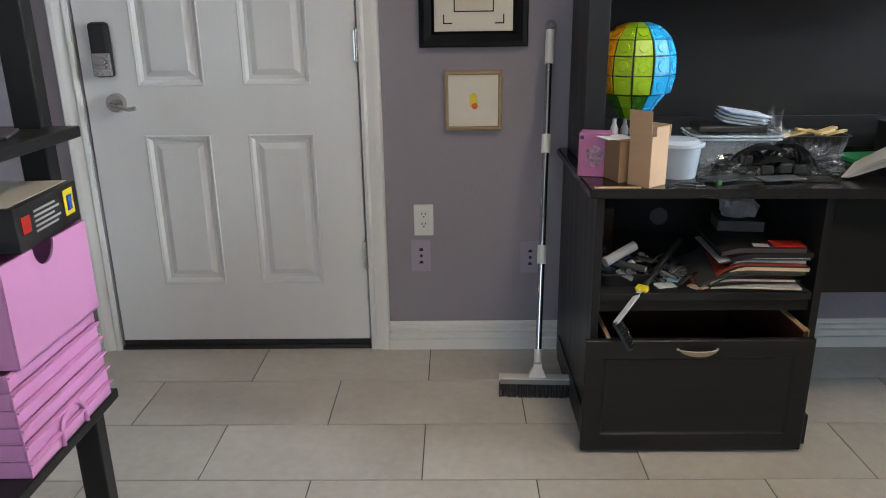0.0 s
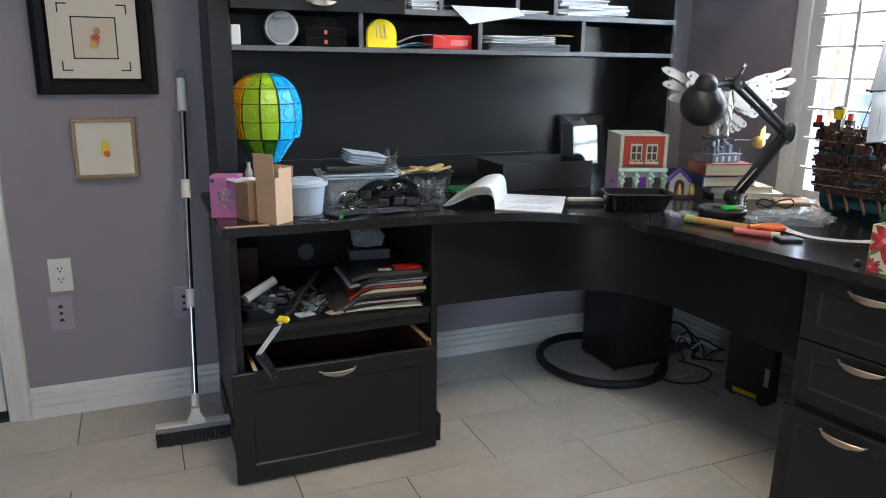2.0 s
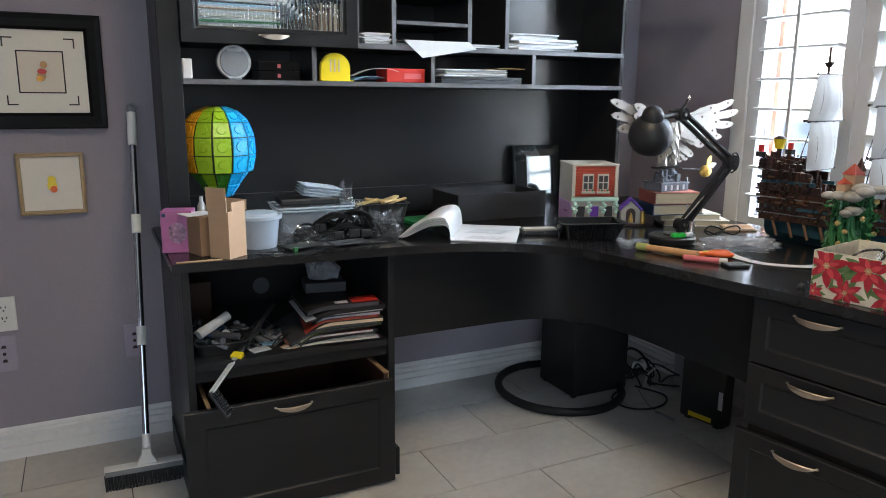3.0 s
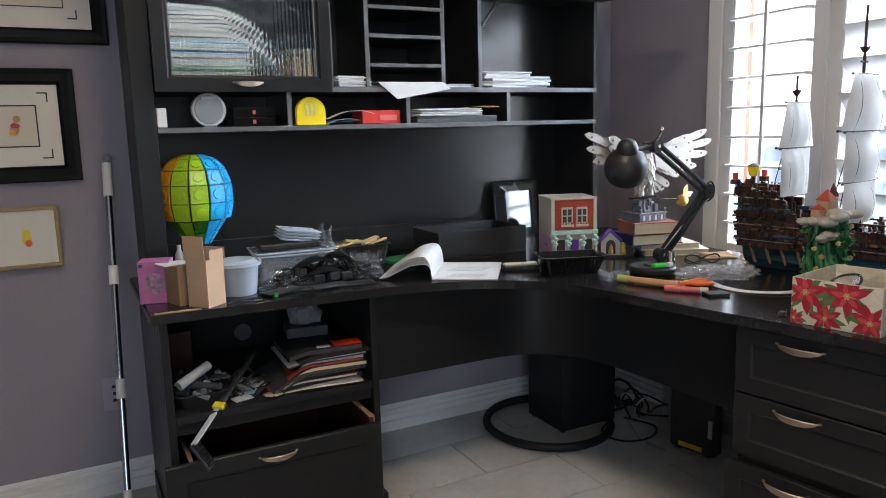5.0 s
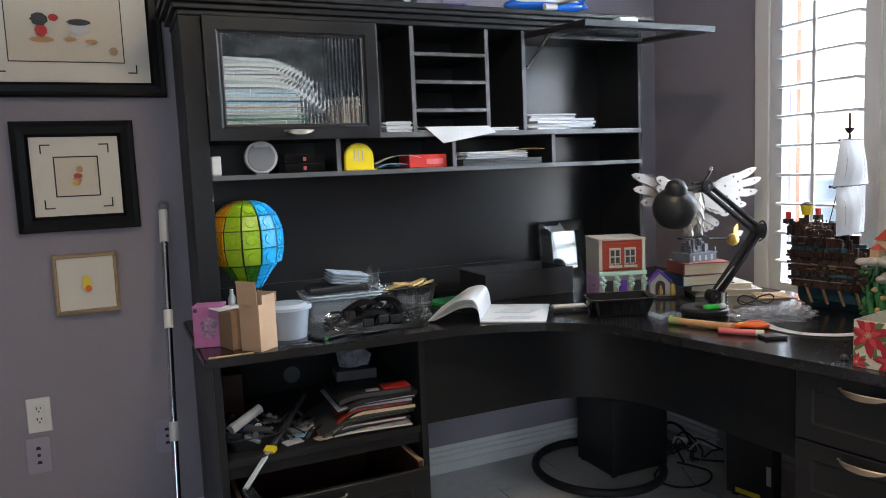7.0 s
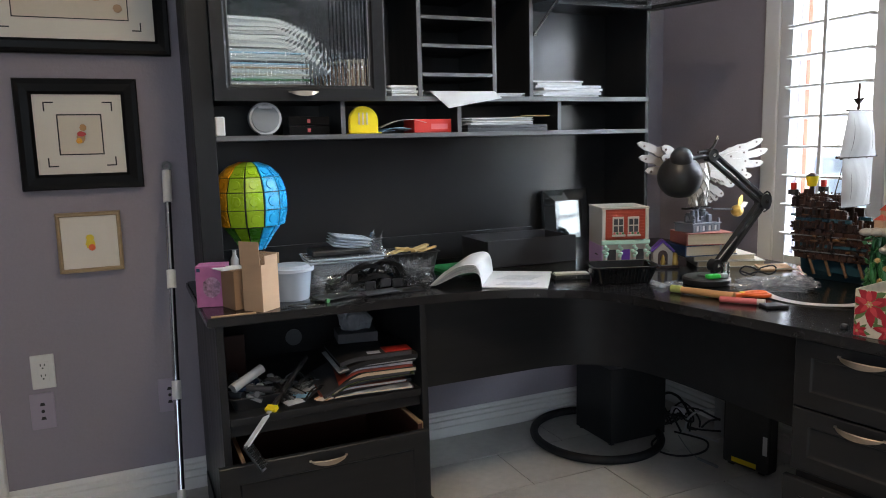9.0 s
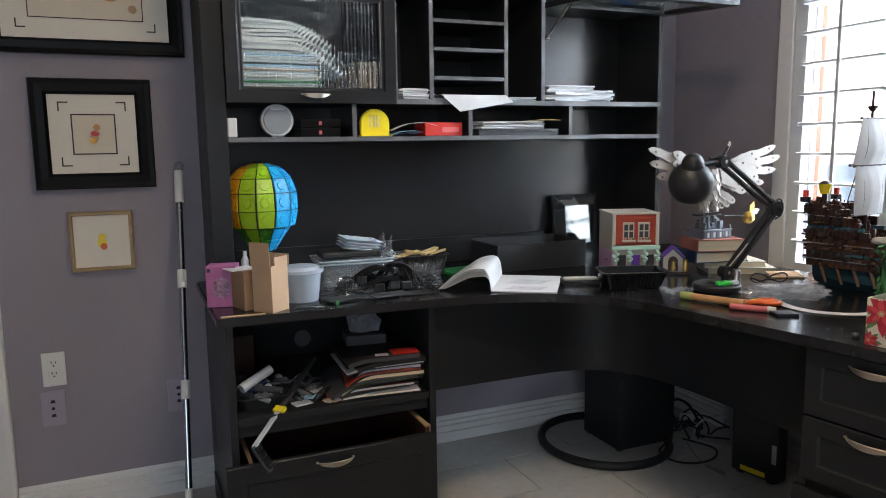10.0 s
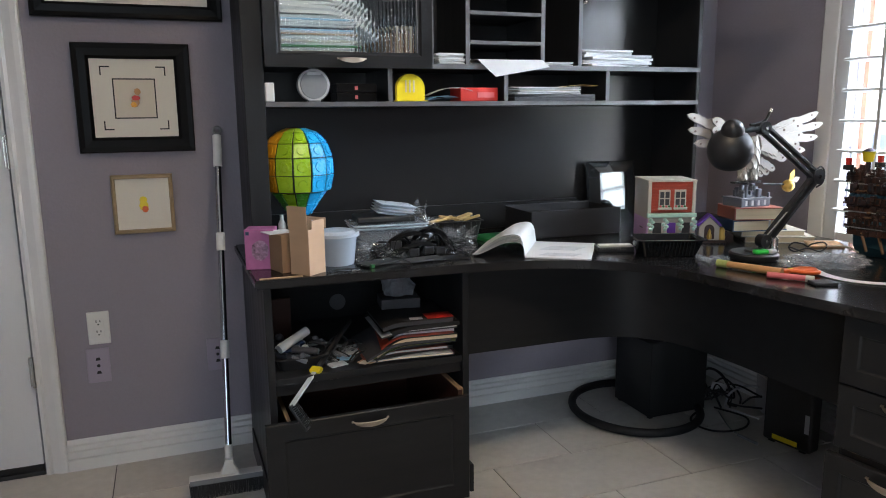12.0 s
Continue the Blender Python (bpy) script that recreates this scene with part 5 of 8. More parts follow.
for cx in (0.057, 0.111):
    w = box("window", (cx - 0.02, -0.004, 0.125), (cx + 0.02, -0.0002, 0.185), M_CREAM, house, 0.001, "cream framed toy window")
    for s in (-1, 1):
        for zz in (0.132, 0.157):
            box("pane", (cx + s * 0.009 - 0.0068, -0.005, zz), (cx + s * 0.009 + 0.0068, -0.0042, zz + 0.021), M_DKGREY, w, 0)
    box("window_box", (cx - 0.023, -0.013, 0.117), (cx + 0.023, -0.0042, 0.1245), M_CREAM, w, 0.001)
    for j in range(4):
        bm = bmesh.new()
        bmesh.ops.create_icosphere(bm, subdivisions=1, radius=0.0045, matrix=Matrix.Translation((cx - 0.015 + 0.01 * j, -0.009, 0.128)))
        part("flower", bm, M_LEAF if j % 2 else M_CORAL, w)
box("cornice", (-0.003, -0.014, 0.09), (HWd + 0.002, 0.0, 0.104), M_MINT, house, 0.002)
box("lower_front", (0.006, 0.004, 0), (HWd - 0.006, 0.008, 0.089), M_CREAM, house, 0.0005)
for x in (0.01, 0.06, 0.112, 0.158):
    rod("column", (x, -0.006, 0.004), (x, -0.006, 0.089), 0.0075, M_CREAM, house, n=10)
    bm = bmesh.new()
    for j in range(5):
        bmesh.ops.create_icosphere(bm, subdivisions=1, radius=0.0075, matrix=Matrix.Translation((x + 0.007 * math.sin(j * 2.4), -0.014, 0.05 + 0.008 * j)))
    part("ivy", bm, M_MINT, house)
for x in (0.036, 0.086, 0.136):
    box("shop_window", (x - 0.015, 0.001, 0.006), (x + 0.015, 0.0035, 0.07), M_VIOLET if x == 0.086 else M_DKGREY, house, 0.001)
box("base_plate", (-0.002, -0.022, 0), (HWd + 0.002, 0.0, 0.004), M_CREAM, house, 0.0005)

# ---- the tiny shrine ----
shr = thing("toy_shrine", (2.072, 2.082, T), "tiny toy house with purple gable roof and gold niche", "toy", rz=-30)
box("base", (-0.058, -0.03, 0), (0.06, 0.03, 0.01), M_SHIPT, shr, 0.001)
bm = bmesh.new()
prism(bm, [(-0.045, 0.01), (0.035, 0.01), (0.035, 0.06), (-0.005, 0.095), (-0.045, 0.06)], -0.018, 0.02, m=pose(0, 0, 0, 90))
part("gable_wall", bm, M_CREAM, shr)
for s in (-1, 1):
    box("roof", (-0.0005, -0.026, -0.004), (0.062, 0.022, 0.004), M_VIOLET, shr, 0.001, m=pose(-0.005, 0, 0.104, 0, 41 if s > 0 else 139, 0))
bm = bmesh.new()
prism(bm, [(-0.02, 0), (0.02, 0)] + [(0.02 * math.cos(a), 0.034 + 0.02 * math.sin(a)) for a in [math.pi * k / 10 for k in range(11)]], 0.0, 0.0025, m=pose(-0.005, -0.0205, 0.014, 90) @ pose(0, 0, 0))
part("niche", bm, M_SHIPT, shr, "dark arched niche")
bm = bmesh.new()
lathe(bm, [(0.009, 0), (0.011, 0.01), (0.007, 0.022), (0.006, 0.03), (0.0, 0.04)], 10)
bmesh.ops.transform(bm, matrix=Matrix.Translation((-0.005, -0.026, 0.014)), verts=bm.verts)
part("gold_shape", bm, M_GOLD, shr, smooth=True)
bm = bmesh.new()
lathe(bm, [(0.014, 0), (0.016, 0.012), (0.012, 0.022), (0.014, 0.032), (0.009, 0.044), (0.0, 0.048)], 12)
bmesh.ops.transform(bm, matrix=Matrix.Translation((0.046, -0.01, 0.0105)), verts=bm.verts)
part("gold_jar", bm, M_GOLD, shr, smooth=True)
shr.scale = (0.84, 0.84, 0.94)

# ---- notepad, black tray, clear blocks ----
npad = thing("spiral_notepad", (1.685, 2.085, T), "small black spiral notepad with cream edge", "notepad", rz=-20)
box("cover", (-0.06, -0.03, 0), (0.06, 0.03, 0.014), M_PLASTIC_B, npad, 0.001)
box("paper_edge", (-0.055, -0.028, 0.0142), (0.055, 0.01, 0.02), M_CREAM, npad, 0.001)
for k in range(14):
    bm = bmesh.new()
    bmesh.ops.create_cone(bm, cap_ends=False, segments=8, radius1=0.006, radius2=0.006, depth=0.0016, matrix=Matrix.Translation((-0.054 + 0.0083 * k, -0.03, 0.01)) @ pose(0, 0, 0, 0, 90, 0))
    part("wire_ring", bm, M_NICKEL, npad)
open_tray("food_tray", (1.793, 1.958, T), -20, 0.208, 0.13, 0.056, M_GLOSSB, "shiny black ribbed plastic food tray", "tray", 0.02, ribs=14, lip=0.008)
rng = random.Random(21)
for k in range(7):
    b = bmesh.new()
    bx(b, (-0.012, -0.008, 0), (0.012, 0.008, 0.011), 0.001)
    for s in (-1, 1):
        cyl(b, (s * 0.006, 0, 0.011), (s * 0.006, 0, 0.013), 0.0035, n=8)
    one("clear_block", b, M_CLEAR, "clear grey plastic toy block", "block", "clear blocks", at=(1.835 + 0.03 * (k % 3) + rng.uniform(-0.006, 0.006), 1.80 + 0.026 * (k // 3) + rng.uniform(-0.005, 0.005), T), rz=rng.uniform(0, 90))

# ---- the desk lamp ----
lamp = thing("desk_lamp", (2.02, 1.80, T), "black spring-arm desk lamp on a round base", "desk lamp", world_coords=True)
bm = bmesh.new()
lathe(bm, [(0.07, 0), (0.073, 0.004), (0.073, 0.016), (0.068, 0.021), (0.03, 0.0215), (0.026, 0.027), (0.0, 0.027)], 40, Matrix.Translation((1.998, 1.796, T)))
part("base", bm, M_PLASTIC_B, lamp, smooth=True)
foot, elbow, wrist = Vector((2.035, 1.80, 0.80)), Vector((2.232, 1.80, 1.004)), Vector((2.005, 1.80, 1.158))
rod("socket", (2.035, 1.80, T + 0.027), (2.035, 1.80, 0.822), 0.013, M_PLASTIC_B, lamp)
for p, q in ((foot, elbow), (elbow, wrist)):
    d = (q - p).normalized()
    nrm = Vector((-d.z, 0, d.x))
    ang = math.degrees(math.atan2(d.z, d.x))
    for off in (-0.011, 0.011):
        c = (p + q) / 2 + nrm * off
        L = (q - p).length / 2 + 0.004
        box("arm_bar", (-L, -0.009, -0.0055), (L, 0.009, 0.0055), M_PLASTIC_B, lamp, 0.002, m=Matrix.Translation(c) @ pose(0, 0, 0, 0, -ang, 0))
bm = bmesh.new()
for off in (0.018,):
    cyl(bm, foot + (elbow - foot) * 0.08 + Vector((-0.012, -0.012, 0.014)), foot + (elbow - foot) * 0.42 + Vector((-0.006, -0.012, 0.012)), 0.004, n=10)
part("spring", bm, M_NICKEL, lamp, "tension spring", smooth=True)
for p, r in ((elbow, 0.024), (foot + Vector((0, 0, 0.012)), 0.02), (wrist, 0.02)):
    rod("knuckle", p + Vector((0, -0.014, 0)), p + Vector((0, 0.014, 0)), r, M_PLASTIC_B, lamp)
    rod("joint_screw", p + Vector((0, -0.018, 0)), p + Vector((0, -0.0135, 0)), 0.006, M_NICKEL, lamp, n=10)
tube("cable", [elbow + Vector((-0.005, 0, 0.018)), elbow + Vector((0.018, 0, 0.03)), elbow + Vector((0.034, 0, 0.012)), elbow + Vector((0.03, 0, -0.02)), elbow + Vector((0.005, 0, -0.035))], 0.0028, M_RUBBER, lamp)
tube("lever_arm", [wrist + Vector((-0.05, 0, 0.01)), wrist + Vector((-0.01, 0, 0.014)), wrist + Vector((0.012, 0, 0.03)), wrist + Vector((0.024, 0, 0.052))], 0.0042, M_PLASTIC_B, lamp)
rod("tip", wrist + Vector((0.022, 0, 0.046)), wrist + Vector((0.027, 0, 0.058)), 0.005, M_NICKEL, lamp, n=10)
rod("neck", wrist, (1.918, 1.796, 1.15), 0.008, M_PLASTIC_B, lamp)
bm = bmesh.new()
axis = (Vector((0.2, 0.29, -0.75))).normalized()
mm = Matrix.Translation((1.894, 1.804, 1.154)) @ axis.to_track_quat("Z", "Y").to_matrix().to_4x4()
ball = [(0.067 * math.sin(a), 0.066 - 0.067 * math.cos(a)) for a in [radians(30 + 8 * k) for k in range(14)]]
lathe(bm, [(0.0, -0.03), (0.016, -0.028), (0.026, -0.02), (0.0325, -0.006), (0.0335, 0.008)] + ball + [(r - 0.0015, z - 0.0004) for r, z in reversed(ball)] + [(0.0, 0.012)], 36, mm)
part("shade", bm, M_PLASTIC_B, lamp, "black bell-shaped metal shade", smooth=True)
bm = bmesh.new()
bmesh.ops.create_uvsphere(bm, u_segments=16, v_segments=10, radius=0.024, matrix=mm @ Matrix.Translation((0, 0, 0.066)))
part("bulb", bm, M_PAPER, lamp, "unlit white bulb", smooth=True)

# ---- books and the winged model ----
def book(at, rz, w, d, h, cover, label, group="stack of books"):
    b = thing("book", at, label, "book", group, rz=rz)
    box("page_block", (-w / 2 + 0.004, -d / 2 + 0.003, 0.003), (w / 2 - 0.003, d / 2 - 0.003, h - 0.003), M_PAGES, b, 0.0005)
    box("cover", (-w / 2, -d / 2, 0), (w / 2, d / 2, 0.0029), cover, b, 0.0005)
    box("cover", (-w / 2, -d / 2, h - 0.0029), (w / 2, d / 2, h), cover, b, 0.0005)
    box("spine", (-w / 2 - 0.002, -d / 2, 0.0), (-w / 2 + 0.0035, d / 2, h), cover, b, 0.0015)
    return b


book((2.31, 2.03, T), -28, 0.23, 0.15, 0.022, M_CREAM, "pale worn book at the bottom of the stack")
book((2.28, 2.045, T + 0.0225), -20, 0.22, 0.15, 0.02, M_CREAM, "pale worn book in the stack")
bk = book((2.22, 2.06, T + 0.043), -12, 0.2, 0.15, 0.038, M_BOOKB, "navy book with silver bands in the stack")
for x in (0.03, 0.045, 0.06):
    box("silver_band", (x, -0.0762, 0.0), (x + 0.007, -0.0752, 0.038), M_CONCRETE, bk, 0)
book((2.215, 2.05, T + 0.0815), -18, 0.168, 0.14, 0.042, M_BOOKR, "thick tan book with cream page edges")

owl = thing("winged_model", (2.205, 2.06, T + 0.124), "white plastic-brick winged model on a grey pedestal", "model", rz=0)
box("pedestal", (-0.062, -0.045, 0), (0.062, 0.045, 0.026), M_GREYB, owl, 0.001)
for k in range(9):
    box("pedestal_stud", (-0.06 + 0.0136 * k, -0.0465, 0.004), (-0.051 + 0.0136 * k, -0.0452, 0.022), M_CONCRETE if k % 2 else M_GREYB, owl, 0.0005)
box("pedestal_plate", (-0.066, -0.049, 0.0262), (0.066, 0.049, 0.031), M_GREYB, owl, 0.001)
for x in (-0.056, 0.056):
    rod("corner_post", (x, -0.042, 0.031), (x, -0.042, 0.046), 0.004, M_GREYB, owl, n=8)
rng = random.Random(31)
bm = bmesh.new()
for k in range(60):
    x, y, z = rng.uniform(-0.036, 0.036), rng.uniform(-0.03, 0.03), 0.0312 + rng.uniform(0.004, 0.046)
    s = rng.uniform(0.002, 0.008)
    bx(bm, (x - s, y - s, 0.0312), (x + s, y + s, z), 0.0008)
tagged(part("mechanism", bm, M_GREYB, owl, "grey brick mechanism"), kind="stuff")
box("foot_rail", (-0.065, -0.012, 0.078), (0.05, 0.012, 0.085), M_PLASTIC_B, owl, 0.002)
M_DOWN = material("white_down_plastic", (0.34, 0.315, 0.28), 0.45, vary=0.12, scale=30)
for x in (-0.028, 0.016):
    bm = bmesh.new()
    lathe(bm, [(0.008, 0), (0.013, 0.01), (0.015, 0.04), (0.012, 0.058), (0, 0.062)], 10, Matrix.Translation((x, -0.005, 0.086)))
    for k in range(16):
        a = k * 2.4
        z_ = 0.09 + 0.0034 * k
        prism(bm, [(-0.005, 0.012), (0.005, 0.012), (0.006, 0.0), (0, -0.009), (-0.006, 0.0)], -0.0012, 0.0012,
              m=Matrix.Translation((x + 0.0165 * math.cos(a), -0.005 + 0.0165 * math.sin(a), z_)) @ pose(0, 0, 0, 80, 0, math.degrees(a) + 90))
    part("leg", bm, M_DOWN, owl)
    for dx in (-0.01, 0.0, 0.01):
        rod("claw", (x + dx, -0.012, 0.087), (x + dx * 1.6, -0.034, 0.085), 0.0028, M_DKGREY, owl, r2=0.0015, n=6)
bm = bmesh.new()
lathe(bm, [(0.0, 0), (0.026, 0.01), (0.036, 0.04), (0.034, 0.075), (0.026, 0.1), (0.0, 0.112)], 14, Matrix.Translation((-0.005, 0.0, 0.128)))
for row in range(6):
    for k in range(9):
        a = 2 * math.pi * (k + 0.5 * (row % 2)) / 9
        r_ = (0.03, 0.036, 0.038, 0.037, 0.034, 0.028)[row]
        prism(bm, [(-0.009, 0.012), (0.009, 0.012), (0.01, 0.0), (0.005, -0.012), (0, -0.015), (-0.005, -0.012), (-0.01, 0.0)], -0.0013, 0.0013,
              m=Matrix.Translation((-0.005 + r_ * math.cos(a), r_ * math.sin(a), 0.142 + 0.017 * row)) @ pose(0, 0, 0, 78, 0, math.degrees(a) + 90))
part("body", bm, M_DOWN, owl, "white body of layered feather plates")


M_FEATHER = material("ivory_plastic", (0.29, 0.26, 0.23), 0.5, vary=0.15, scale=14)


def feather(x, z, L, w, ang, y):
    z += 0.034
    bm = bmesh.new()
    pts = [(0, -w * 0.3), (L * 0.3, -w * 0.34), (L * 0.42, -w * 0.5), (L * 0.46, -w * 0.36), (L * 0.62, -w * 0.56), (L * 0.66, -w * 0.4), (L * 0.82, -w * 0.54), (L * 0.94, -w * 0.4), (L, -w * 0.05),
           (L * 0.96, w * 0.2), (L * 0.86, w * 0.36), (L * 0.7, w * 0.4), (L * 0.66, w * 0.52), (L * 0.45, w * 0.44), (L * 0.4, w * 0.52), (0, w * 0.3)]
    prism(bm, pts, -0.003, 0.003, m=Matrix.Translation((x, y, z)) @ pose(0, 0, 0, 90, 0, 0) @ pose(0, 0, 0, 0, 0, ang))
    f = part("feather", bm, M_FEATHER, owl)
    bm = bmesh.new()
    c = Vector((x, y, z)) + Vector((math.cos(radians(ang)), 0, math.sin(radians(ang)))) * L * 0.88
    cyl(bm, c + Vector((0, -0.0045, 0)), c + Vector((0, -0.0025, 0)), 0.004, n=8)
    part("pin", bm, M_SHIPT, f)


for k, (ang, L, z) in enumerate(((19, 0.285, 0.192), (11, 0.305, 0.188), (3, 0.285, 0.184), (-6, 0.235, 0.176), (-16, 0.16, 0.165))):
    feather(0.03, z, L, 0.031, ang, 0.004 * k)
for k, (ang, L, z) in enumerate(((162, 0.255, 0.2), (170, 0.235, 0.19), (179, 0.2, 0.18))):
    feather(-0.03, z, L, 0.031, ang, 0.004 * k)
for k, (ang, L, z) in enumerate(((21, 0.19, 0.196), (15, 0.205, 0.19), (7, 0.205, 0.184), (-1, 0.185, 0.178), (-10, 0.15, 0.17), (17, 0.12, 0.194), (3, 0.12, 0.182), (-12, 0.09, 0.168))):
    feather(0.02, z, L, 0.034, ang, -0.009 - 0.003 * k)
for k, (ang, L, z) in enumerate(((158, 0.17, 0.2), (166, 0.165, 0.19), (175, 0.14, 0.182), (182, 0.1, 0.172))):
    feather(-0.02, z, L, 0.034, ang, -0.009 - 0.003 * k)
for k, ang in enumerate((-24, -36, -48)):
    feather(0.02, 0.135, 0.12 - 0.012 * k, 0.03, ang, 0.012 + 0.004 * k)
sn = bmesh.new()
cyl(sn, (0.05, -0.02, 0.075), (0.14, -0.03, 0.07), 0.003, n=8)
part("wire_arm", sn, M_INK, owl)
bm = bmesh.new()
bmesh.ops.create_uvsphere(bm, u_segments=14, v_segments=10, radius=0.022, matrix=Matrix.Translation((0.155, -0.03, 0.064)))
part("gold_ball", bm, M_GOLD, owl, smooth=True)
for a in (70, 20):
    bm = bmesh.new()
    prism(bm, [(0, -0.004), (0.03, -0.011), (0.05, 0), (0.03, 0.011), (0, 0.004)], -0.0015, 0.0015, m=Matrix.Translation((0.16, -0.03, 0.075)) @ pose(0, 0, 0, 90) @ pose(0, 0, 0, 0, 0, a))
    part("gold_wing", bm, M_GOLD if a > 50 else M_CREAM, owl)

# ---- tools and clutter in front of the lamp ----
mal = thing("mallet", (1.812, 1.726, T + 0.012), "small mallet with beech handle and lime head", "mallet", rz=-69)
rod("handle", (0.02, 0, 0), (0.175, 0, 0), 0.0095, M_TANWOOD, mal, r2=0.012, n=14)
rod("head", (-0.012, -0.0, 0), (0.02, 0.0, 0), 0.0115, material("lime_tinted_plastic", (0.36, 0.4, 0.13), 0.25, vary=0.05), mal, n=16)
sc = thing("scissors", (1.93, 1.592, T + 0.004), "orange-handled scissors in an orange blade cover", "scissors", rz=-30)
bm = bmesh.new()
prism(bm, [(-0.085, -0.014), (-0.02, -0.019), (0.0, -0.012), (0.0, 0.012), (-0.02, 0.019), (-0.085, 0.014)], -0.0035, 0.007)
bmesh.ops.bevel(bm, geom=list(bm.edges), offset=0.0015, segments=1, affect="EDGES")
part("blade_cover", bm, M_ORANGE, sc)
for s_ in (-1, 1):
    tube("handle", [(0.0, s_ * 0.006, 0.003), (0.016, s_ * 0.014, 0.004), (0.036, s_ * 0.027, 0.004), (0.062, s_ * 0.028, 0.004), (0.074, s_ * 0.016, 0.004), (0.058, s_ * 0.007, 0.004), (0.028, s_ * 0.007, 0.004)], 0.0058, M_ORANGE, sc, closed=True)
rod("pivot", (0.004, 0, 0.004), (0.004, 0, 0.01), 0.007, M_YELLOW, sc, n=12, label="yellow pivot cap")
pen = thing("screwdriver", (1.86, 1.53, T + 0.009), "coral rubber handled craft tool with cream cap", "tool", rz=-52)
rod("handle", (-0.05, 0, 0), (0.045, 0, 0), 0.0085, M_CORAL, pen, n=14)
rod("cap", (0.045, 0, 0), (0.066, 0, 0), 0.0088, M_CREAM, pen, n=14)
one("black_wallet", (lambda b: (bx(b, (-0.03, -0.022, 0), (0.03, 0.022, 0.008), 0.002), b)[1])(bmesh.new()), M_PLASTIC_B, "small black flat case on the desk", "case", at=(1.905, 1.455, T), rz=-20)
tagged(ribbon("curled_paper", [(2.02, 1.60, T + 0.004), (1.99, 1.52, T + 0.003), (2.0, 1.44, T + 0.002), (2.055, 1.375, T + 0.003), (2.12, 1.345, T + 0.005)], 0.03, 0.0012, M_PAPER), "curved white strip of paper on the desk", "paper")
crumple("plastic_bag", (2.075, 1.625, T), (0.08, 0.045, 0.022), M_FILM2, "crumpled clear plastic bag by the scissors", "bag", 15, -30, sub=4, rough_=0.6)
crumple("plastic_bag", (2.16, 1.60, T), (0.06, 0.04, 0.02), M_FILM2, "crumpled clear plastic bag by the scissors", "bag", 17, 10, sub=4, rough_=0.6)
one("green_toy", (lambda b: (bx(b, (-0.022, -0.012, 0), (0.022, 0.012, 0.014), 0.005), b)[1])(bmesh.new()), material("bright_green_plastic", (0.05, 0.6, 0.08), 0.3), "bright green plastic toy piece on the lamp base", "toy", at=(1.982, 1.752, T + 0.0217), rz=-10)
one("grey_toy", (lambda b: (bx(b, (-0.014, -0.01, 0), (0.014, 0.01, 0.014), 0.005), b)[1])(bmesh.new()), M_CONCRETE, "pale grey toy piece on the lamp base", "toy", at=(2.018, 1.745, T + 0.0217), rz=15)
bm = bmesh.new()
lathe(bm, [(0.014, 0), (0.012, 0.02), (0.012, 0.042), (0.009, 0.044), (0.0, 0.044)], 16)
one("metal_cup", bm, M_NICKEL, "small brushed metal cup on the lamp base", "cup", smooth=True, at=(2.048, 1.767, T + 0.0217))
gl = thing("eyeglasses", (2.21, 1.79, T), "folded black and white eyeglass frames", "glasses", rz=-20)
tube("frame_front", [(-0.06, 0, 0.02), (-0.045, 0, 0.035), (-0.015, 0, 0.03), (0.0, 0, 0.022), (0.015, 0, 0.03), (0.05, 0, 0.035), (0.062, 0, 0.02), (0.04, 0, 0.006), (0.0, 0, 0.016), (-0.04, 0, 0.006)], 0.0026, M_INK, gl, closed=True)
tube("temple", [(-0.06, 0, 0.022), (-0.05, -0.06, 0.018), (-0.02, -0.1, 0.006)], 0.0025, M_INK, gl)
tube("temple", [(0.062, 0, 0.022), (0.09, -0.05, 0.03), (0.13, -0.06, 0.012)], 0.0025, M_CREAM, gl)
sl = thing("slat_bundle", (2.36, 1.86, T), "small bundle of pale wooden slats", "slats", rz=-25)
for k in range(5):
    box("slat", (-0.055, -0.03 + 0.0125 * k, 0.002 * k), (0.055, -0.02 + 0.0125 * k, 0.002 * k + 0.006), M_PLY, sl, 0.001)
one("black_token", (lambda b: (lathe(b, [(0.0, 0), (0.008, 0), (0.009, 0.006), (0.006, 0.01), (0, 0.011)], 14), b)[1])(bmesh.new()), M_PLASTIC_B, "small round black token lying on the desk", "token", smooth=True, at=(1.87, 1.22, T))

# ---- the gift box ----
gb = thing("floral_box", (1.835, 1.172, T), "open gift box printed with red poinsettias", "box", rz=-79.5)
GW, GD, GH = 0.195, 0.22, 0.108
for nm, lo, hi in (("front_side", (0, 0, 0), (GW, 0.003, GH)), ("back_side", (0, GD - 0.003, 0), (GW, GD, GH)), ("left_side", (0, 0.003, 0), (0.003, GD - 0.003, GH)),
                   ("right_side", (GW - 0.003, 0.003, 0), (GW, GD - 0.003, GH)), ("bottom", (0.003, 0.003, 0), (GW - 0.003, GD - 0.003, 0.003))):
    box(nm, lo, hi, M_FLORAL, gb, 0.0008)
for lo, hi in (((0.0032, 0.0032, 0.004), (GW - 0.0032, 0.0042, GH - 0.001)), ((0.0032, GD - 0.0042, 0.004), (GW - 0.0032, GD - 0.0032, GH - 0.03))):
    box("lining", lo, hi, M_CREAM, gb, 0)


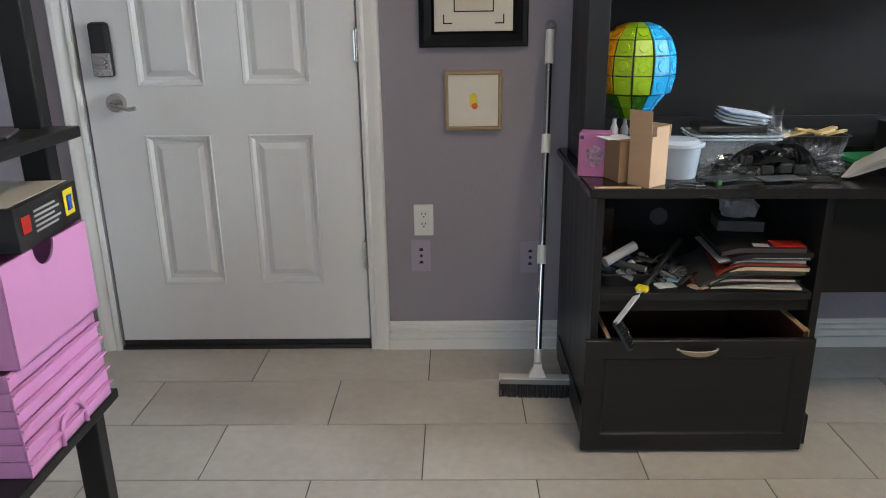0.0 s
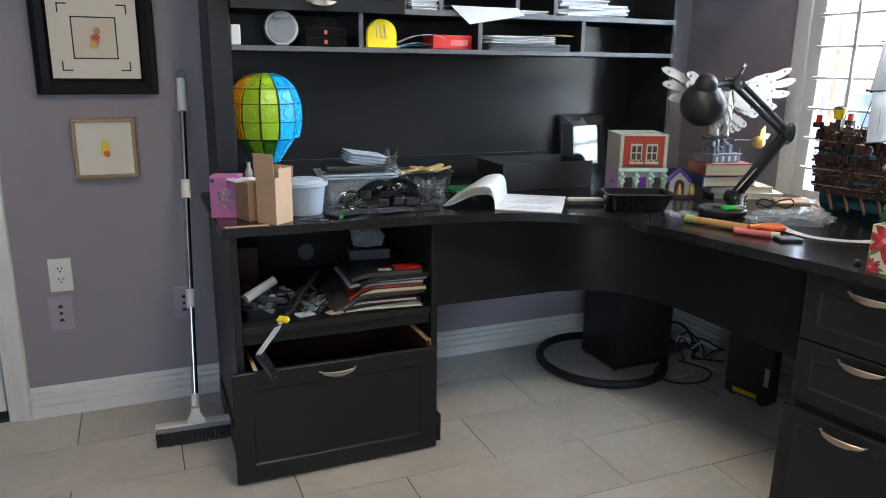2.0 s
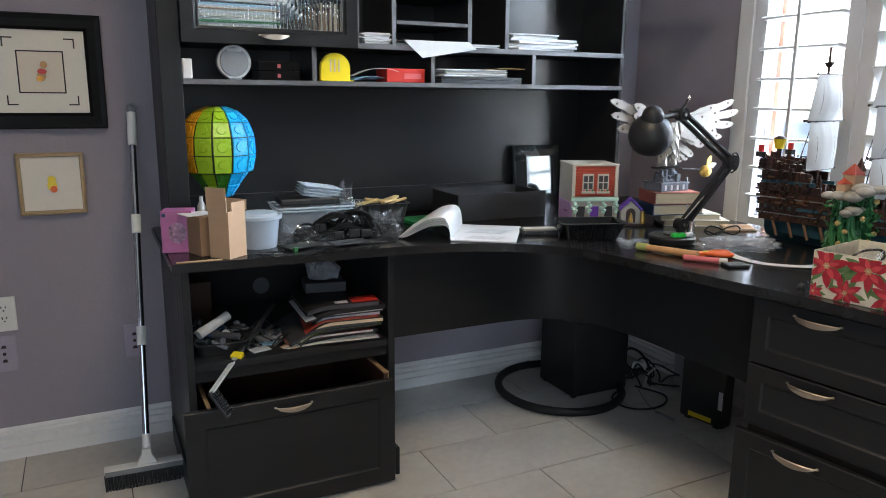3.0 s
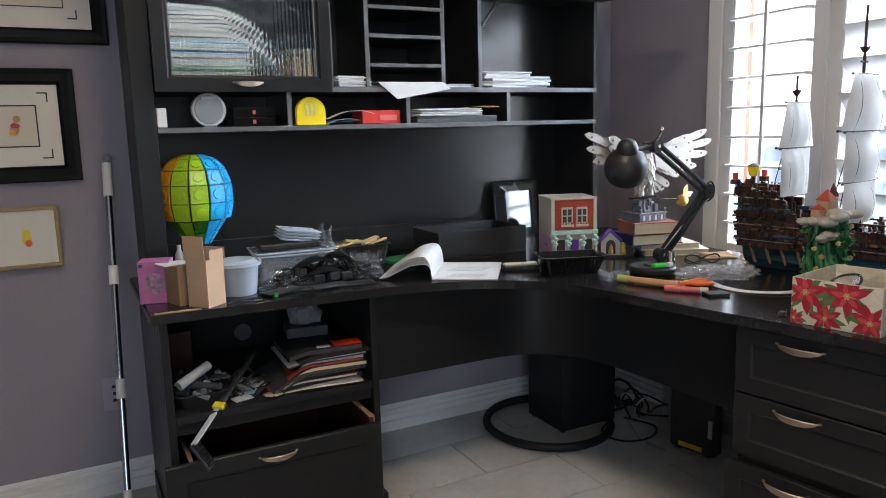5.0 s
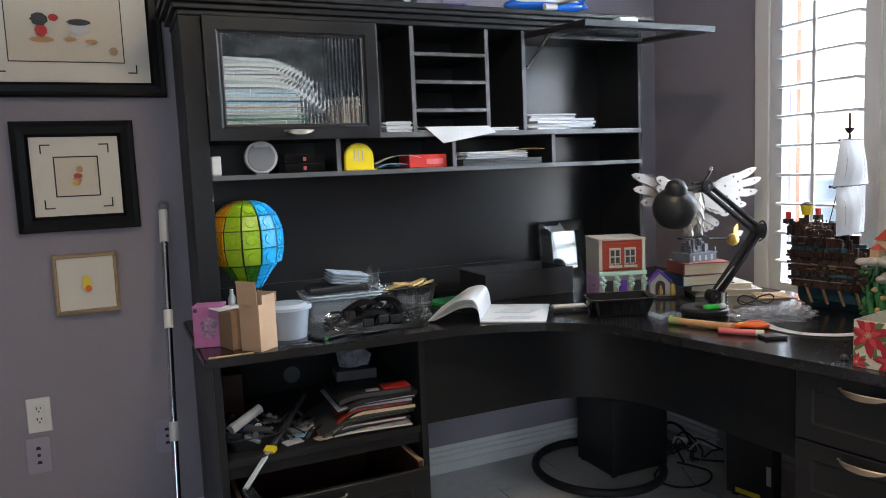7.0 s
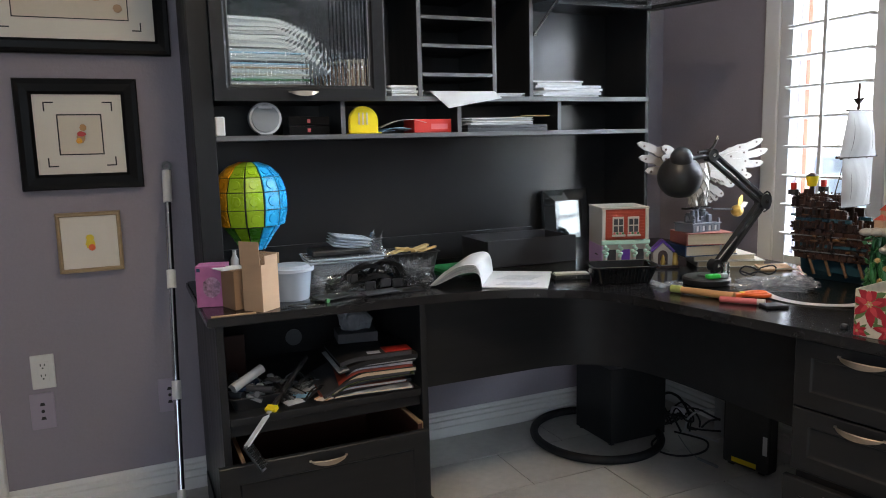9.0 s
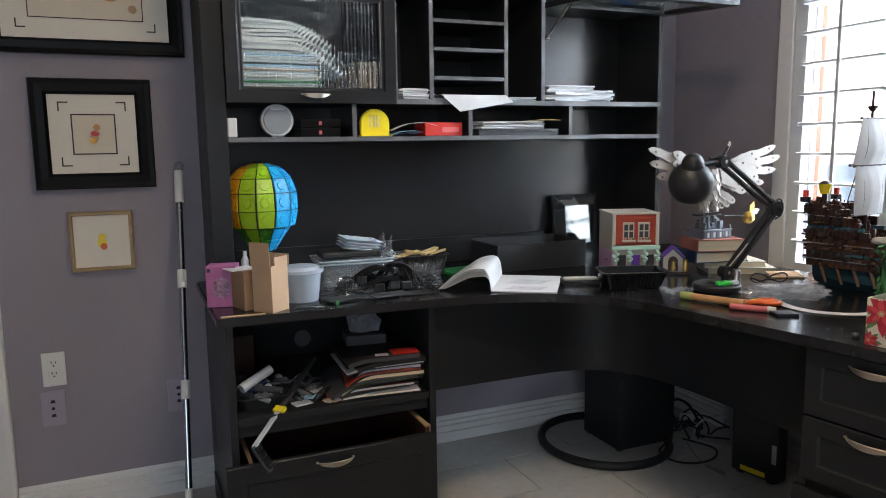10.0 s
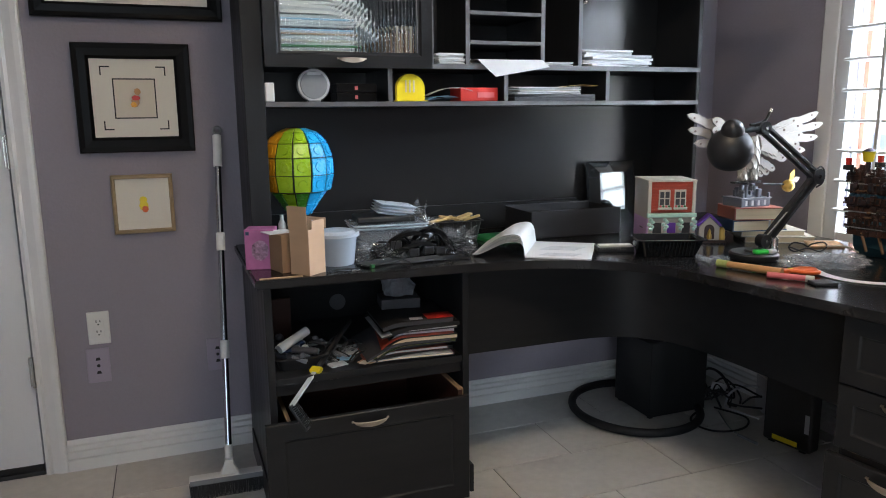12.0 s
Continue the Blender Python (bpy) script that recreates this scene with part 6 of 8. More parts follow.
def bloom(cx, cz, r, seed, y=-0.0004):
    """A flat printed bloom: pointed red petals, green leaves, a gold eye."""
    rnd = random.Random(seed)
    flip = Matrix.Translation((cx, y, cz)) @ Matrix(((1, 0, 0, 0), (0, 0, -1, 0), (0, 1, 0, 0), (0, 0, 0, 1)))
    for n_, rr, ww, mat, lift in ((6, r * 1.22, 0.6, M_LEAFP, 0.0), (7, r, 0.74, M_PETAL, 0.0003), (5, r * 0.66, 0.7, M_PETAL2, 0.0006)):
        bm = bmesh.new()
        a0 = rnd.uniform(0, 6.28)
        for i in range(n_):
            a = a0 + 2 * math.pi * i / n_ + rnd.uniform(-0.15, 0.15)
            L = rr * rnd.uniform(0.8, 1.05)
            pts = []
            for u, v in ((0.05, 0), (0.4, -ww * 0.5), (0.72, -ww * 0.36), (1, 0), (0.72, ww * 0.36), (0.4, ww * 0.5)):
                px_, pz_ = L * (u * math.cos(a) - v * 0.55 * math.sin(a)), L * (u * math.sin(a) + v * 0.55 * math.cos(a))
                pts.append((min(max(px_, -cx + 0.001), GW - 0.001 - cx), min(max(pz_, -cz + 0.001), GH - 0.001 - cz)))
            prism(bm, pts, lift, lift + 0.00025, m=flip)
        tagged(part("printed_bloom", bm, mat, gb), kind="stuff")
    bm = bmesh.new()
    for i in range(6):
        a = i * 1.047
        prism(bm, [(r * 0.1 * math.cos(a) + r * 0.05 * math.cos(b), r * 0.1 * math.sin(a) + r * 0.05 * math.sin(b)) for b in (0, 1.05, 2.1, 3.14, 4.19, 5.24)], 0.001, 0.0012, m=flip)
    tagged(part("printed_eye", bm, M_GOLDT, gb), kind="stuff")


for k, (cx, cz, r) in enumerate(((0.032, 0.076, 0.052), (0.122, 0.08, 0.056), (0.172, 0.028, 0.046), (0.078, 0.022, 0.04), (0.008, 0.012, 0.026))):
    bloom(cx, cz, r, 100 + k)
tube("black_cord", [(0.03, 0.05, 0.05), (0.06, 0.08, 0.1), (0.1, 0.1, 0.112), (0.12, 0.07, 0.1), (0.09, 0.05, 0.08)], 0.003, M_RUBBER, gb)
crumple("packing_film", (1.93, 1.09, T + 0.005), (0.06, 0.05, 0.07), M_FILM, "crumpled clear film inside the gift box", "film", 23)

# ---- the brick-built sailing ship ----
ship = thing("model_ship", (2.395, 1.505, T), "brick-built brown sailing ship model with white sails", "model ship", rz=-80)
# its length runs along local x, the stern at x = -0.23
bm = bmesh.new()
secs = [(-0.22, 0.055, 0.10, 0.0), (-0.12, 0.066, 0.085, -0.0), (0.05, 0.07, 0.07, 0.0), (0.25, 0.066, 0.07, 0.0), (0.38, 0.045, 0.08, 0.005), (0.46, 0.008, 0.1, 0.03)]
rings = []
for x, w, h, z0 in secs:
    rings.append([bm.verts.new((x, s * w * k, z0 + z)) for s, k, z in ((-1, 0.35, 0.0), (-1, 0.8, h * 0.35), (-1, 1.0, h), (1, 1.0, h), (1, 0.8, h * 0.35), (1, 0.35, 0.0))])
for a, b in zip(rings, rings[1:]):
    for i in range(6):
        bm.faces.new((a[i], a[(i + 1) % 6], b[(i + 1) % 6], b[i]))
bm.faces.new(rings[0])
bm.faces.new(rings[-1])
part("hull", bm, M_TEAL, ship, "dark lower hull")
rng = random.Random(41)


def block_row(name, x0, x1, z0, z1, w, mat, step=0.022, label=""):
    """Courses of small bricks along both sides of the ship."""
    bm = bmesh.new()
    x = x0
    while x < x1 - 0.004:
        L = rng.choice((step, step * 1.5, step * 0.75))
        for s in (-1, 1):
            d = rng.uniform(0, 0.004)
            bx(bm, (x, s * (w + d) - 0.006, z0), (min(x + L - 0.001, x1), s * (w + d) + 0.006, z1 - rng.uniform(0, 0.002)), 0.0008, seg=1)
        x += L
    return tagged(part(name, bm, mat, ship, label), kind="stuff")


for k, (z0, z1, mat) in enumerate(((0.07, 0.09, M_SHIPT), (0.09, 0.108, M_SHIPB), (0.108, 0.118, M_TEAL), (0.118, 0.14, M_SHIPT))):
    block_row("plank_course", -0.225, 0.36 - 0.02 * k, z0, z1, 0.07, mat)
for k, (z0, z1, x1, mat) in enumerate(((0.14, 0.158, -0.02, M_SHIPT), (0.158, 0.185, -0.04, M_SHIPB), (0.185, 0.197, -0.06, M_TEAL), (0.197, 0.225, -0.08, M_SHIPT), (0.225, 0.25, -0.11, M_SHIPB), (0.25, 0.262, -0.14, M_SHIPT))):
    block_row("castle_course", -0.23 - 0.006 * (k % 2), x1, z0, z1, 0.064 - 0.003 * k, mat)
box("stern_panel", (-0.236, -0.058, 0.07), (-0.226, 0.058, 0.25), M_SHIPB, ship, 0.001)
for zz in (0.1, 0.165, 0.205):
    for yy in (-0.038, -0.013, 0.013, 0.038):
        box("stern_window", (-0.2405, yy - 0.008, zz), (-0.2365, yy + 0.008, zz + 0.022), M_GOLDT if zz < 0.2 else M_DKGREY, ship, 0.001)
box("deck", (-0.22, -0.06, 0.138), (0.36, 0.06, 0.142), M_SHIPT, ship, 0)
box("quarter_deck", (-0.225, -0.05, 0.224), (-0.12, 0.05, 0.228), M_SHIPT, ship, 0)
for k in range(9):
    for s in (-1, 1):
        rod("baluster", (-0.04 + 0.045 * k, s * 0.066, 0.14), (-0.04 + 0.045 * k, s * 0.066, 0.166), 0.003, M_SHIPB, ship, n=6)
for s in (-1, 1):
    box("rail", (-0.05, s * 0.066 - 0.004, 0.166), (0.34, s * 0.066 + 0.004, 0.171), M_SHIPB, ship, 0.001)
    for k in range(4):
        rod("gold_rib", (-0.17 + 0.05 * k, s * 0.055, 0.02), (-0.18 + 0.05 * k, s * 0.074, 0.08), 0.005, M_CARD2, ship, n=6)
    for k in range(5):
        rod("cannon", (-0.1 + 0.075 * k, s * 0.06, 0.1), (-0.1 + 0.075 * k, s * 0.092, 0.1), 0.005, M_PLASTIC_B, ship, n=8)
    # white stair rail
    rod("sloping_rail", (-0.19, s * 0.056, 0.255), (-0.09, s * 0.056, 0.215), 0.005, M_CREAM, ship, n=6)
bm = bmesh.new()
for k in range(330):
    x = rng.uniform(-0.235, 0.3)
    top = 0.26 if x < -0.12 else 0.19 if x < -0.05 else 0.15
    s = rng.choice((-1, 1))
    z = rng.uniform(0.07, top)
    w, h = rng.uniform(0.002, 0.009), rng.uniform(0.002, 0.008)
    d = rng.uniform(0.007, 0.016)
    bx(bm, (x - w, s * 0.07 - d, z - h), (x + w, s * 0.07 + d, z + h))
for k in range(70):
    y, z = rng.uniform(-0.06, 0.06), rng.uniform(0.08, 0.26)
    bx(bm, (-0.249, y - rng.uniform(0.003, 0.009), z - 0.003), (-0.235, y + rng.uniform(0.003, 0.009), z + rng.uniform(0.002, 0.008)))
fit2 = bmesh.new()
for k in range(70):
    x, s_ = rng.uniform(-0.235, 0.2), rng.choice((-1, 1))
    z, w, h = rng.uniform(0.075, 0.25 if x < -0.12 else 0.16), rng.uniform(0.002, 0.012), rng.uniform(0.0015, 0.004)
    bx(fit2, (x - w, s_ * 0.078 - 0.009, z - h), (x + w, s_ * 0.078 + 0.009, z + h))
tagged(part("trim_fitting", fit2, M_SHIPT2, ship, "tan brick trim pieces"), kind="stuff")
tagged(part("hull_fitting", bm, M_SHIPB, ship, "dark brown brick fittings"), kind="stuff")
bm = bmesh.new()
for k in range(46):
    x = rng.uniform(-0.2, 0.25)
    top = 0.225 if x < -0.12 else 0.142
    h = rng.uniform(0.012, 0.05)
    y, w = rng.uniform(-0.05, 0.05), rng.uniform(0.003, 0.008)
    bx(bm, (x - w, y - w, top), (x + w, y + w, top + h))
for k in range(34):
    x = rng.uniform(-0.235, 0.06)
    top = 0.285 - 0.42 * (x + 0.235)
    y, w = rng.uniform(-0.062, 0.062), rng.uniform(0.002, 0.006)
    bx(bm, (x - w, y - w, 0.14), (x + w, y + w, max(0.15, top - rng.uniform(0, 0.03))))
tagged(part("deck_fitting", bm, M_SHIPT, ship, "brown brick deck fittings"), kind="stuff")
for zz, xx in ((0.162, 0.0), (0.2, 0.004), (0.244, 0.006)):
    box("gallery_rail", (-0.252 + xx, -0.066, zz), (-0.238 + xx, 0.066, zz + 0.006), M_TEAL if zz == 0.2 else M_SHIPT, ship, 0.001)
for s in (-1, 1):
    for zz, x1 in ((0.092, 0.34), (0.141, -0.02), (0.226, -0.12)):
        box("pale_trim", (-0.234, s * 0.0805 - 0.002, zz), (x1, s * 0.0805 + 0.002, zz + 0.003), M_PLASTIC_G, ship, 0.0005, "thin pale trim line")
    for zz, n_, mat in ((0.102, 5, M_SHIPT), (0.166, 5, M_SHIPT), (0.205, 4, M_SHIPB)):
        for k in range(n_):
            x = -0.222 + 0.026 * k
            f = box("side_window", (x, s * 0.08 - 0.003, zz), (x + 0.016, s * 0.08 + 0.003, zz + 0.022), mat, ship, 0.001)
            box("dark_light", (x + 0.004, s * 0.0845 - 0.001, zz + 0.004), (x + 0.012, s * 0.0845 + 0.001, zz + 0.018), M_INK, f, 0)
    for k in range(10):
        rod("quarter_post", (-0.225 + 0.012 * k, s * 0.062, 0.262), (-0.225 + 0.012 * k, s * 0.062, 0.275 - 0.002 * k), 0.0022, M_SHIPT, ship, n=6)
lan = rod("lantern_post", (-0.22, 0, 0.24), (-0.22, 0, 0.29), 0.008, M_SHIPB, ship, n=8)
rod("lantern", (-0.22, 0, 0.29), (-0.22, 0, 0.322), 0.014, M_YELLOW, ship, r2=0.02, n=10, label="yellow stern lantern")
rod("lantern_cap", (-0.22, 0, 0.322), (-0.22, 0, 0.332), 0.022, M_SHIPB, ship, r2=0.006, n=10)
for s in (-1, 1):
    rod("lamp_bracket", (-0.225, s * 0.045, 0.25), (-0.23, s * 0.088, 0.275), 0.004, M_PLASTIC_B, ship, n=6)
    rod("red_lamp", (-0.23, s * 0.088, 0.283), (-0.23, s * 0.088, 0.305), 0.009, M_REDP, ship, n=8, label="red side lamp")
    rod("lamp_guard", (-0.23, s * 0.088, 0.268), (-0.23, s * 0.088, 0.284), 0.016, M_PLASTIC_B, ship, n=8)


def sail(x, z0, z1, w0, w1, belly):
    """A billowed square sail: w0 at the foot, w1 at the head."""
    bm = bmesh.new()
    nu, nv = 10, 8
    F, B = [], []
    for j in range(nv + 1):
        v = j / nv
        w = w0 + (w1 - w0) * v
        rowf, rowb = [], []
        for i in range(nu + 1):
            u = i / nu
            d = belly * math.sin(math.pi * u) ** 0.8 * math.sin(math.pi * min(1, v * 0.85 + 0.15)) + 0.002 * math.sin(u * 22)
            rowf.append(bm.verts.new((x + d, (u - 0.5) * w, z0 + (z1 - z0) * v)))
            rowb.append(bm.verts.new((x + d - 0.0015, (u - 0.5) * w, z0 + (z1 - z0) * v)))
        F.append(rowf)
        B.append(rowb)
    for G in (F, B):
        for j in range(nv):
            for i in range(nu):
                bm.faces.new((G[j][i], G[j][i + 1], G[j + 1][i + 1], G[j + 1][i]))
    s = part("sail", bm, M_SAIL, ship, smooth=True)
    for k in (0.22, 0.5, 0.78):
        i = round(k * nu)
        pts = []
        for j in range(0, nv + 1, 2):
            v = j / nv
            d = belly * math.sin(math.pi * k) ** 0.8 * math.sin(math.pi * min(1, v * 0.85 + 0.15)) - 0.0035
            pts.append((x + d, (i / nu - 0.5) * (w0 + (w1 - w0) * v), z0 + (z1 - z0) * v))
        tube("seam", pts, 0.0012, M_DKGREY, s, n=5, sub=3)
    rod("yard", (x - 0.004, -w0 / 2 - 0.012, z0), (x - 0.004, w0 / 2 + 0.012, z0), 0.004, M_SHIPB, ship, n=8)
    rod("yard", (x - 0.004, -w1 / 2 - 0.006, z1), (x - 0.004, w1 / 2 + 0.006, z1), 0.0035, M_SHIPB, ship, n=8)


rod("mast", (-0.09, 0, 0.14), (-0.09, 0, 0.60), 0.006, M_SHIPT, ship, r2=0.004, n=8)
rod("mast", (0.1, 0, 0.14), (0.1, 0, 0.78), 0.007, M_SHIPB, ship, r2=0.004, n=8)
rod("mast", (0.28, 0, 0.14), (0.28, 0, 0.68), 0.007, M_SHIPB, ship, r2=0.004, n=8)
sail(-0.082, 0.235, 0.38, 0.165, 0.175, 0.02)
sail(-0.082, 0.384, 0.52, 0.21, 0.135, 0.022)
sail(0.11, 0.165, 0.283, 0.2, 0.2, 0.03)
sail(0.11, 0.287, 0.428, 0.22, 0.21, 0.034)
sail(0.11, 0.432, 0.59, 0.28, 0.15, 0.034)
sail(0.29, 0.2, 0.33, 0.2, 0.19, 0.025)
sail(0.29, 0.335, 0.5, 0.22, 0.15, 0.025)
for x, z in ((0.1, 0.655), (-0.09, 0.545)):
    bm = bmesh.new()
    lathe(bm, [(0.008, 0), (0.015, 0.012), (0.016, 0.012), (0.007, -0.004)], 10, Matrix.Translation((x, 0, z)))
    part("crows_nest", bm, M_SHIPB, ship)
    rod("cross_yard", (x, -0.02, z - 0.03), (x, 0.02, z - 0.03), 0.003, M_SHIPB, ship, n=6)
for x in (-0.09, 0.1):
    for s in (-1, 1):
        for k in range(2):
            rod("shroud", (x - 0.05 + 0.03 * k, s * 0.07, 0.15), (x - 0.01 + 0.006 * k, s * 0.012, 0.44), 0.0016, M_DKGREY, ship, n=5)
        for k in range(7):
            t = k / 7
            rod("ratline", (x - 0.05 + 0.04 * t, s * (0.07 - 0.058 * t), 0.15 + 0.29 * t), (x - 0.02 + 0.016 * t, s * (0.07 - 0.058 * t), 0.15 + 0.29 * t), 0.0013, M_DKGREY, ship, n=5)

# ---- the brick-built green tower garden ----
M_CLOUD = material("dull_cream_shell", (0.36, 0.335, 0.29), 0.5, vary=0.25, scale=40)
gar = thing("model_garden", (2.122, 1.288, T), "brick-built green garden model with clouds and red roofs", "model")
bm = bmesh.new()
lathe(bm, [(0.0, 0), (0.066, 0), (0.07, 0.012), (0.056, 0.03), (0.04, 0.035), (0.0, 0.036)], 16)
part("base", bm, M_TEAL, gar)
rng = random.Random(51)
for k in range(26):
    a = rng.uniform(0, 6.28)
    r0, r1 = rng.uniform(0.008, 0.042), rng.uniform(0.01, 0.046)
    h = rng.uniform(0.12, 0.2)
    tube("stem", [(r0 * math.cos(a), r0 * math.sin(a), 0.03), (r1 * 1.2 * math.cos(a + 0.6), r1 * 1.2 * math.sin(a + 0.6), h * 0.45), (r1 * math.cos(a + 0.2), r1 * math.sin(a + 0.2), h * 0.75), (r0 * math.cos(a), r0 * math.sin(a), h + 0.03)], 0.007, M_LEAF, gar)
bm = bmesh.new()
for k in range(190):
    a, r, z = rng.uniform(0, 6.28), rng.uniform(0.02, 0.06), rng.uniform(0.03, 0.2)
    L = rng.uniform(0.012, 0.028)
    prism(bm, [(0, 0), (L * 0.5, L * 0.3), (L, 0), (L * 0.5, -L * 0.3)], -0.0015, 0.0015,
          m=Matrix.Translation((r * math.cos(a), r * math.sin(a), z)) @ pose(0, 0, 0, rng.uniform(0, 90), rng.uniform(-60, 60), rng.uniform(0, 360)))
tagged(part("leaves", bm, M_LEAF, gar, "green plastic leaves"), kind="stuff")
for k in range(9):
    a, r, z = rng.uniform(3.0, 5.6), 0.055, rng.uniform(0.05, 0.2)
    bm = bmesh.new()
    bmesh.ops.create_icosphere(bm, subdivisions=1, radius=0.008, matrix=Matrix.Translation((r * math.cos(a), r * math.sin(a), z)))
    part("flower", bm, M_GOLDT, gar)
for x, y, z, s in ((-0.012, -0.045, 0.212, 0.062), (-0.06, 0.0, 0.205, 0.04), (-0.045, -0.03, 0.165, 0.042)):
    bm = bmesh.new()
    for j in range(6):
        bmesh.ops.create_icosphere(bm, subdivisions=2, radius=s * rng.uniform(0.3, 0.45),
                                   matrix=Matrix.Translation((x + (j - 2.5) * s * 0.22, y + rng.uniform(-0.3, 0.3) * s, z + rng.uniform(-0.1, 0.22) * s)) @ Matrix.Diagonal((1.2, 1.0, 0.6, 1)))
    part("cloud", bm, M_CLOUD, gar, "pale sculpted cloud", smooth=True)
for x, y, z, h, r in ((-0.012, 0.0, 0.235, 0.04, 0.017), (0.028, 0.01, 0.235, 0.05, 0.009), (-0.045, 0.0, 0.225, 0.02, 0.012)):
    box("tower", (x - r, y - r, z - 0.03), (x + r, y + r, z + h * 0.6), M_CARD if h < 0.06 else M_GOLDT, gar, 0.001)
    bm = bmesh.new()
    bmesh.ops.create_cone(bm, cap_ends=True, segments=4, radius1=r * 1.6, radius2=0.001, depth=h * 0.7, matrix=Matrix.Translation((x, y, z + h * 0.95)) @ pose(0, 0, 0, 0, 0, 45))
    part("roof", bm, M_SHIPT if h > 0.045 else M_BRICK, gar, "red pitched roof")

# ---- the balloon in the hutch ----
bal = thing("balloon_model", (0.733, 2.55, T), "brick-built hot-air balloon in lime, amber and azure panels", "model balloon")
prof = [(0.036, 0.118), (0.062, 0.158), (0.09, 0.197), (0.105, 0.2), (0.1165, 0.255), (0.114, 0.312), (0.098, 0.358), (0.067, 0.391), (0.03, 0.406)]
cols = [M_ORANGE_Y, M_LIME, M_LIME, M_AZURE, M_AZURE, M_BLUE, M_BLUE, M_VIOLET, M_REDP, M_REDP, M_REDP, M_ORANGE_Y]
NS = 12
bm = bmesh.new()
lathe(bm, [(r - 0.006, z) for r, z in prof], 24)
part("inner_frame", bm, M_PLASTIC_B, bal, "black inner frame", smooth=True)
for g in range(NS):
    a0, a1 = 2 * math.pi * (g - 2) / NS - 1.88, 2 * math.pi * (g - 1) / NS - 1.88
    for k in range(len(prof) - 1):
        (r0, z0), (r1, z1) = prof[k], prof[k + 1]
        ga, gz = 0.022, 0.0009
        bm = bmesh.new()
        quad = []
        for r_, z_, a_ in ((r0, z0 + gz, a0 + ga), (r0, z0 + gz, a1 - ga), (r1, z1 - gz, a1 - ga), (r1, z1 - gz, a0 + ga)):
            quad.append(Vector((r_ * math.cos(a_), r_ * math.sin(a_), z_)))
        c = sum(quad, Vector()) / 4
        nrm = (quad[1] - quad[0]).cross(quad[3] - quad[0]).normalized()
        if nrm.dot(Vector((c.x, c.y, 0))) < 0:
            nrm = -nrm
        f = [bm.verts.new(q) for q in quad]
        o = [bm.verts.new(q + (c - q) * 0.03 + nrm * 0.0035) for q in quad]
        bm.faces.new(o)
        for i in range(4):
            bm.faces.new((f[i], f[(i + 1) % 4], o[(i + 1) % 4], o[i]))
        if 3 <= k <= 6:
            rr = min((quad[1] - quad[0]).length, (quad[3] - quad[0]).length) * 0.31
            cyl(bm, c + nrm * 0.003, c + nrm * 0.0065, rr, rr * 0.92, n=14)
            for i in range(4):
                for j in range(4):
                    e = (quad[i] + (quad[(i + 1) % 4] - quad[i]) * ((j + 0.5) / 4))
                    e = e + (c - e) * 0.16
                    cyl(bm, e + nrm * 0.003, e + nrm * 0.0052, 0.0021, n=6)
        if k < 2:
            for i in range(3):
                for j in range(3):
                    e = quad[0] + (quad[1] - quad[0]) * ((i + 0.5) / 3) + (quad[3] - quad[0]) * ((j + 0.5) / 3)
                    cyl(bm, e + nrm * 0.003, e + nrm * 0.0052, 0.0026, n=6)
        if k == 2:
            bm.free()
            continue
        mat = cols[g]
        if k < 2:
            mat = (M_OLIVE if g != 1 else M_LIME) if g in (0, 1, 2, 10, 11) else M_AZURE if g in (3, 4) else M_VIOLET
        part("balloon_panel", bm, mat, bal)
for s in (-1, 1):
    for q in (-1, 1):
        rod("rope", (s * 0.026, q * 0.026, 0.075), (s * 0.03, q * 0.03, 0.135), 0.002, M_DKGREY, bal, n=6)
box("basket", (-0.035, -0.035, 0), (0.035, 0.035, 0.075), M_GREYB, bal, 0.002)
box("basket_rim", (-0.04, -0.04, 0.075), (0.04, 0.04, 0.082), M_DKGREY, bal, 0.002)
for x in (-0.09, -0.06):
    bm = bmesh.new()
    lathe(bm, [(0.013, 0), (0.013, 0.1), (0.006, 0.115), (0.006, 0.13), (0, 0.131)], 14)
    one("small_bottle", bm, M_CONCRETE if x < -0.08 else M_PLASTIC_G, "small grey bottle by the balloon", "bottle", smooth=True, at=(0.747 + x, 2.44 - x * 0.2, T))

# ---- things in the hutch shelves ----
S0, S1 = 1.2525, 1.3765
one("white_cube", (lambda b: (bx(b, (0, 0, 0), (0.03, 0.03, 0.06), 0.004), b)[1])(bmesh.new()), M_PLASTIC_W, "small white box on the hutch shelf", "box", at=(0.624, 2.45, S0))
clk = thing("round_speaker", (0.779, 2.46, S0), "round grey speaker on a small stand", "speaker")
bm = bmesh.new()
cyl(bm, (0, -0.014, 0.053), (0, 0.018, 0.053), 0.051, n=36)
part("shell", bm, M_CONCRETE, clk, "pale grey shell", smooth=True)
bm = bmesh.new()
cyl(bm, (0, -0.017, 0.053), (0, -0.0142, 0.053), 0.043, 0.044, n=36)
part("face", bm, M_PLASTIC_G, clk, "dark grey face", smooth=True)
box("top_keys", (-0.022, -0.0185, 0.084), (0.022, -0.0172, 0.094), M_CONCRETE, clk, 0.001)
box("foot", (-0.02, -0.016, 0), (0.02, 0.018, 0.006), M_PLASTIC_G, clk, 0.002)
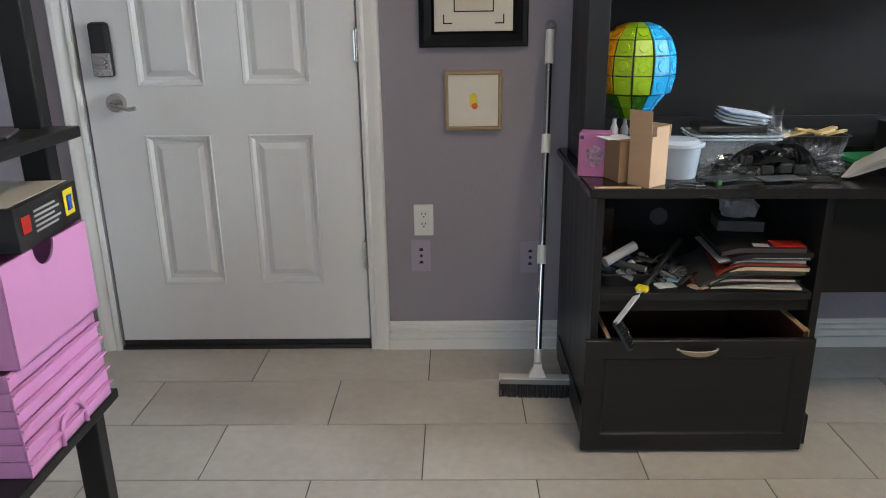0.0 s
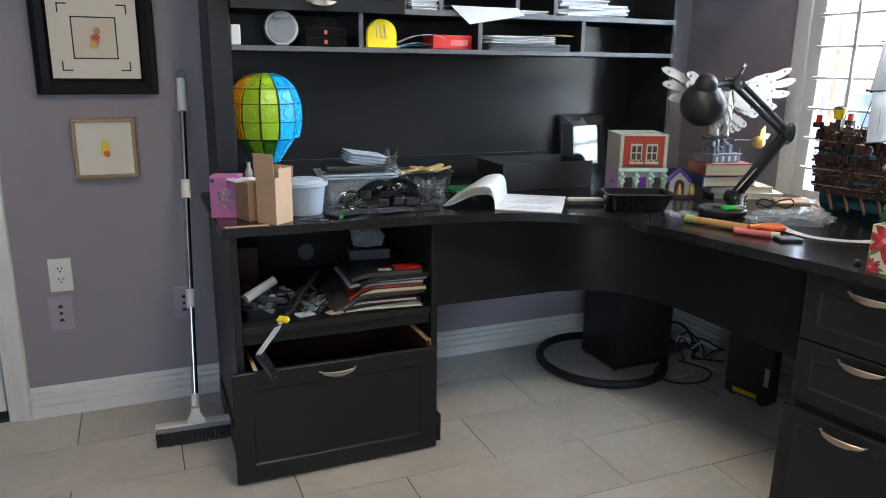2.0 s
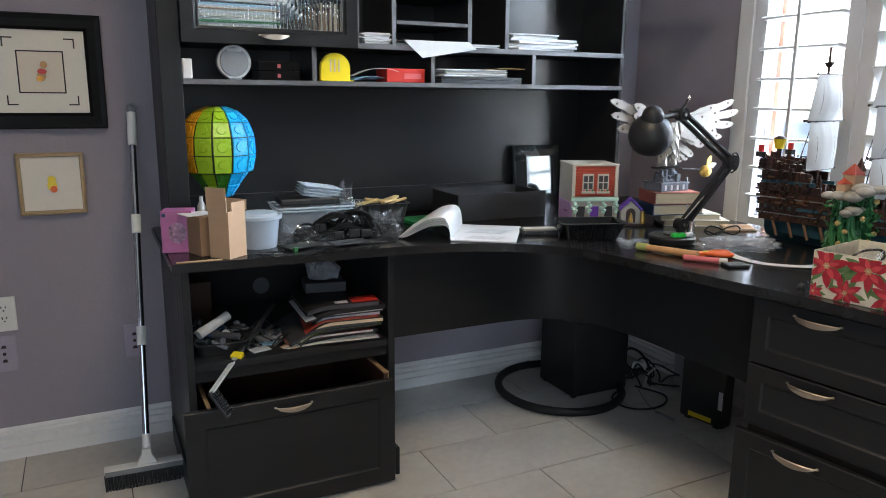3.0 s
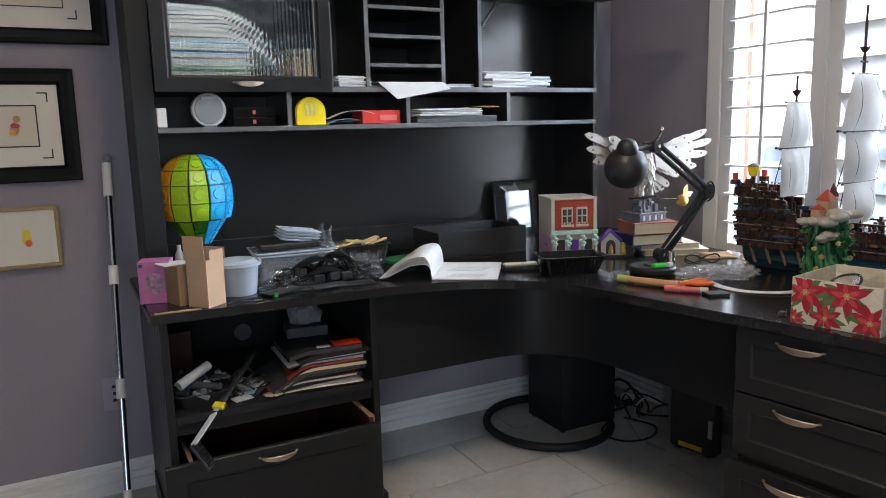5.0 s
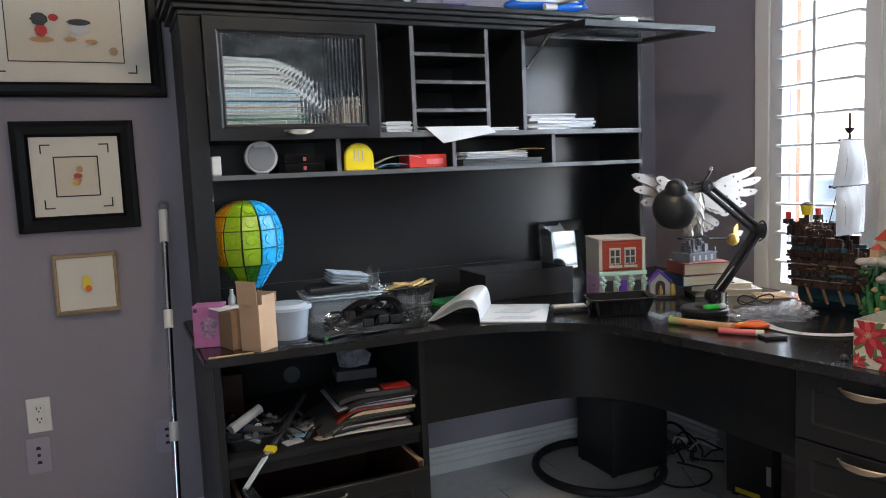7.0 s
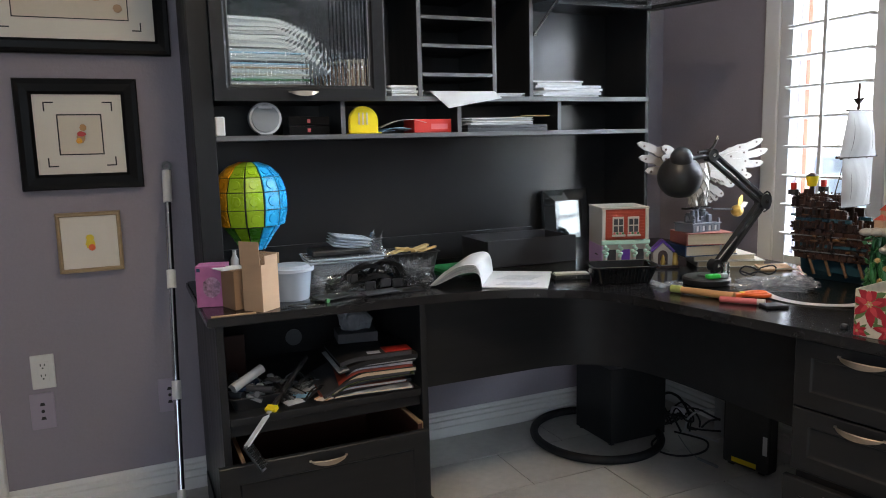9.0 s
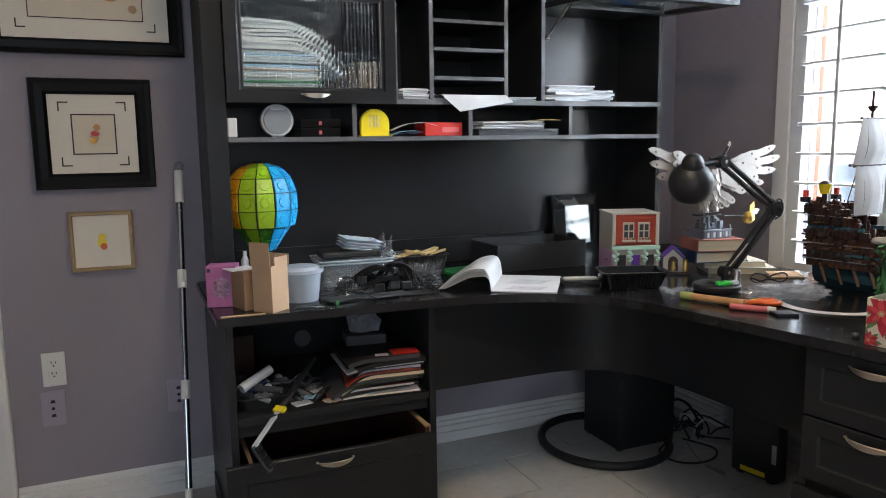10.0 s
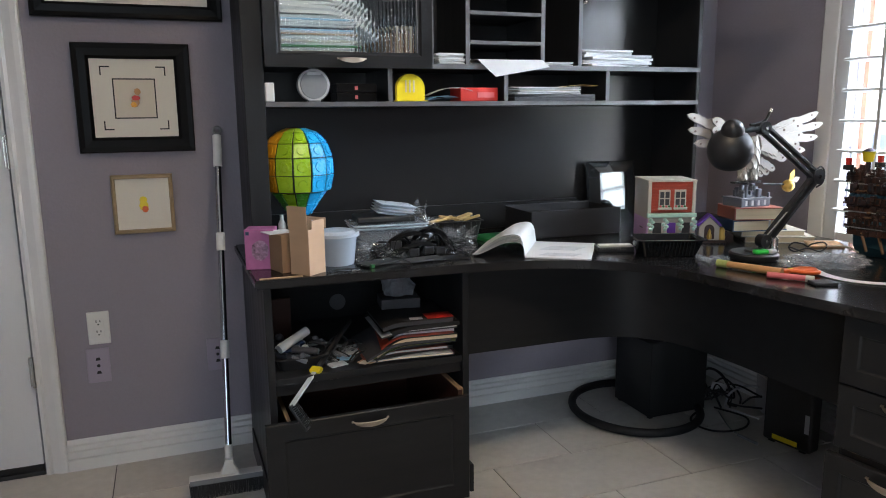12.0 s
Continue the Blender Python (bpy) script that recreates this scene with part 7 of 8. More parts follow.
for k in range(2):
    kb = thing("small_black_box", (0.852, 2.445, S0 + 0.0295 * k), "flat black box with a red mark, stacked", "box", "stacked black boxes")
    box("body", (0, 0, 0), (0.134, 0.1, 0.0285), M_FRAME, kb, 0.0015)
    box("red_mark", (0.06, -0.0012, 0.008), (0.07, -0.0003, 0.02), M_CORAL, kb, 0.0002)
ydome = bmesh.new()
prism(ydome, [(-0.05, 0), (0.05, 0)] + [(0.05 * math.cos(a), 0.045 + 0.045 * math.sin(a)) for a in [math.pi * k / 14 for k in range(15)]], -0.006, 0.006, m=pose(0, 0, 0, 90))
bmesh.ops.bevel(ydome, geom=list(ydome.edges), offset=0.002, segments=2, affect="EDGES")
yd = thing("yellow_case", (1.108, 2.46, S0), "bright yellow rounded plastic case", "case")
part("shell", ydome, M_YELLOW, yd)
box("brim", (-0.054, -0.024, 0), (0.056, 0.018, 0.004), M_YELLOW, yd, 0.0015)
for k in range(3):
    box("text_bar", (-0.02 + 0.014 * k, -0.0072, 0.03), (-0.015 + 0.014 * k, -0.0062, 0.07), M_CREAM, yd, 0)


def sheet_stack(name, x0, x1, y0, y1, z, n, mats, label, category, seed, t=0.004, skew=6, group=""):
    """A pile of single sheets and booklets, each turned a little."""
    rnd = random.Random(seed)
    for k in range(n):
        b = bmesh.new()
        w, d = (x1 - x0) * rnd.uniform(0.86, 1.0), (y1 - y0) * rnd.uniform(0.9, 1.0)
        th = t * rnd.uniform(0.6, 1.2)
        bx(b, (-w / 2, -d / 2, 0), (w / 2, d / 2, th), min(0.0012, th * 0.3), seg=1)
        one(name, b, mats[k % len(mats)], label, category, group or label, at=((x0 + x1) / 2 + rnd.uniform(-0.01, 0.01), (y0 + y1) / 2 + rnd.uniform(-0.006, 0.006), z), rz=rnd.uniform(-skew, skew))
        z += th + 0.0003
    return z


def bent_sheet(name, at, rz, w, d, lift, mat, label, t=0.0012):
    bm = bmesh.new()
    n = 12
    A, B = [], []
    for i in range(n + 1):
        u = i / n
        z = lift * math.sin(math.pi * u * 0.9) + lift * 0.4 * u
        A.append([bm.verts.new(((u - 0.5) * w, s * d / 2, z + t)) for s in (-1, 1)])
        B.append([bm.verts.new(((u - 0.5) * w, s * d / 2, z)) for s in (-1, 1)])
    for i in range(n):
        bm.faces.new((A[i][0], A[i][1], A[i + 1][1], A[i + 1][0]))
        bm.faces.new((B[i][0], B[i][1], B[i + 1][1], B[i + 1][0]))
        for k in (0, 1):
            bm.faces.new((A[i][k], A[i + 1][k], B[i + 1][k], B[i][k]))
    return one(name, bm, mat, label, "paper", smooth=True, at=at, rz=rz)


bent_sheet("envelope", (1.75, 2.47, S0 + 0.048), -8, 0.15, 0.09, 0.006, M_GOLDT, "yellow manila envelope on the papers")
bent_sheet("loose_paper", (1.22, 2.5, S0 + 0.001), 4, 0.13, 0.1, 0.014, M_SKYP, "pale blue folded paper on the shelf")
bent_sheet("loose_paper", (1.25, 2.48, S0 + 0.018), -6, 0.16, 0.08, 0.022, M_PAPER, "white curled paper on the shelf")
bent_sheet("loose_paper", (1.21, 2.47, S0 + 0.002), 12, 0.11, 0.06, 0.006, M_BOOKB, "dark blue leaflet on the shelf")
rb = thing("red_box", (1.355, 2.48, S0), "flat red box with a pale label", "box", rz=3)
box("body", (-0.075, -0.04, 0), (0.07, 0.05, 0.046), M_REDP, rb, 0.002)
box("label", (-0.01, -0.0412, 0.012), (0.055, -0.0403, 0.03), M_CORAL, rb, 0.0)
z = sheet_stack("folder", 1.48, 1.84, 2.44, 2.66, S0, 2, [M_DKGREY], "dark folder under papers", "folder", 61, 0.012, 1)
z = sheet_stack("paper_sheet", 1.48, 1.77, 2.435, 2.64, z, 7, [M_PAPER, M_PAPER2, M_PAPER, M_CREAM], "white papers piled on the hutch shelf", "paper", 62, 0.004, 11)
sheet_stack("envelope", 1.19, 1.31, 2.425, 2.6, S1, 8, [M_PAPER], "white envelopes piled on the hutch shelf", "envelope", 63, 0.0042, 8)
ov = bmesh.new()
prism(ov, [(1.335, 1.391), (1.405, 1.334), (1.615, 1.369), (1.585, 1.393)], -2.414, -2.4128, m=pose(0, 0, 0, 90))
prism(ov, [(1.335, 2.4135), (1.585, 2.4135), (1.575, 2.6), (1.33, 2.6)], 1.391, 1.3922)
one("white_sheet", ov, M_PAPER, "white sheet of paper hanging over the shelf edge", "paper")
sheet_stack("paper", 1.32, 1.57, 2.46, 2.64, S1, 2, [M_CREAM, M_PAPER], "papers in the lowest cubby", "paper", 64, 0.004, 3)
sheet_stack("paper", 1.61, 1.725, 2.425, 2.6, S1, 4, [M_PAPER, M_PAPER2], "thin papers on the shelf", "paper", 65, 0.003, 6)
z = sheet_stack("booklet", 1.765, 2.07, 2.43, 2.63, S1, 5, [M_PAPER, M_PAPER2, M_PAPER], "white booklets piled on the shelf", "booklet", 66, 0.008, 7)
sheet_stack("booklet", 1.765, 1.99, 2.43, 2.63, z, 2, [M_PAPER], "white booklets piled on the shelf", "booklet", 67, 0.008, 4)
# behind the reeded glass
z = sheet_stack("file_folder", 0.64, 0.93, 2.44, 2.66, S1, 21, [M_PAPER, M_PAPER2, M_SKYP, M_PAPER, M_CREAM, M_PAPER2, M_LEAF, M_PAPER, M_CREAM, M_PAPER2, M_PAPER, M_CARD, M_PAPER2, M_SKYP, M_DKGREY, M_PAPER, M_PAPER2, M_PAPER, M_SKYP, M_PAPER2, M_PAPER], "files and papers piled behind the glass", "file", 68, 0.0072, 3)
for k in range(9):
    bm = bmesh.new()
    n = 14
    A, B = [], []
    wid = 0.36 - 0.012 * (k % 3) - 0.006 * k
    for i in range(n + 1):
        u = i / n
        zz = -0.075 * max(0.0, u - 0.6) ** 1.5 * 4 * (1 - 0.05 * k) + 0.002 * math.sin(5 * u + k)
        A.append([bm.verts.new((wid * u, y, zz + 0.009)) for y in (0, 0.21)])
        B.append([bm.verts.new((wid * u, y, zz)) for y in (0, 0.21)])
    for i in range(n):
        for G in (A, B):
            bm.faces.new((G[i][0], G[i][1], G[i + 1][1], G[i + 1][0]))
        for q in (0, 1):
            bm.faces.new((A[i][q], A[i + 1][q], B[i + 1][q], B[i][q]))
    for i in (0, n):
        bm.faces.new((A[i][0], A[i][1], B[i][1], B[i][0]))
    one("file_folder", bm, (M_PAPER, M_PAPER2, M_PAPER)[k % 3], "sagging papers piled behind the glass", "file", "sagging papers", at=(0.64, 2.44 + 0.004 * (k % 2), z + 0.0105 * k))
for k in range(6):
    b = bmesh.new()
    bx(b, (0, 0, 0), (0.014, 0.16, 0.1 + 0.012 * (k % 3)), 0.001)
    one("paperback", b, (M_CARD2, M_SHIPT, M_PAGES)[k % 3], "upright brown paperback behind the glass", "book", "paperbacks", at=(1.05 + 0.0152 * k, 2.47, S1))

# ---- on top of the hutch ----
HTOP = 1.8005
car = thing("model_car", (1.20, 2.50, HTOP), "black brick-built racing car model", "model car", rz=4)
box("body", (-0.15, -0.045, 0.018), (0.15, 0.045, 0.055), M_PLASTIC_B, car, 0.01)
box("cabin", (-0.06, -0.038, 0.055), (0.06, 0.038, 0.085), M_PLASTIC_B, car, 0.012)
for x in (-0.1, 0.1):
    for s in (-1, 1):
        w = rod("wheel", (x, s * 0.045, 0.024), (x, s * 0.06, 0.024), 0.024, M_RUBBER, car, n=20)
        rod("rim", (x, s * 0.0602, 0.024), (x, s * 0.0625, 0.024), 0.014, M_CONCRETE, w, n=14)
car2 = copy_thing(car, pose(0.93, 2.53, HTOP, 0, 0, -12))
tagged(car2, "black brick-built open car model", "model car")
vc = thing("small_car", (1.47, 2.46, HTOP), "small violet toy car", "toy car", rz=-6)
box("body", (-0.06, -0.02, 0.006), (0.06, 0.02, 0.02), M_VIOLET, vc, 0.005)
box("canopy", (-0.03, -0.014, 0.02), (0.02, 0.014, 0.03), M_PLASTIC_G, vc, 0.004)
for x in (-0.04, 0.04):
    for s in (-1, 1):
        rod("wheel", (x, s * 0.019, 0.008), (x, s * 0.024, 0.008), 0.008, M_RUBBER, vc, n=12)
pl = thing("model_plane", (1.88, 2.50, HTOP), "blue and white model airliner on a stand", "model plane", rz=-8)
bm = bmesh.new()
lathe(bm, [(0.0, -0.16), (0.012, -0.15), (0.022, -0.125), (0.026, -0.09), (0.026, 0.09), (0.018, 0.14), (0.004, 0.19), (0, 0.192)], 20, pose(0, 0, 0.042, 0, 90, 0))
part("fuselage", bm, M_BLUEPL, pl, smooth=True)
bm = bmesh.new()
lathe(bm, [(0.0, -0.13), (0.02, -0.115), (0.024, -0.09), (0.024, 0.09), (0.014, 0.14), (0.0, 0.17)], 20, pose(0, 0, 0.05, 0, 90, 0))
part("upper_skin", bm, M_PAPER, pl, smooth=True)
for s in (-1, 1):
    bm = bmesh.new()
    prism(bm, [(-0.03, 0.0), (0.03, 0.0), (0.1, s * 0.15), (0.075, s * 0.15)], 0.036, 0.041)
    w = part("wing", bm, M_CONCRETE, pl)
    rod("engine", (-0.02, s * 0.06, 0.026), (0.03, s * 0.06, 0.026), 0.014, M_PAPER, w, r2=0.01, n=14)
bm = bmesh.new()
prism(bm, [(0.12, 0.05), (0.17, 0.05), (0.2, 0.11), (0.175, 0.11)], -0.002, 0.002, m=pose(0, 0, 0, 90))
part("tail_fin", bm, M_BLUEPL, pl)
rod("stand", (0, 0, 0), (0, 0, 0.03), 0.006, M_PLASTIC_B, pl, n=8)
rod("stand_foot", (0, 0, 0), (0, 0, 0.004), 0.035, M_PLASTIC_B, pl, n=20)
one("white_dish", (lambda b: (bx(b, (-0.042, -0.03, 0), (0.042, 0.03, 0.02), 0.009), b)[1])(bmesh.new()), M_PLASTIC_W, "white rounded plastic box on the raised flap", "box", at=(2.08, 2.27, 1.741), rz=0)

# ---- inside the open shelf of the desk ----
SH = 0.4625
z = SH
rng = random.Random(71)
M_DULL = material("dull_lime_cover", (0.2, 0.24, 0.05), 0.5, vary=0.2)
mats = [M_PURPLE, M_PAPER2, M_DKGREY, M_BOOKR, M_INK, M_DULL, M_DKGREY, M_INK, M_BRICK, M_DKGREY, M_PAPER2, M_INK, M_INK]


def droop(name, x0, x1, z0, th, yh, fall, mat, parent, dy=0.0):
    """A limp sheet: level to the right, its free end sinking to the left."""
    bm = bmesh.new()
    n = 14
    A, B = [], []
    for i in range(n + 1):
        x = x1 + (x0 - x1) * i / n
        u = min(1.0, max(0.0, (-0.03 - x) / max(0.001, -0.03 - x0)))
        z_ = z0 - fall * (u * u * (1.6 - 0.6 * u))
        A.append([bm.verts.new((x, y, z_ + th)) for y in (-yh + dy, yh + dy)])
        B.append([bm.verts.new((x, y, z_)) for y in (-yh + dy, yh + dy)])
    for i in range(n):
        for G in (A, B):
            bm.faces.new((G[i][0], G[i][1], G[i + 1][1], G[i + 1][0]))
        for q in (0, 1):
            bm.faces.new((A[i][q], A[i + 1][q], B[i + 1][q], B[i][q]))
    for i in (0, n):
        bm.faces.new((A[i][0], A[i][1], B[i][1], B[i][0]))
    return part(name, bm, mat, parent, smooth=True)


for k, m_ in enumerate(mats):
    th = (0.006, 0.005, 0.009, 0.008, 0.012, 0.005, 0.008, 0.012, 0.004, 0.01, 0.006, 0.013, 0.014)[k]
    mg = thing("magazine", (1.005 + rng.uniform(-0.016, 0.016), 2.245 + rng.uniform(-0.02, 0.016), z), "magazine in an untidy pile on the shelf", "magazine", "pile of magazines", rz=rng.uniform(-7, 8))
    left = -0.085 - 0.1 * (1 - abs(k - 4) / 9) * rng.uniform(0.6, 1.0)
    fall = min(z - SH, 0.1) * rng.uniform(0.75, 0.92) if k < 10 else 0.012
    right = 0.132 + rng.uniform(-0.02, 0.008)
    droop("page_block", left + 0.004, right - 0.002, 0.0012, th - 0.0024, 0.118, fall, (M_DKGREY, M_PAGES, M_INK, M_PAPER2, M_DKGREY, M_INK)[k % 6], mg, -0.002)
    droop("cover", left, right, th - 0.0011, 0.0011, 0.12, fall, m_, mg)
    droop("cover", left, right, 0.0, 0.0011, 0.12, fall, m_ if k % 2 else M_INK, mg)
    z += th + 0.0006
one("red_leaflet", (lambda b: (bx(b, (-0.04, -0.03, 0), (0.045, 0.03, 0.002), 0.0005), b)[1])(bmesh.new()), M_REDP, "red printed leaflet on top of the magazines", "leaflet", at=(1.085, 2.16, z + 0.0003), rz=-4)
one("white_leaflet", (lambda b: (bx(b, (-0.02, -0.012, 0), (0.02, 0.012, 0.0015), 0), b)[1])(bmesh.new()), M_PAPER2, "small pale printed slip on the magazines", "leaflet", at=(1.01, 2.15, z + 0.0003), rz=-8)
tb = thing("tissue_box", (1.005, 2.33, z + 0.0005), "grey cardboard tissue box with pulled tissue", "tissue box", rz=-8)
box("body", (-0.06, -0.05, 0), (0.07, 0.055, 0.032), M_DKGREY, tb, 0.002)
crumple("tissue", (0, 0, 0), (0.05, 0.034, 0.06), material("grey_tissue", (0.19, 0.2, 0.22), 0.85, vary=0.3, scale=30, bump=0.06), "crumpled grey tissue on the box", "tissue", 77)
ti = bpy.data.objects["tissue"]
ti.matrix_basis = pose(1.005, 2.33, z + 0.036)
jt = open_tray("junk_tray", (0.655, 2.25, SH), 0, 0.15, 0.2, 0.04, M_PLASTIC_B, "black tray full of small odds and ends", "tray", 0.01)
rng = random.Random(81)
for k in range(22):
    b = bmesh.new()
    kind_ = k % 4
    if kind_ == 0:
        cyl(b, (-0.04, 0, 0), (0.04, 0, 0), rng.uniform(0.004, 0.011), n=12)
    elif kind_ == 1:
        bx(b, (-0.03, -0.012, 0), (0.03, 0.012, 0.006), 0.002)
    elif kind_ == 2:
        bmesh.ops.create_uvsphere(b, u_segments=12, v_segments=8, radius=rng.uniform(0.01, 0.02))
    else:
        bx(b, (-0.022, -0.016, 0), (0.022, 0.016, 0.012), 0.003)
    one("odd_piece", b, (M_PLASTIC_G, M_CONCRETE, M_DKGREY, M_BOOKB, M_DKGREY, M_PLASTIC_B)[rng.randrange(6)], "small odd piece in the junk tray", "odds and ends", "odds and ends",
        at=(0.655 + rng.uniform(-0.06, 0.06), 2.22 + rng.uniform(-0.07, 0.08), SH + 0.022 + rng.uniform(0, 0.045)), rz=rng.uniform(0, 360), ry=rng.uniform(-25, 25))
bm = bmesh.new()
cyl(bm, (-0.055, 0, 0), (0.055, 0, 0), 0.014, n=18)
one("paper_roll", bm, M_CONCRETE, "pale rolled paper lying in the tray", "roll", smooth=True, at=(0.635, 2.19, SH + 0.085), rz=28, ry=-18)
box_l = one("wooden_box", (lambda b: (bx(b, (0, 0, 0), (0.1, 0.012, 0.15), 0.002), b)[1])(bmesh.new()), M_DARKWOOD, "dark thin wooden box at the back of the shelf", "box", at=(0.57, 2.45, SH))
for k in range(9):
    tubepts = [(0.74 + rng.uniform(-0.04, 0.06), 2.2 + rng.uniform(-0.06, 0.18), SH + 0.006 + 0.006 * (k % 4)) for _ in range(5)]
    tube("cable", tubepts, 0.003, (M_RUBBER, M_PLASTIC_G, M_DKGREY)[k % 3])
    o = [q for q in bpy.data.objects if q.name.startswith("cable") and q.parent is None and "label" not in q][-1]
    tagged(o, "tangled dark cable on the desk shelf", "cable", "shelf cables")
fan = thing("leaflet_bundle", (0.79, 2.26, SH), "fanned bundle of thin grey leaflets and ties", "leaflets")
rng = random.Random(83)
for k in range(30):
    x, y, h = rng.uniform(-0.07, 0.07), rng.uniform(-0.09, 0.06), rng.uniform(0.008, 0.04)
    L = rng.uniform(0.06, 0.1)
    ribbon("leaflet", [(x - L / 2, y - 0.03, 0.004), (x - L / 6, y - 0.01, h), (x + L / 4, y + 0.02, h * 0.9), (x + L / 2, y + 0.04, 0.006)], rng.uniform(0.004, 0.012), 0.0012,
           (M_GREYB, M_DKGREY, M_PLASTIC_G, M_DKGREY, M_PLASTIC_B)[k % 5], fan, rng.uniform(-1, 1))
for k, (x, y, a, m_, w, d) in enumerate(((0.865, 2.17, 38, M_CARD, 0.045, 0.016), (0.88, 2.15, 32, M_CARD, 0.045, 0.014), (0.855, 2.145, 44, M_CREAM, 0.04, 0.012), (0.76, 2.16, 15, M_PAPER2, 0.028, 0.02), (0.79, 2.2, -20, M_SKYP, 0.03, 0.02), (0.83, 2.25, 10, M_PAPER2, 0.06, 0.03))):
    b = bmesh.new()
    bx(b, (-w, -d, 0), (w, d, 0.003), 0.0008)
    one("card", b, m_, "loose card scattered on the shelf", "card", "loose cards", at=(x, y, SH + 0.0032 * (k % 3)), rz=a)
wand = thing("ice_scraper", (0.66, 2.05, 0.34), "ice scraper with brush hanging over the drawer", "ice scraper", world_coords=True)
w0, w1 = Vector((0.596, 2.022, 0.408)), Vector((0.83, 2.28, 0.56))
wd = (w1 - w0)
rod("grip", w0 + wd * 0.42, w1, 0.008, M_PLASTIC_B, wand, n=12)
box("silver_shaft", (0, -0.007, -0.003), (wd.length * 0.42, 0.007, 0.004), M_CONCRETE, wand, 0.001, m=Matrix.Translation(w0) @ wd.to_track_quat("X", "Z").to_matrix().to_4x4())
box("yellow_clip", (wd.length * 0.36, -0.017, -0.006), (wd.length * 0.42, 0.017, 0.007), M_YELLOW, wand, 0.002, m=Matrix.Translation(w0) @ wd.to_track_quat("X", "Z").to_matrix().to_4x4())
h0, h1 = w0 + Vector((0.0, -0.004, 0.0)), Vector((0.634, 1.99, 0.345))
hd = h1 - h0
hm = Matrix.Translation(h0) @ hd.to_track_quat("X", "Z").to_matrix().to_4x4()
box("brush_head", (-0.005, -0.012, -0.004), (hd.length, 0.012, 0.004), M_PLASTIC_B, wand, 0.002, m=hm)
bm = bmesh.new()
for i in range(12):
    for j in range(3):
        cyl(bm, hm @ Vector((0.004 + 0.006 * i, -0.008 + 0.008 * j, 0.004)), hm @ Vector((0.004 + 0.006 * i, -0.008 + 0.008 * j, 0.018)), 0.0022, n=5)
tagged(part("bristles", bm, M_RUBBER, wand, "short dark bristles"), kind="stuff")

# ---- under the desk ----
sub = thing("subwoofer", (2.18, 2.45, 0), "black wooden subwoofer box on the floor", "speaker box", world_coords=True)
box("cabinet", (2.042, 2.33, 0.008), (2.315, 2.57, 0.315), M_BLACKV, sub, 0.003)
for x in (2.06, 2.295):
    for y in (2.35, 2.55):
        rod("foot", (x, y, 0), (x, y, 0.008), 0.012, M_RUBBER, sub, n=10)
tw = thing("computer_tower", (2.39, 1.95, 0), "slim black computer tower with a yellow label", "computer", world_coords=True)
tm = pose(2.352, 1.945, 0, 0, 0, 12)
box("case", (-0.002, -0.092, 0.006), (0.062, 0.092, 0.40), M_PLASTIC_B, tw, 0.01, m=tm)
box("yellow_label", (-0.0035, -0.045, 0.018), (-0.0022, 0.052, 0.036), M_YELLOW, tw, 0, "yellow sticker", m=tm)
box("grip_recess", (-0.0035, -0.085, 0.08), (-0.0022, -0.068, 0.15), M_CONCRETE, tw, 0.0004, "grey chrome strip", m=tm)
for y in (-0.06, 0.06):
    box("foot", (0.005, y - 0.012, 0), (0.055, y + 0.012, 0.0058), M_RUBBER, tw, 0.001, m=tm)
hose = thing("vacuum_hose", (2.05, 2.45, 0), "black ribbed hose looped on the floor", "hose")
R, N = 0.262, 110
pts = [(R * 0.96 * math.cos(2 * math.pi * i / 26 + 0.2), R * math.sin(2 * math.pi * i / 26 + 0.2) - 0.012, 0.0175) for i in range(26)]
tube("hose_tube", pts, 0.0165, M_RUBBER, hose, n=12, closed=True, sub=8)
cp = thing("cable_tangle", (2.42, 2.3, 0), "tangle of black and white cables on the floor", "cables")
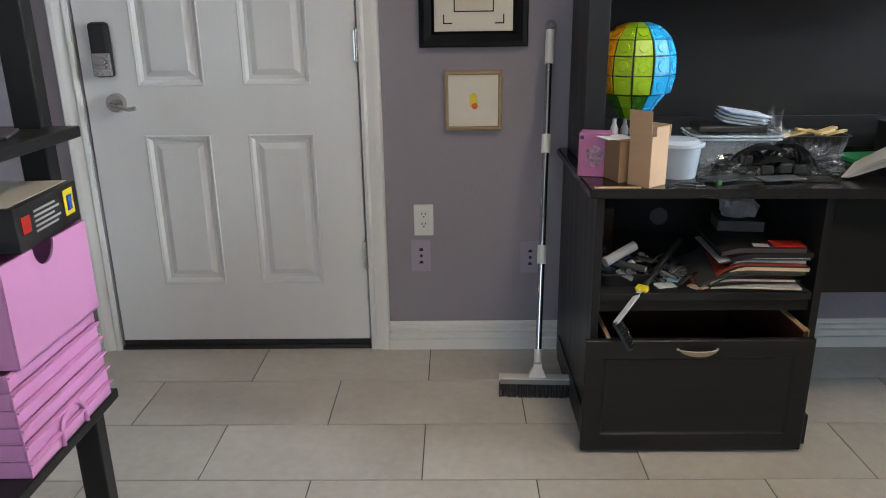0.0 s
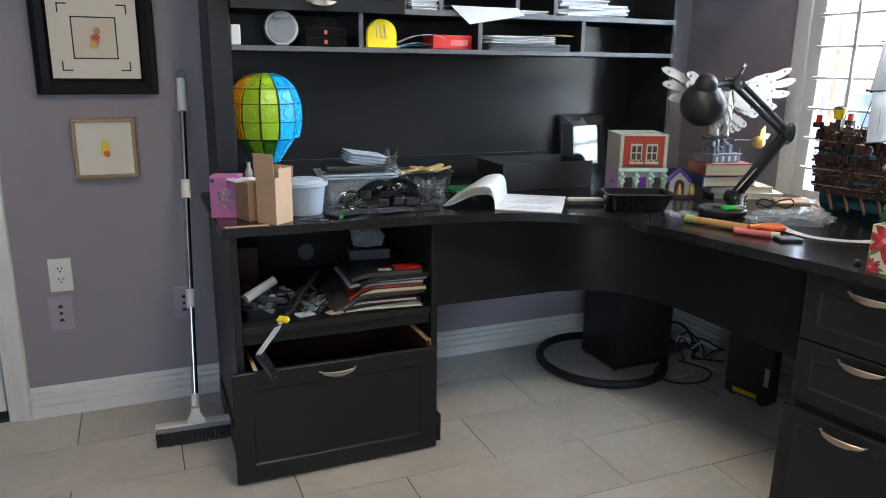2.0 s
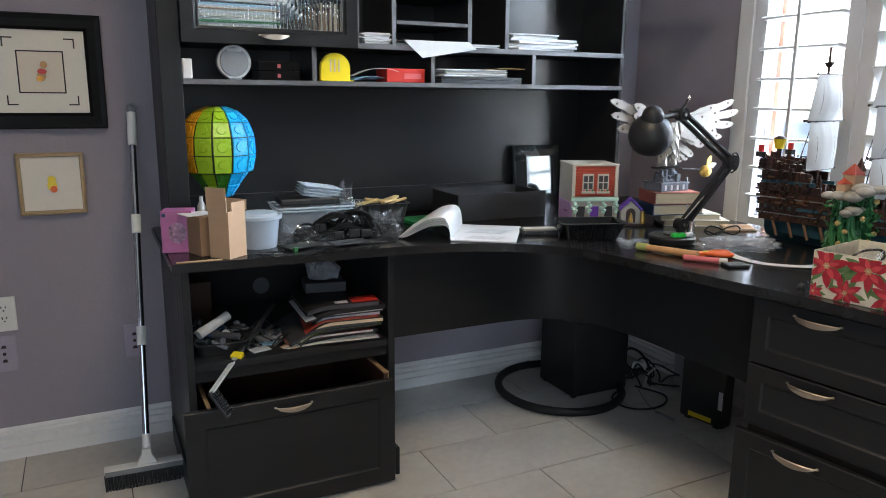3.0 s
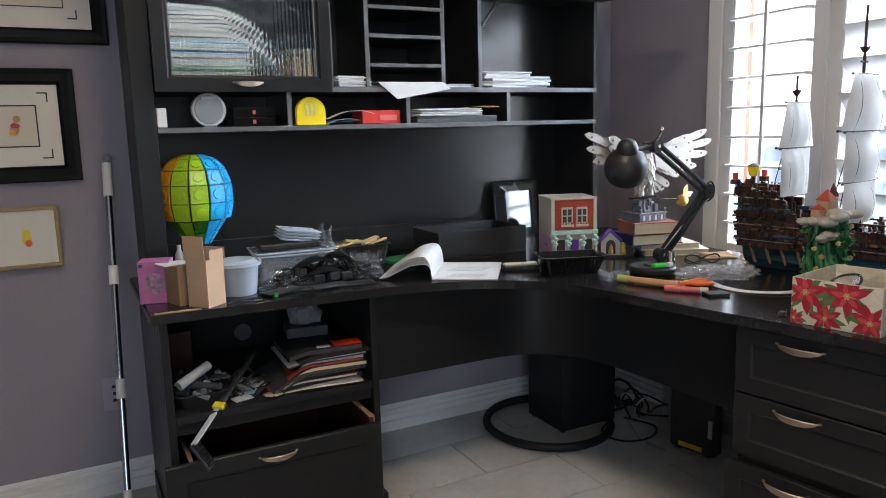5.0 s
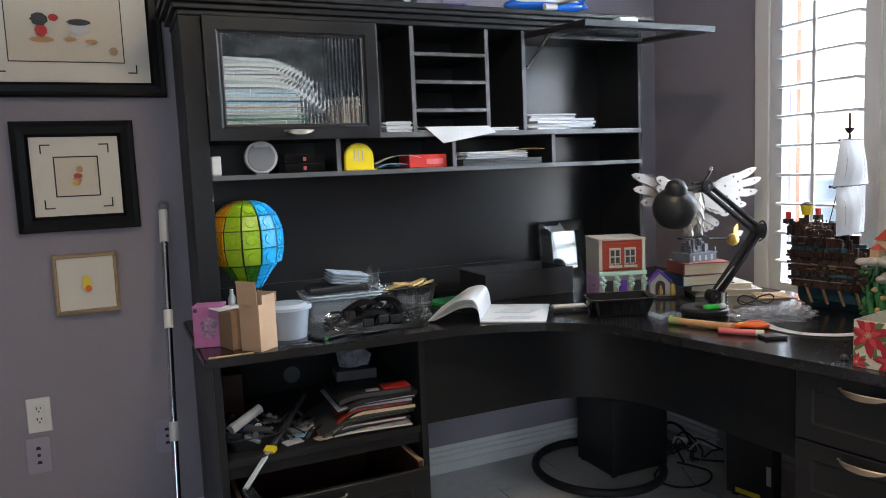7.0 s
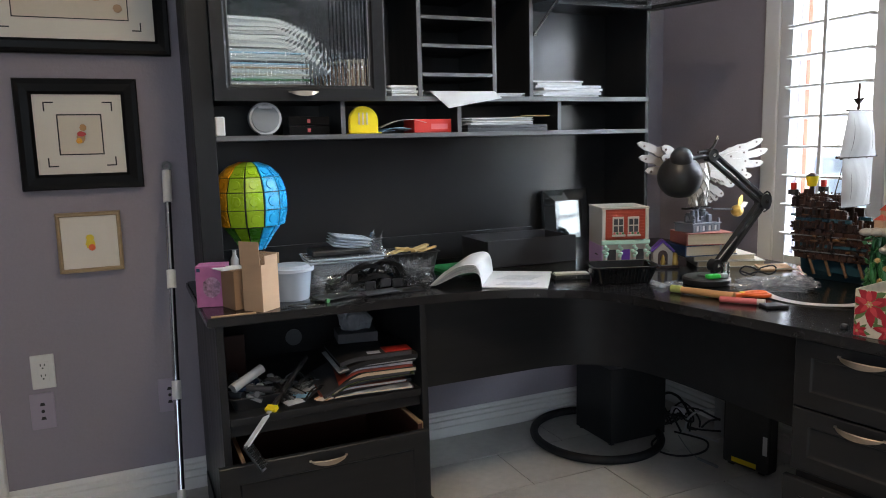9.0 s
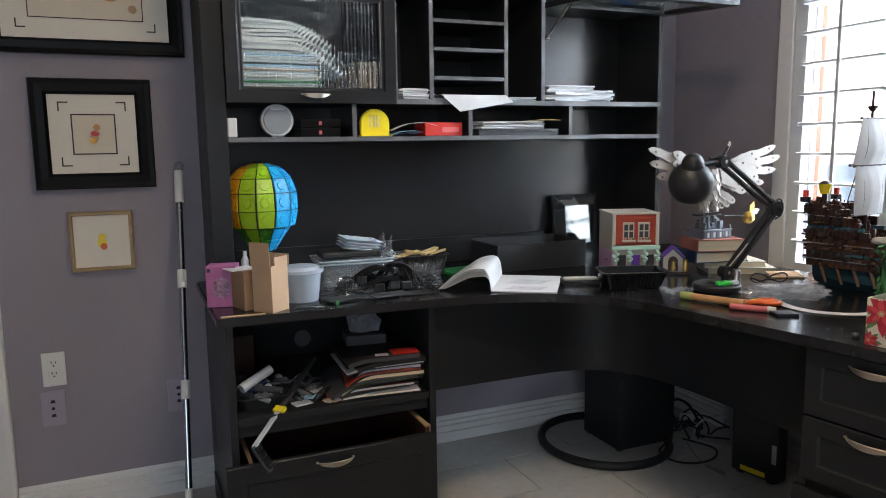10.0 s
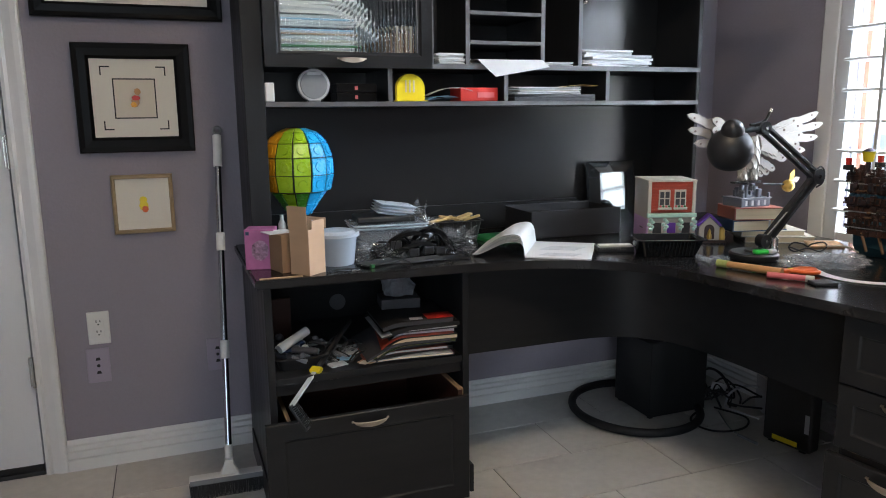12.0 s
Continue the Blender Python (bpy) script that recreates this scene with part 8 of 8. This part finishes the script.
for pts, r_, m_ in (([(0.000, 0.178, 0.103), (0.000, 0.131, 0.131), (0.000, 0.076, 0.132), (0.000, 0.032, 0.108), (0.000, 0.005, 0.071), (0.000, 0.011, 0.018), (0.000, -0.034, 0.025)], 0.0055, M_RUBBER),
                   ([(0.020, 0.129, 0.059), (0.020, 0.072, 0.104), (0.020, 0.018, 0.097), (0.020, -0.031, 0.064), (0.020, -0.034, 0.031)], 0.004, M_RUBBER),
                   ([(-0.020, -0.013, 0.115), (-0.020, -0.069, 0.126), (-0.020, -0.135, 0.124), (-0.020, -0.182, 0.121)], 0.004, M_RUBBER),
                   ([(0.010, -0.056, 0.041), (0.010, -0.096, 0.081), (0.010, -0.152, 0.109)], 0.004, M_RUBBER),
                   ([(-0.010, 0.017, 0.009), (-0.010, 0.004, 0.056), (-0.010, -0.038, 0.101), (-0.010, -0.101, 0.137), (-0.010, -0.153, 0.152)], 0.0045, M_CONCRETE),
                   ([(-0.030, 0.000, 0.014), (-0.030, -0.057, 0.019), (-0.030, -0.123, 0.028), (-0.030, -0.186, 0.036)], 0.0035, M_CONCRETE),
                   ([(-0.020, -0.010, 0.033), (-0.020, -0.077, 0.044), (-0.020, -0.187, 0.077)], 0.004, M_RUBBER),
                   ([(-0.124, 0.032, 0.006), (-0.224, -0.030, 0.006), (-0.244, -0.102, 0.006), (-0.216, -0.159, 0.006), (-0.152, -0.184, 0.006), (-0.086, -0.176, 0.006), (-0.033, -0.139, 0.006), (-0.013, -0.096, 0.006), (-0.029, -0.045, 0.006), (-0.060, 0.024, 0.006)], 0.0042, M_RUBBER),
                   ([(-0.072, -0.014, 0.006), (-0.117, -0.100, 0.006), (-0.147, -0.167, 0.006), (-0.158, -0.217, 0.006)], 0.0022, M_PLASTIC_G)):
    tube("cord", pts, r_, m_, cp)
rod("plug", (-0.158, -0.217, 0.006), (-0.147, -0.303, 0.006), 0.006, M_PLASTIC_G, cp, n=10)
rng = random.Random(91)
for k in range(6):
    p0 = Vector((rng.uniform(-0.06, 0.0), rng.uniform(0.02, 0.14), 0.03))
    a, r, pts = rng.uniform(0, 6.28), rng.uniform(0.03, 0.06), []
    for j in range(7):
        a += rng.uniform(0.7, 1.2)
        pts.append((p0.x + r * math.cos(a), p0.y + r * math.sin(a), max(0.006, p0.z + rng.uniform(-0.03, 0.06))))
    tube("cord", pts, rng.uniform(0.003, 0.0045), M_RUBBER, cp)
box("white_tag", (-0.03, -0.002, -0.018), (0.03, 0.002, 0.018), M_PAPER, cp, 0.001, m=pose(-0.010, 0.059, 0.078, 20, 8, -35))
router = thing("router", (2.535, 2.2, 0), "pale grey network box with short white antennas", "router", rz=72)
box("case", (-0.075, -0.03, 0), (0.075, 0.03, 0.15), M_CONCRETE, router, 0.006)
box("top_ledge", (-0.085, -0.036, 0.1502), (0.085, 0.036, 0.16), M_PLASTIC_W, router, 0.003)
for x in (-0.05, -0.025, 0.01):
    rod("antenna", (x, 0, 0.16), (x - 0.004, 0.004, 0.2), 0.0045, M_PLASTIC_W, router, n=8)

# ---- floor tiles ----
def tiles():
    lines = [2.477 - 0.281 * k for k in range(-1, 18)]
    made = {}
    g = 0.0016
    rnd = random.Random(5)
    extra = bmesh.new()
    count = 0
    for k, top in enumerate(lines):
        y1, y0 = min(top, WY), max(top - 0.281, SY)
        off = 0.075 if k % 2 == 0 else 0.385
        n0 = math.floor((NW - off) / 0.612)
        x = off + 0.612 * n0
        while x < EX:
            x0, x1 = max(x, NW), min(x + 0.612, EX)
            if x1 - x0 > 0.02 and y1 - y0 > 0.02:
                key = (round(x1 - x0, 3), round(y1 - y0, 3))
                if y1 > 0.2 and count < 290:
                    if key not in made:
                        bm = bmesh.new()
                        w, d = key[0] / 2 - g, key[1] / 2 - g
                        bx(bm, (-w, -d, -0.004), (w, d, 0.0), 0.0016, seg=1)
                        made[key] = mesh_of("tile", bm, M_TILE)
                    t = new("tile", made[key])
                    t.parent = floor
                    t.location = ((x0 + x1) / 2, (y0 + y1) / 2, rnd.uniform(-0.0004, 0.0))
                    count += 1
                else:
                    bx(extra, (x0 + g, y0 + g, -0.004), (x1 - g, y1 - g, 0.0))
            x += 0.612
    if len(extra.verts):
        tagged(part("tile_field", extra, M_TILE, floor), kind="stuff")


tiles()
